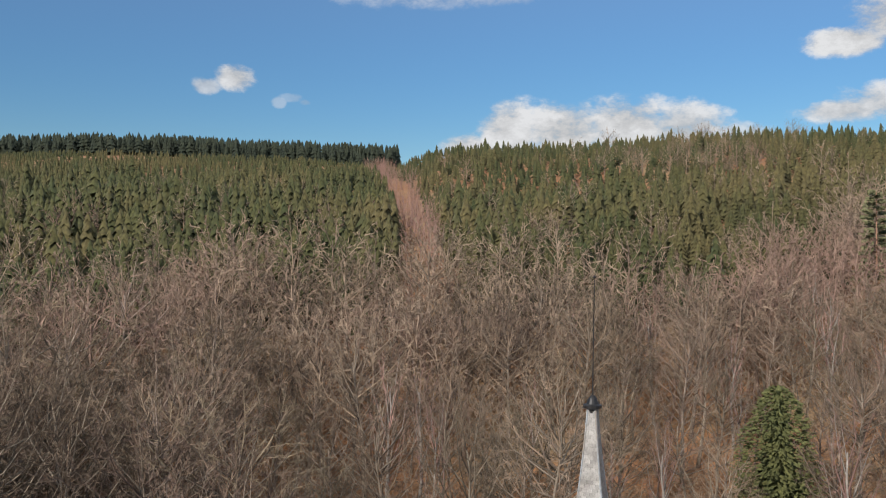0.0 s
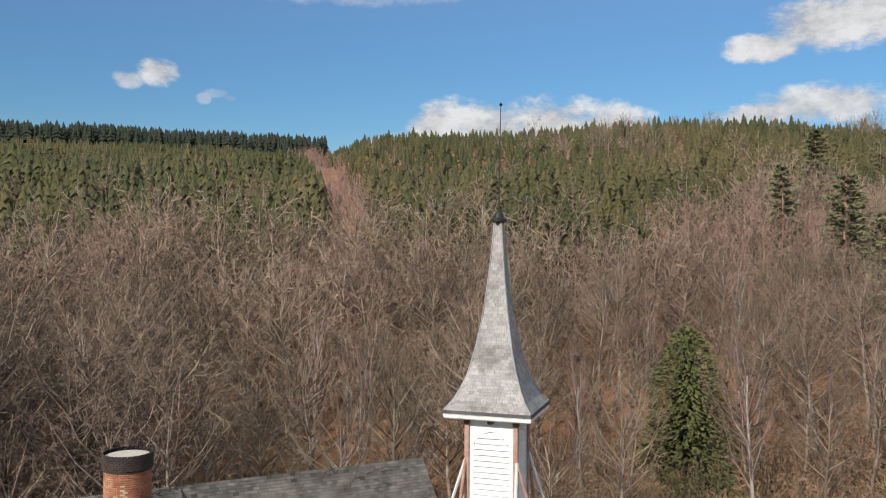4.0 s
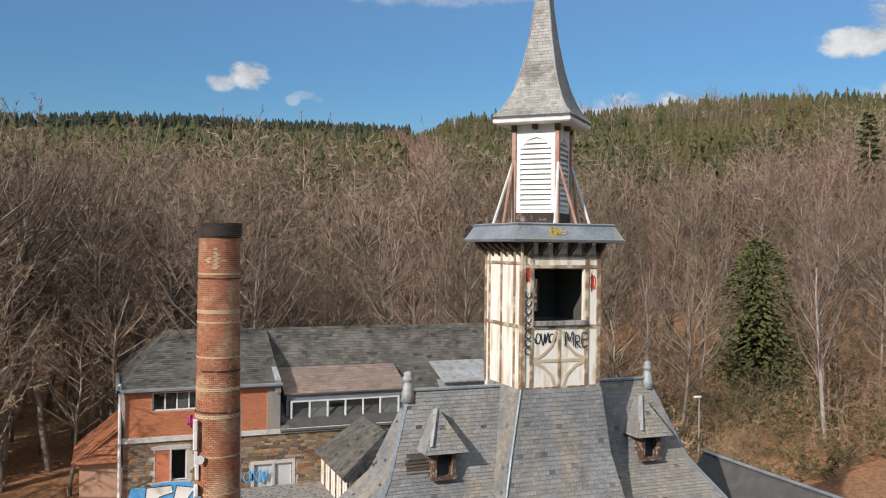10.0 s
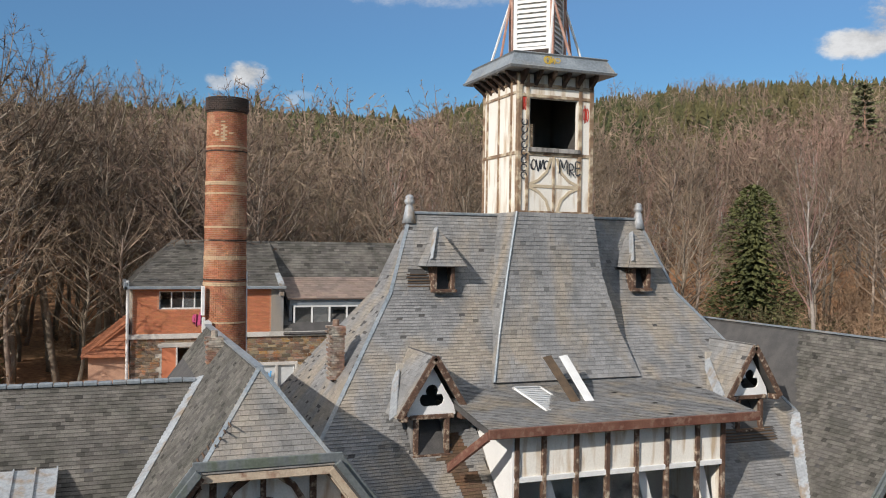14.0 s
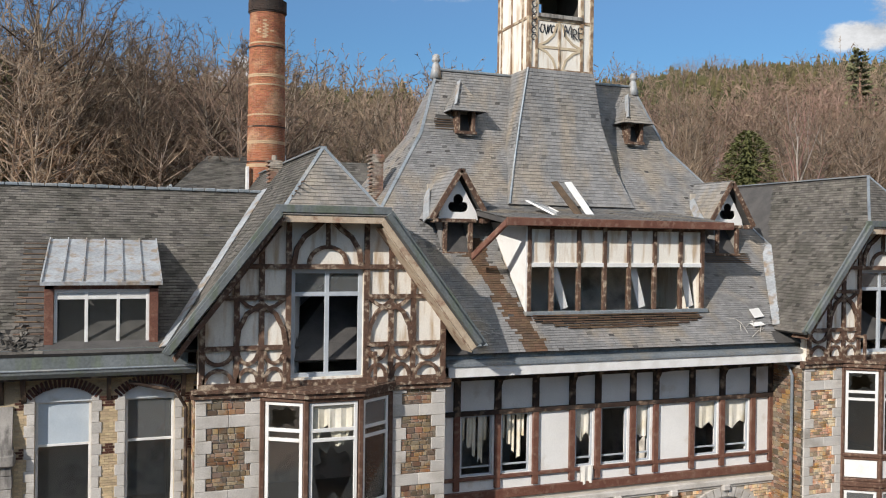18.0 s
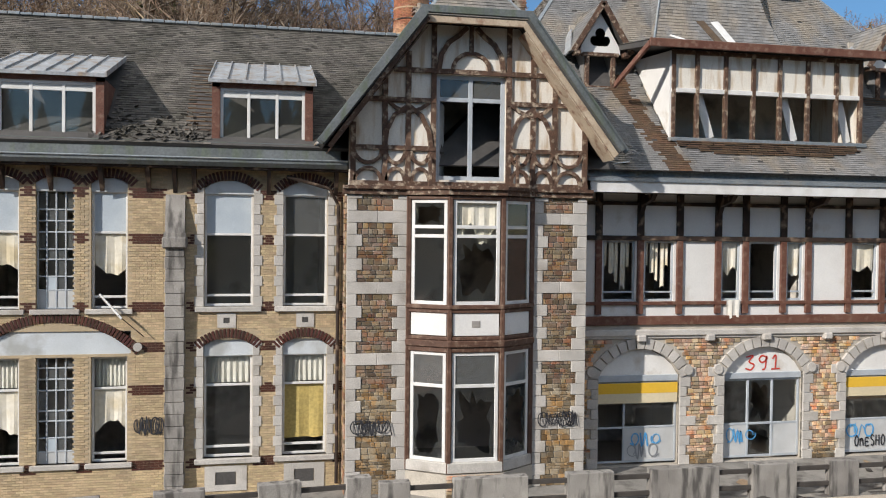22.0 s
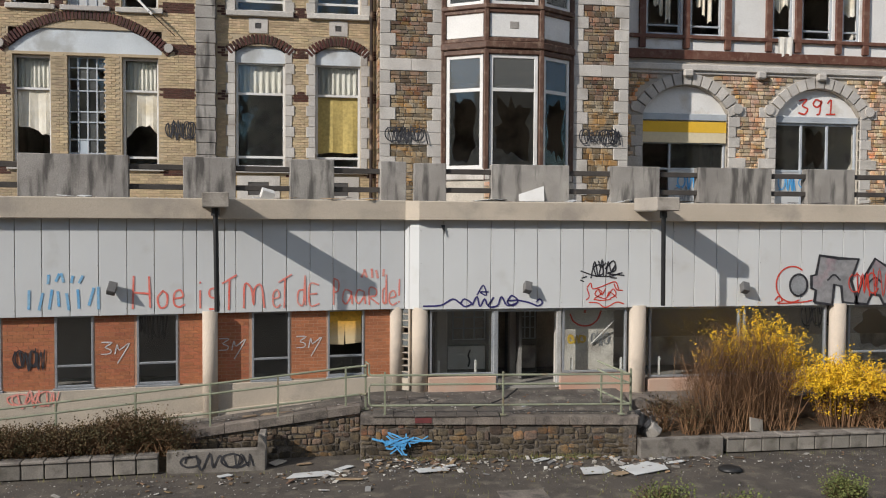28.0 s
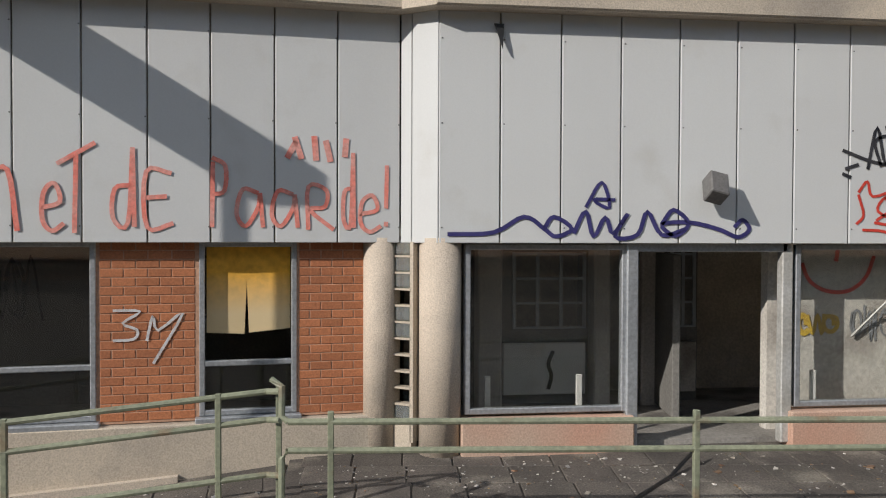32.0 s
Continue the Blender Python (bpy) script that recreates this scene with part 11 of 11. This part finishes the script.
def debris():
    """Boards, plaster sheets and splinters lying about."""
    rnd = random.Random(44)
    def sheet(x, y, z, w, h, turn, mt, lab, tilt=0.05, name="board"):
        m = Matrix.Translation((x, y, z)) @ Euler((rnd.uniform(-tilt, tilt), rnd.uniform(-tilt, tilt), turn)).to_matrix().to_4x4()
        o = [(-w / 2, -h / 2), (w * rnd.uniform(0.2, 0.5), -h / 2 * rnd.uniform(0.8, 1)), (w / 2, -h * rnd.uniform(0.0, 0.3)), (w / 2 * rnd.uniform(0.7, 1), h / 2), (-w / 2 * rnd.uniform(0.6, 1), h / 2 * rnd.uniform(0.7, 1))]
        single(name, plate(Acc(), o, [], lambda u, v: m @ Vector((u, v, 0)), m.to_3x3() @ Vector((0, 0, 0.012))), mt, lab, "debris")
    W, B, G = M_BOARD, M_LATH2, M_CONC2
    for x, y, w, h, t, mt in ((-3.84, 7.05, 1.1, 0.40, 0.1, W), (-3.1, 7.45, 0.5, 0.2, 0.7, W), (-1.1, 7.05, 0.8, 0.4, 0.2, W), (2.5, 6.5, 0.75, 0.55, 0.1, W), (3.7, 6.55, 1.0, 0.75, 0.25, W), (1.5, 7.5, 0.45, 0.2, 0.4, W), (-4.6, 8.1, 0.5, 0.3, 0.9, G),
                              (-4.0, 7.9, 0.4, 0.15, 0.3, B), (-5.7, 7.2, 0.35, 0.2, 0.5, W), (-0.7, 7.3, 0.35, 0.15, 0.3, W), (3.0, 6.2, 0.4, 0.25, 0.3, B), (4.6, 6.9, 0.5, 0.15, 0.1, W), (-3.0, 6.6, 0.6, 0.14, -0.2, B)):
        sheet(x, y, 0.06, w, h, t, mt, "broken white plasterboard on the asphalt" if mt is W else "splintered board on the asphalt")
    single("black_bag", Acc().lathe([(0.02, 0.04), (0.26, 0.045), (0.29, 0.08), (0.19, 0.13), (0.05, 0.15)], 5.6, 6.15, 10), M_BLACK, "flattened black plastic bag on the asphalt", "bag", smooth=True)
    for x, y, z, w, h, t, mt in ((-0.1, 8.85, 1.10, 1.45, 0.14, -0.05, W), (-4.6, 9.1, 0.98, 0.9, 0.28, 0.15, B), (-5.3, 9.15, 0.92, 0.4, 0.2, 0.3, B), (-3.6, 9.0, 1.07, 0.22, 0.14, 0.6, W), (-5.2, 8.85, 0.91, 0.4, 0.1, 0.1, W), (1.4, 8.6, 1.1, 0.22, 0.1, 0.5, W)):
        sheet(x, y, z, w, h, t, mt, "fallen board on the landing", 0.02)
    # on the terrace
    for i in range(46):
        x = rnd.uniform(-12, 19)
        y = rnd.uniform(10.45, 10.75) if i % 2 else rnd.uniform(11.3, 14.0)
        if x < -1.5:
            y = y + (x + 1.4) * 0.116 if y < 11 else y
        if y > 12.4 and -2 < x < 6:
            continue
        sheet(x, y, 6.22 if y < 10.9 else 6.14, rnd.uniform(0.2, 0.8), rnd.uniform(0.12, 0.4), rnd.uniform(0, 3), rnd.choice((W, B, G, M_RAILWOOD)), "piece of rubble on the terrace", 0.15)
    m = Matrix.Translation((2.1, 10.78, 6.42)) @ Euler((radians(78), 0, radians(-4))).to_matrix().to_4x4()
    single("white_board", Acc().cbox(-0.35, 0.35, -0.22, 0.22, -0.02, 0.0, 0.004, m), M_WFRAME, "white torn board leaning on the parapet", "board")
    m = Matrix.Translation((-4.9, 10.0, 6.32)) @ Euler((radians(20), radians(15), radians(14))).to_matrix().to_4x4()
    single("white_box", Acc().cbox(-0.16, 0.16, -0.12, 0.12, -0.12, 0.1, 0.01, m), M_WFRAME, "small white box on the terrace edge", "box")
    # white sheets and wires in the valley of the roof
    for x, y, z, w, h, tx in ((6.9, 14.1, 16.62, 0.7, 0.45, 0.7), (7.15, 13.9, 16.45, 0.6, 0.3, 0.2), (19.0, 14.5, 17.25, 0.55, 0.4, 0.9), (18.8, 14.2, 16.85, 0.6, 0.25, 0.4)):
        m = Matrix.Translation((x, y, z)) @ Euler((tx, rnd.uniform(-0.2, 0.2), rnd.uniform(-0.4, 0.4))).to_matrix().to_4x4()
        single("torn_sheet", Acc().cbox(-w / 2, w / 2, -h / 2, h / 2, 0, 0.02, 0.004, m), M_WFRAME, "white sheet lying on the slates", "debris")
    wires = thing("loose_wires", (19, 14.2, 16.8), "tangle of pale wires and sticks on the roof", "debris")
    for i in range(14):
        x0, y0 = (18.6, 14.2) if i % 2 else (7.4, 14.1)
        p = Vector((x0 + rnd.uniform(-0.6, 0.6), y0 + rnd.uniform(-0.3, 0.3), 0))
        q = p + Vector((rnd.uniform(-0.9, 0.9), rnd.uniform(-0.4, 0.5), 0))
        p.z, q.z = roof_front(p.y) + 0.06, roof_front(q.y) + 0.1
        part("wire", Acc().tube([p, p.lerp(q, 0.5) + Vector((0, 0, 0.08)), q], 0.012, 4), M_QUOIN, wires)
    # crumbs of glass, plaster and leaves
    crumbs = [Acc(), Acc(), Acc()]
    for i in range(5200):
        k = rnd.random()
        if k < 0.30:
            x, y = rnd.uniform(-2.4, 3.8), 0
            y = rnd.uniform(8.25 - 0.09 * (x + 2.6), 10.1)
            z = 1.075 + 0.045 * max(0.0, y - 8.2)
        elif k < 0.44:
            x = rnd.uniform(-7.3, -2.7)
            y, z = rnd.uniform(8.75 + 0.05 * (x + 2.6), 10.0 + 0.1 * (x + 2.6)), 1.105 + 0.0887 * (x + 2.6)
        elif k < 0.86:
            x, y, z = rnd.uniform(-12, 14), 7.4 - abs(rnd.gauss(0, 1.3)), 0.045
        else:
            x, y, z = rnd.uniform(-12, 19), rnd.uniform(10.4, 10.8), 6.2
            if x < -1.4:
                y += (x + 1.4) * 0.116
        s = rnd.uniform(0.006, 0.022) if rnd.random() < 0.95 else rnd.uniform(0.02, 0.05)
        m = Matrix.LocRotScale((x, y, z), Euler((rnd.uniform(-0.4, 0.4), rnd.uniform(-0.4, 0.4), rnd.uniform(0, 6))), (s * rnd.uniform(0.5, 1.8), s, s * 0.4))
        crumbs[rnd.randrange(3)].box(-0.5, 0.5, -0.5, 0.5, -0.2, 0.8, m)
    for i in range(420):
        x = rnd.choice((rnd.gauss(-2.6, 1.4), rnd.gauss(3.2, 1.2), rnd.uniform(-9, 10), rnd.gauss(-0.8, 0.8)))
        y = 7.9 - 0.09 * x - abs(rnd.gauss(0, 0.55)) if -2.6 < x < 4 else 7.3 - abs(rnd.gauss(0, 0.5))
        s = 0.03 + 0.10 * rnd.random() ** 2.5
        m = Matrix.LocRotScale((x, y, 0.05), Euler((rnd.uniform(-0.3, 0.3), rnd.uniform(-0.3, 0.3), rnd.uniform(0, 6))), (s * rnd.uniform(0.6, 2.2), s, 0.02))
        crumbs[rnd.choice((0, 1, 1, 2))].box(-0.5, 0.5, -0.5, 0.5, -0.2, 0.8, m)
    for a, mt, lab, cat in zip(crumbs, (M_PLASTERBIT, M_CRUMB, M_SLATE), ("scattered crumbs of plaster and glass", "scattered splinters of wood and dead leaves", "scattered bits of slate"), ("rubble", "rubble", "rubble")):
        single("litter", a, mt, lab, cat, kind="stuff")
    m = Matrix.Translation((7.18, 7.88, 0.62)) @ Euler((radians(70), radians(12), radians(8))).to_matrix().to_4x4()
    single("broken_slab", Acc().cbox(-0.2, 0.2, -0.17, 0.17, -0.03, 0.02, 0.02, m), M_KERB, "pale broken slab leaning in the shrub", "slab")
    log = thing("fallen_log", (13.7, 8.1, 0.5), "grey weathered log lying across the bed", "log")
    part("trunk", Acc().tube([(13.1, 9.3, 0.72), (13.6, 8.2, 0.6), (13.95, 7.0, 0.5)], 0.17, 10, 0.14), M_QUOIN, log, smooth=True)
    for i in range(6):
        u = 12.7 + i * 0.5
        e = thing("hollow_block", (u, 9.25, 1.0), "grey concrete hollow block on the bed's wall", "block", "hollow blocks on the bed")
        part("shell", plate(Acc(), [(u, 1.0), (u + 0.47, 1.0), (u + 0.47, 1.9), (u, 1.9)], [[(u + 0.1, 1.14), (u + 0.37, 1.14), (u + 0.37, 1.76), (u + 0.1, 1.76)]], lambda a_, b_: (a_, 9.1, b_), (0, 0.3, 0)), M_CONC, e)
    part("side_terrace", Acc().cbox(4.36, 10.2, 9.25, 10.5, 0.0, 1.04, 0.03), M_COPING, yard, "worn concrete strip beside the landing")
    part("bed_wall", Acc().cbox(12.4, 17.5, 9.0, 9.5, 0.3, 1.0, 0.02), M_CONC2, yard, "low concrete wall of the bed")
    stones_ = thing("rubble_heap", (4.7, 8.3, 0.4), "heap of broken concrete blocks by the landing", "rubble")
    for i in range(9):
        m = Matrix.LocRotScale((rnd.uniform(4.2, 5.4), rnd.uniform(7.8, 8.8), 0.5 + rnd.uniform(0, 0.35)), Euler((rnd.uniform(-0.8, 0.8), rnd.uniform(-0.8, 0.8), rnd.uniform(0, 6))), None)
        part("block", Acc().cbox(-0.2, 0.2, -0.12, 0.12, -0.14, 0.14, 0.02, m), M_CONC, stones_)
    tufts = Acc()
    for i in range(900):
        x = rnd.choice((rnd.gauss(-0.6, 0.5), rnd.gauss(1.7, 0.5), rnd.uniform(-12, 14), rnd.gauss(2.4, 0.3)))
        y = 8.0 - 0.09 * x - abs(rnd.gauss(0, 0.12)) if rnd.random() < 0.7 else rnd.uniform(2, 7.5)
        if x > 4 or x < -2.8:
            y = min(y, 7.35)
        h = rnd.uniform(0.04, 0.14)
        tufts.add([(x - 0.008, y, 0.03), (x + 0.008, y, 0.03), (x + rnd.uniform(-0.05, 0.05), y + rnd.uniform(-0.05, 0.05), 0.03 + h)], [(0, 1, 2)])
    single("grass_tufts", tufts, M_GRASS, "sparse tufts of grass in the cracks", "grass", kind="stuff")
    # thin black tube running diagonally across the landing
    single("cable", Acc().tube([(0.1, 8.5, 1.1), (0.6, 8.9, 1.12), (1.1, 9.4, 1.14), (1.5, 9.75, 1.3)], 0.02, 6), M_BLACK, "thin black tube running across the landing", "cable")


M_CRUMB = mat("brown_litter", (0.20, 0.13, 0.075), (0.10, 0.070, 0.045), 3.0, 0.95, 0.2, 30, island=0.5)
M_PLASTERBIT = mat("dirty_plaster_bits", (0.52, 0.50, 0.46), (0.32, 0.30, 0.27), 3.0, 0.9, 0.2, 30, island=0.35)
M_LATH2 = mat("bare_broken_wood", (0.34, 0.25, 0.155), (0.24, 0.17, 0.11), 3.0, 0.85, 0.3, 30)
debris()


def lamp_posts():
    for x, y, h in ((44.0, 52.0, 5.5), (63.0, 47.0, 5.0)):
        z = float(land(x, y))
        e = thing("street_lamp", (x, y, z), "slim grey street lamp behind the house", "lamp", "street lamps")
        part("pole", Acc().tube([(x, y, z - 0.2), (x, y, z + h)], 0.07, 8, 0.05), M_ZINC_PALE, e)
        part("lamp_head", Acc().cbox(x - 0.5, x + 0.15, y - 0.12, y + 0.12, z + h, z + h + 0.14, 0.03), M_WFRAME, e)


lamp_posts()
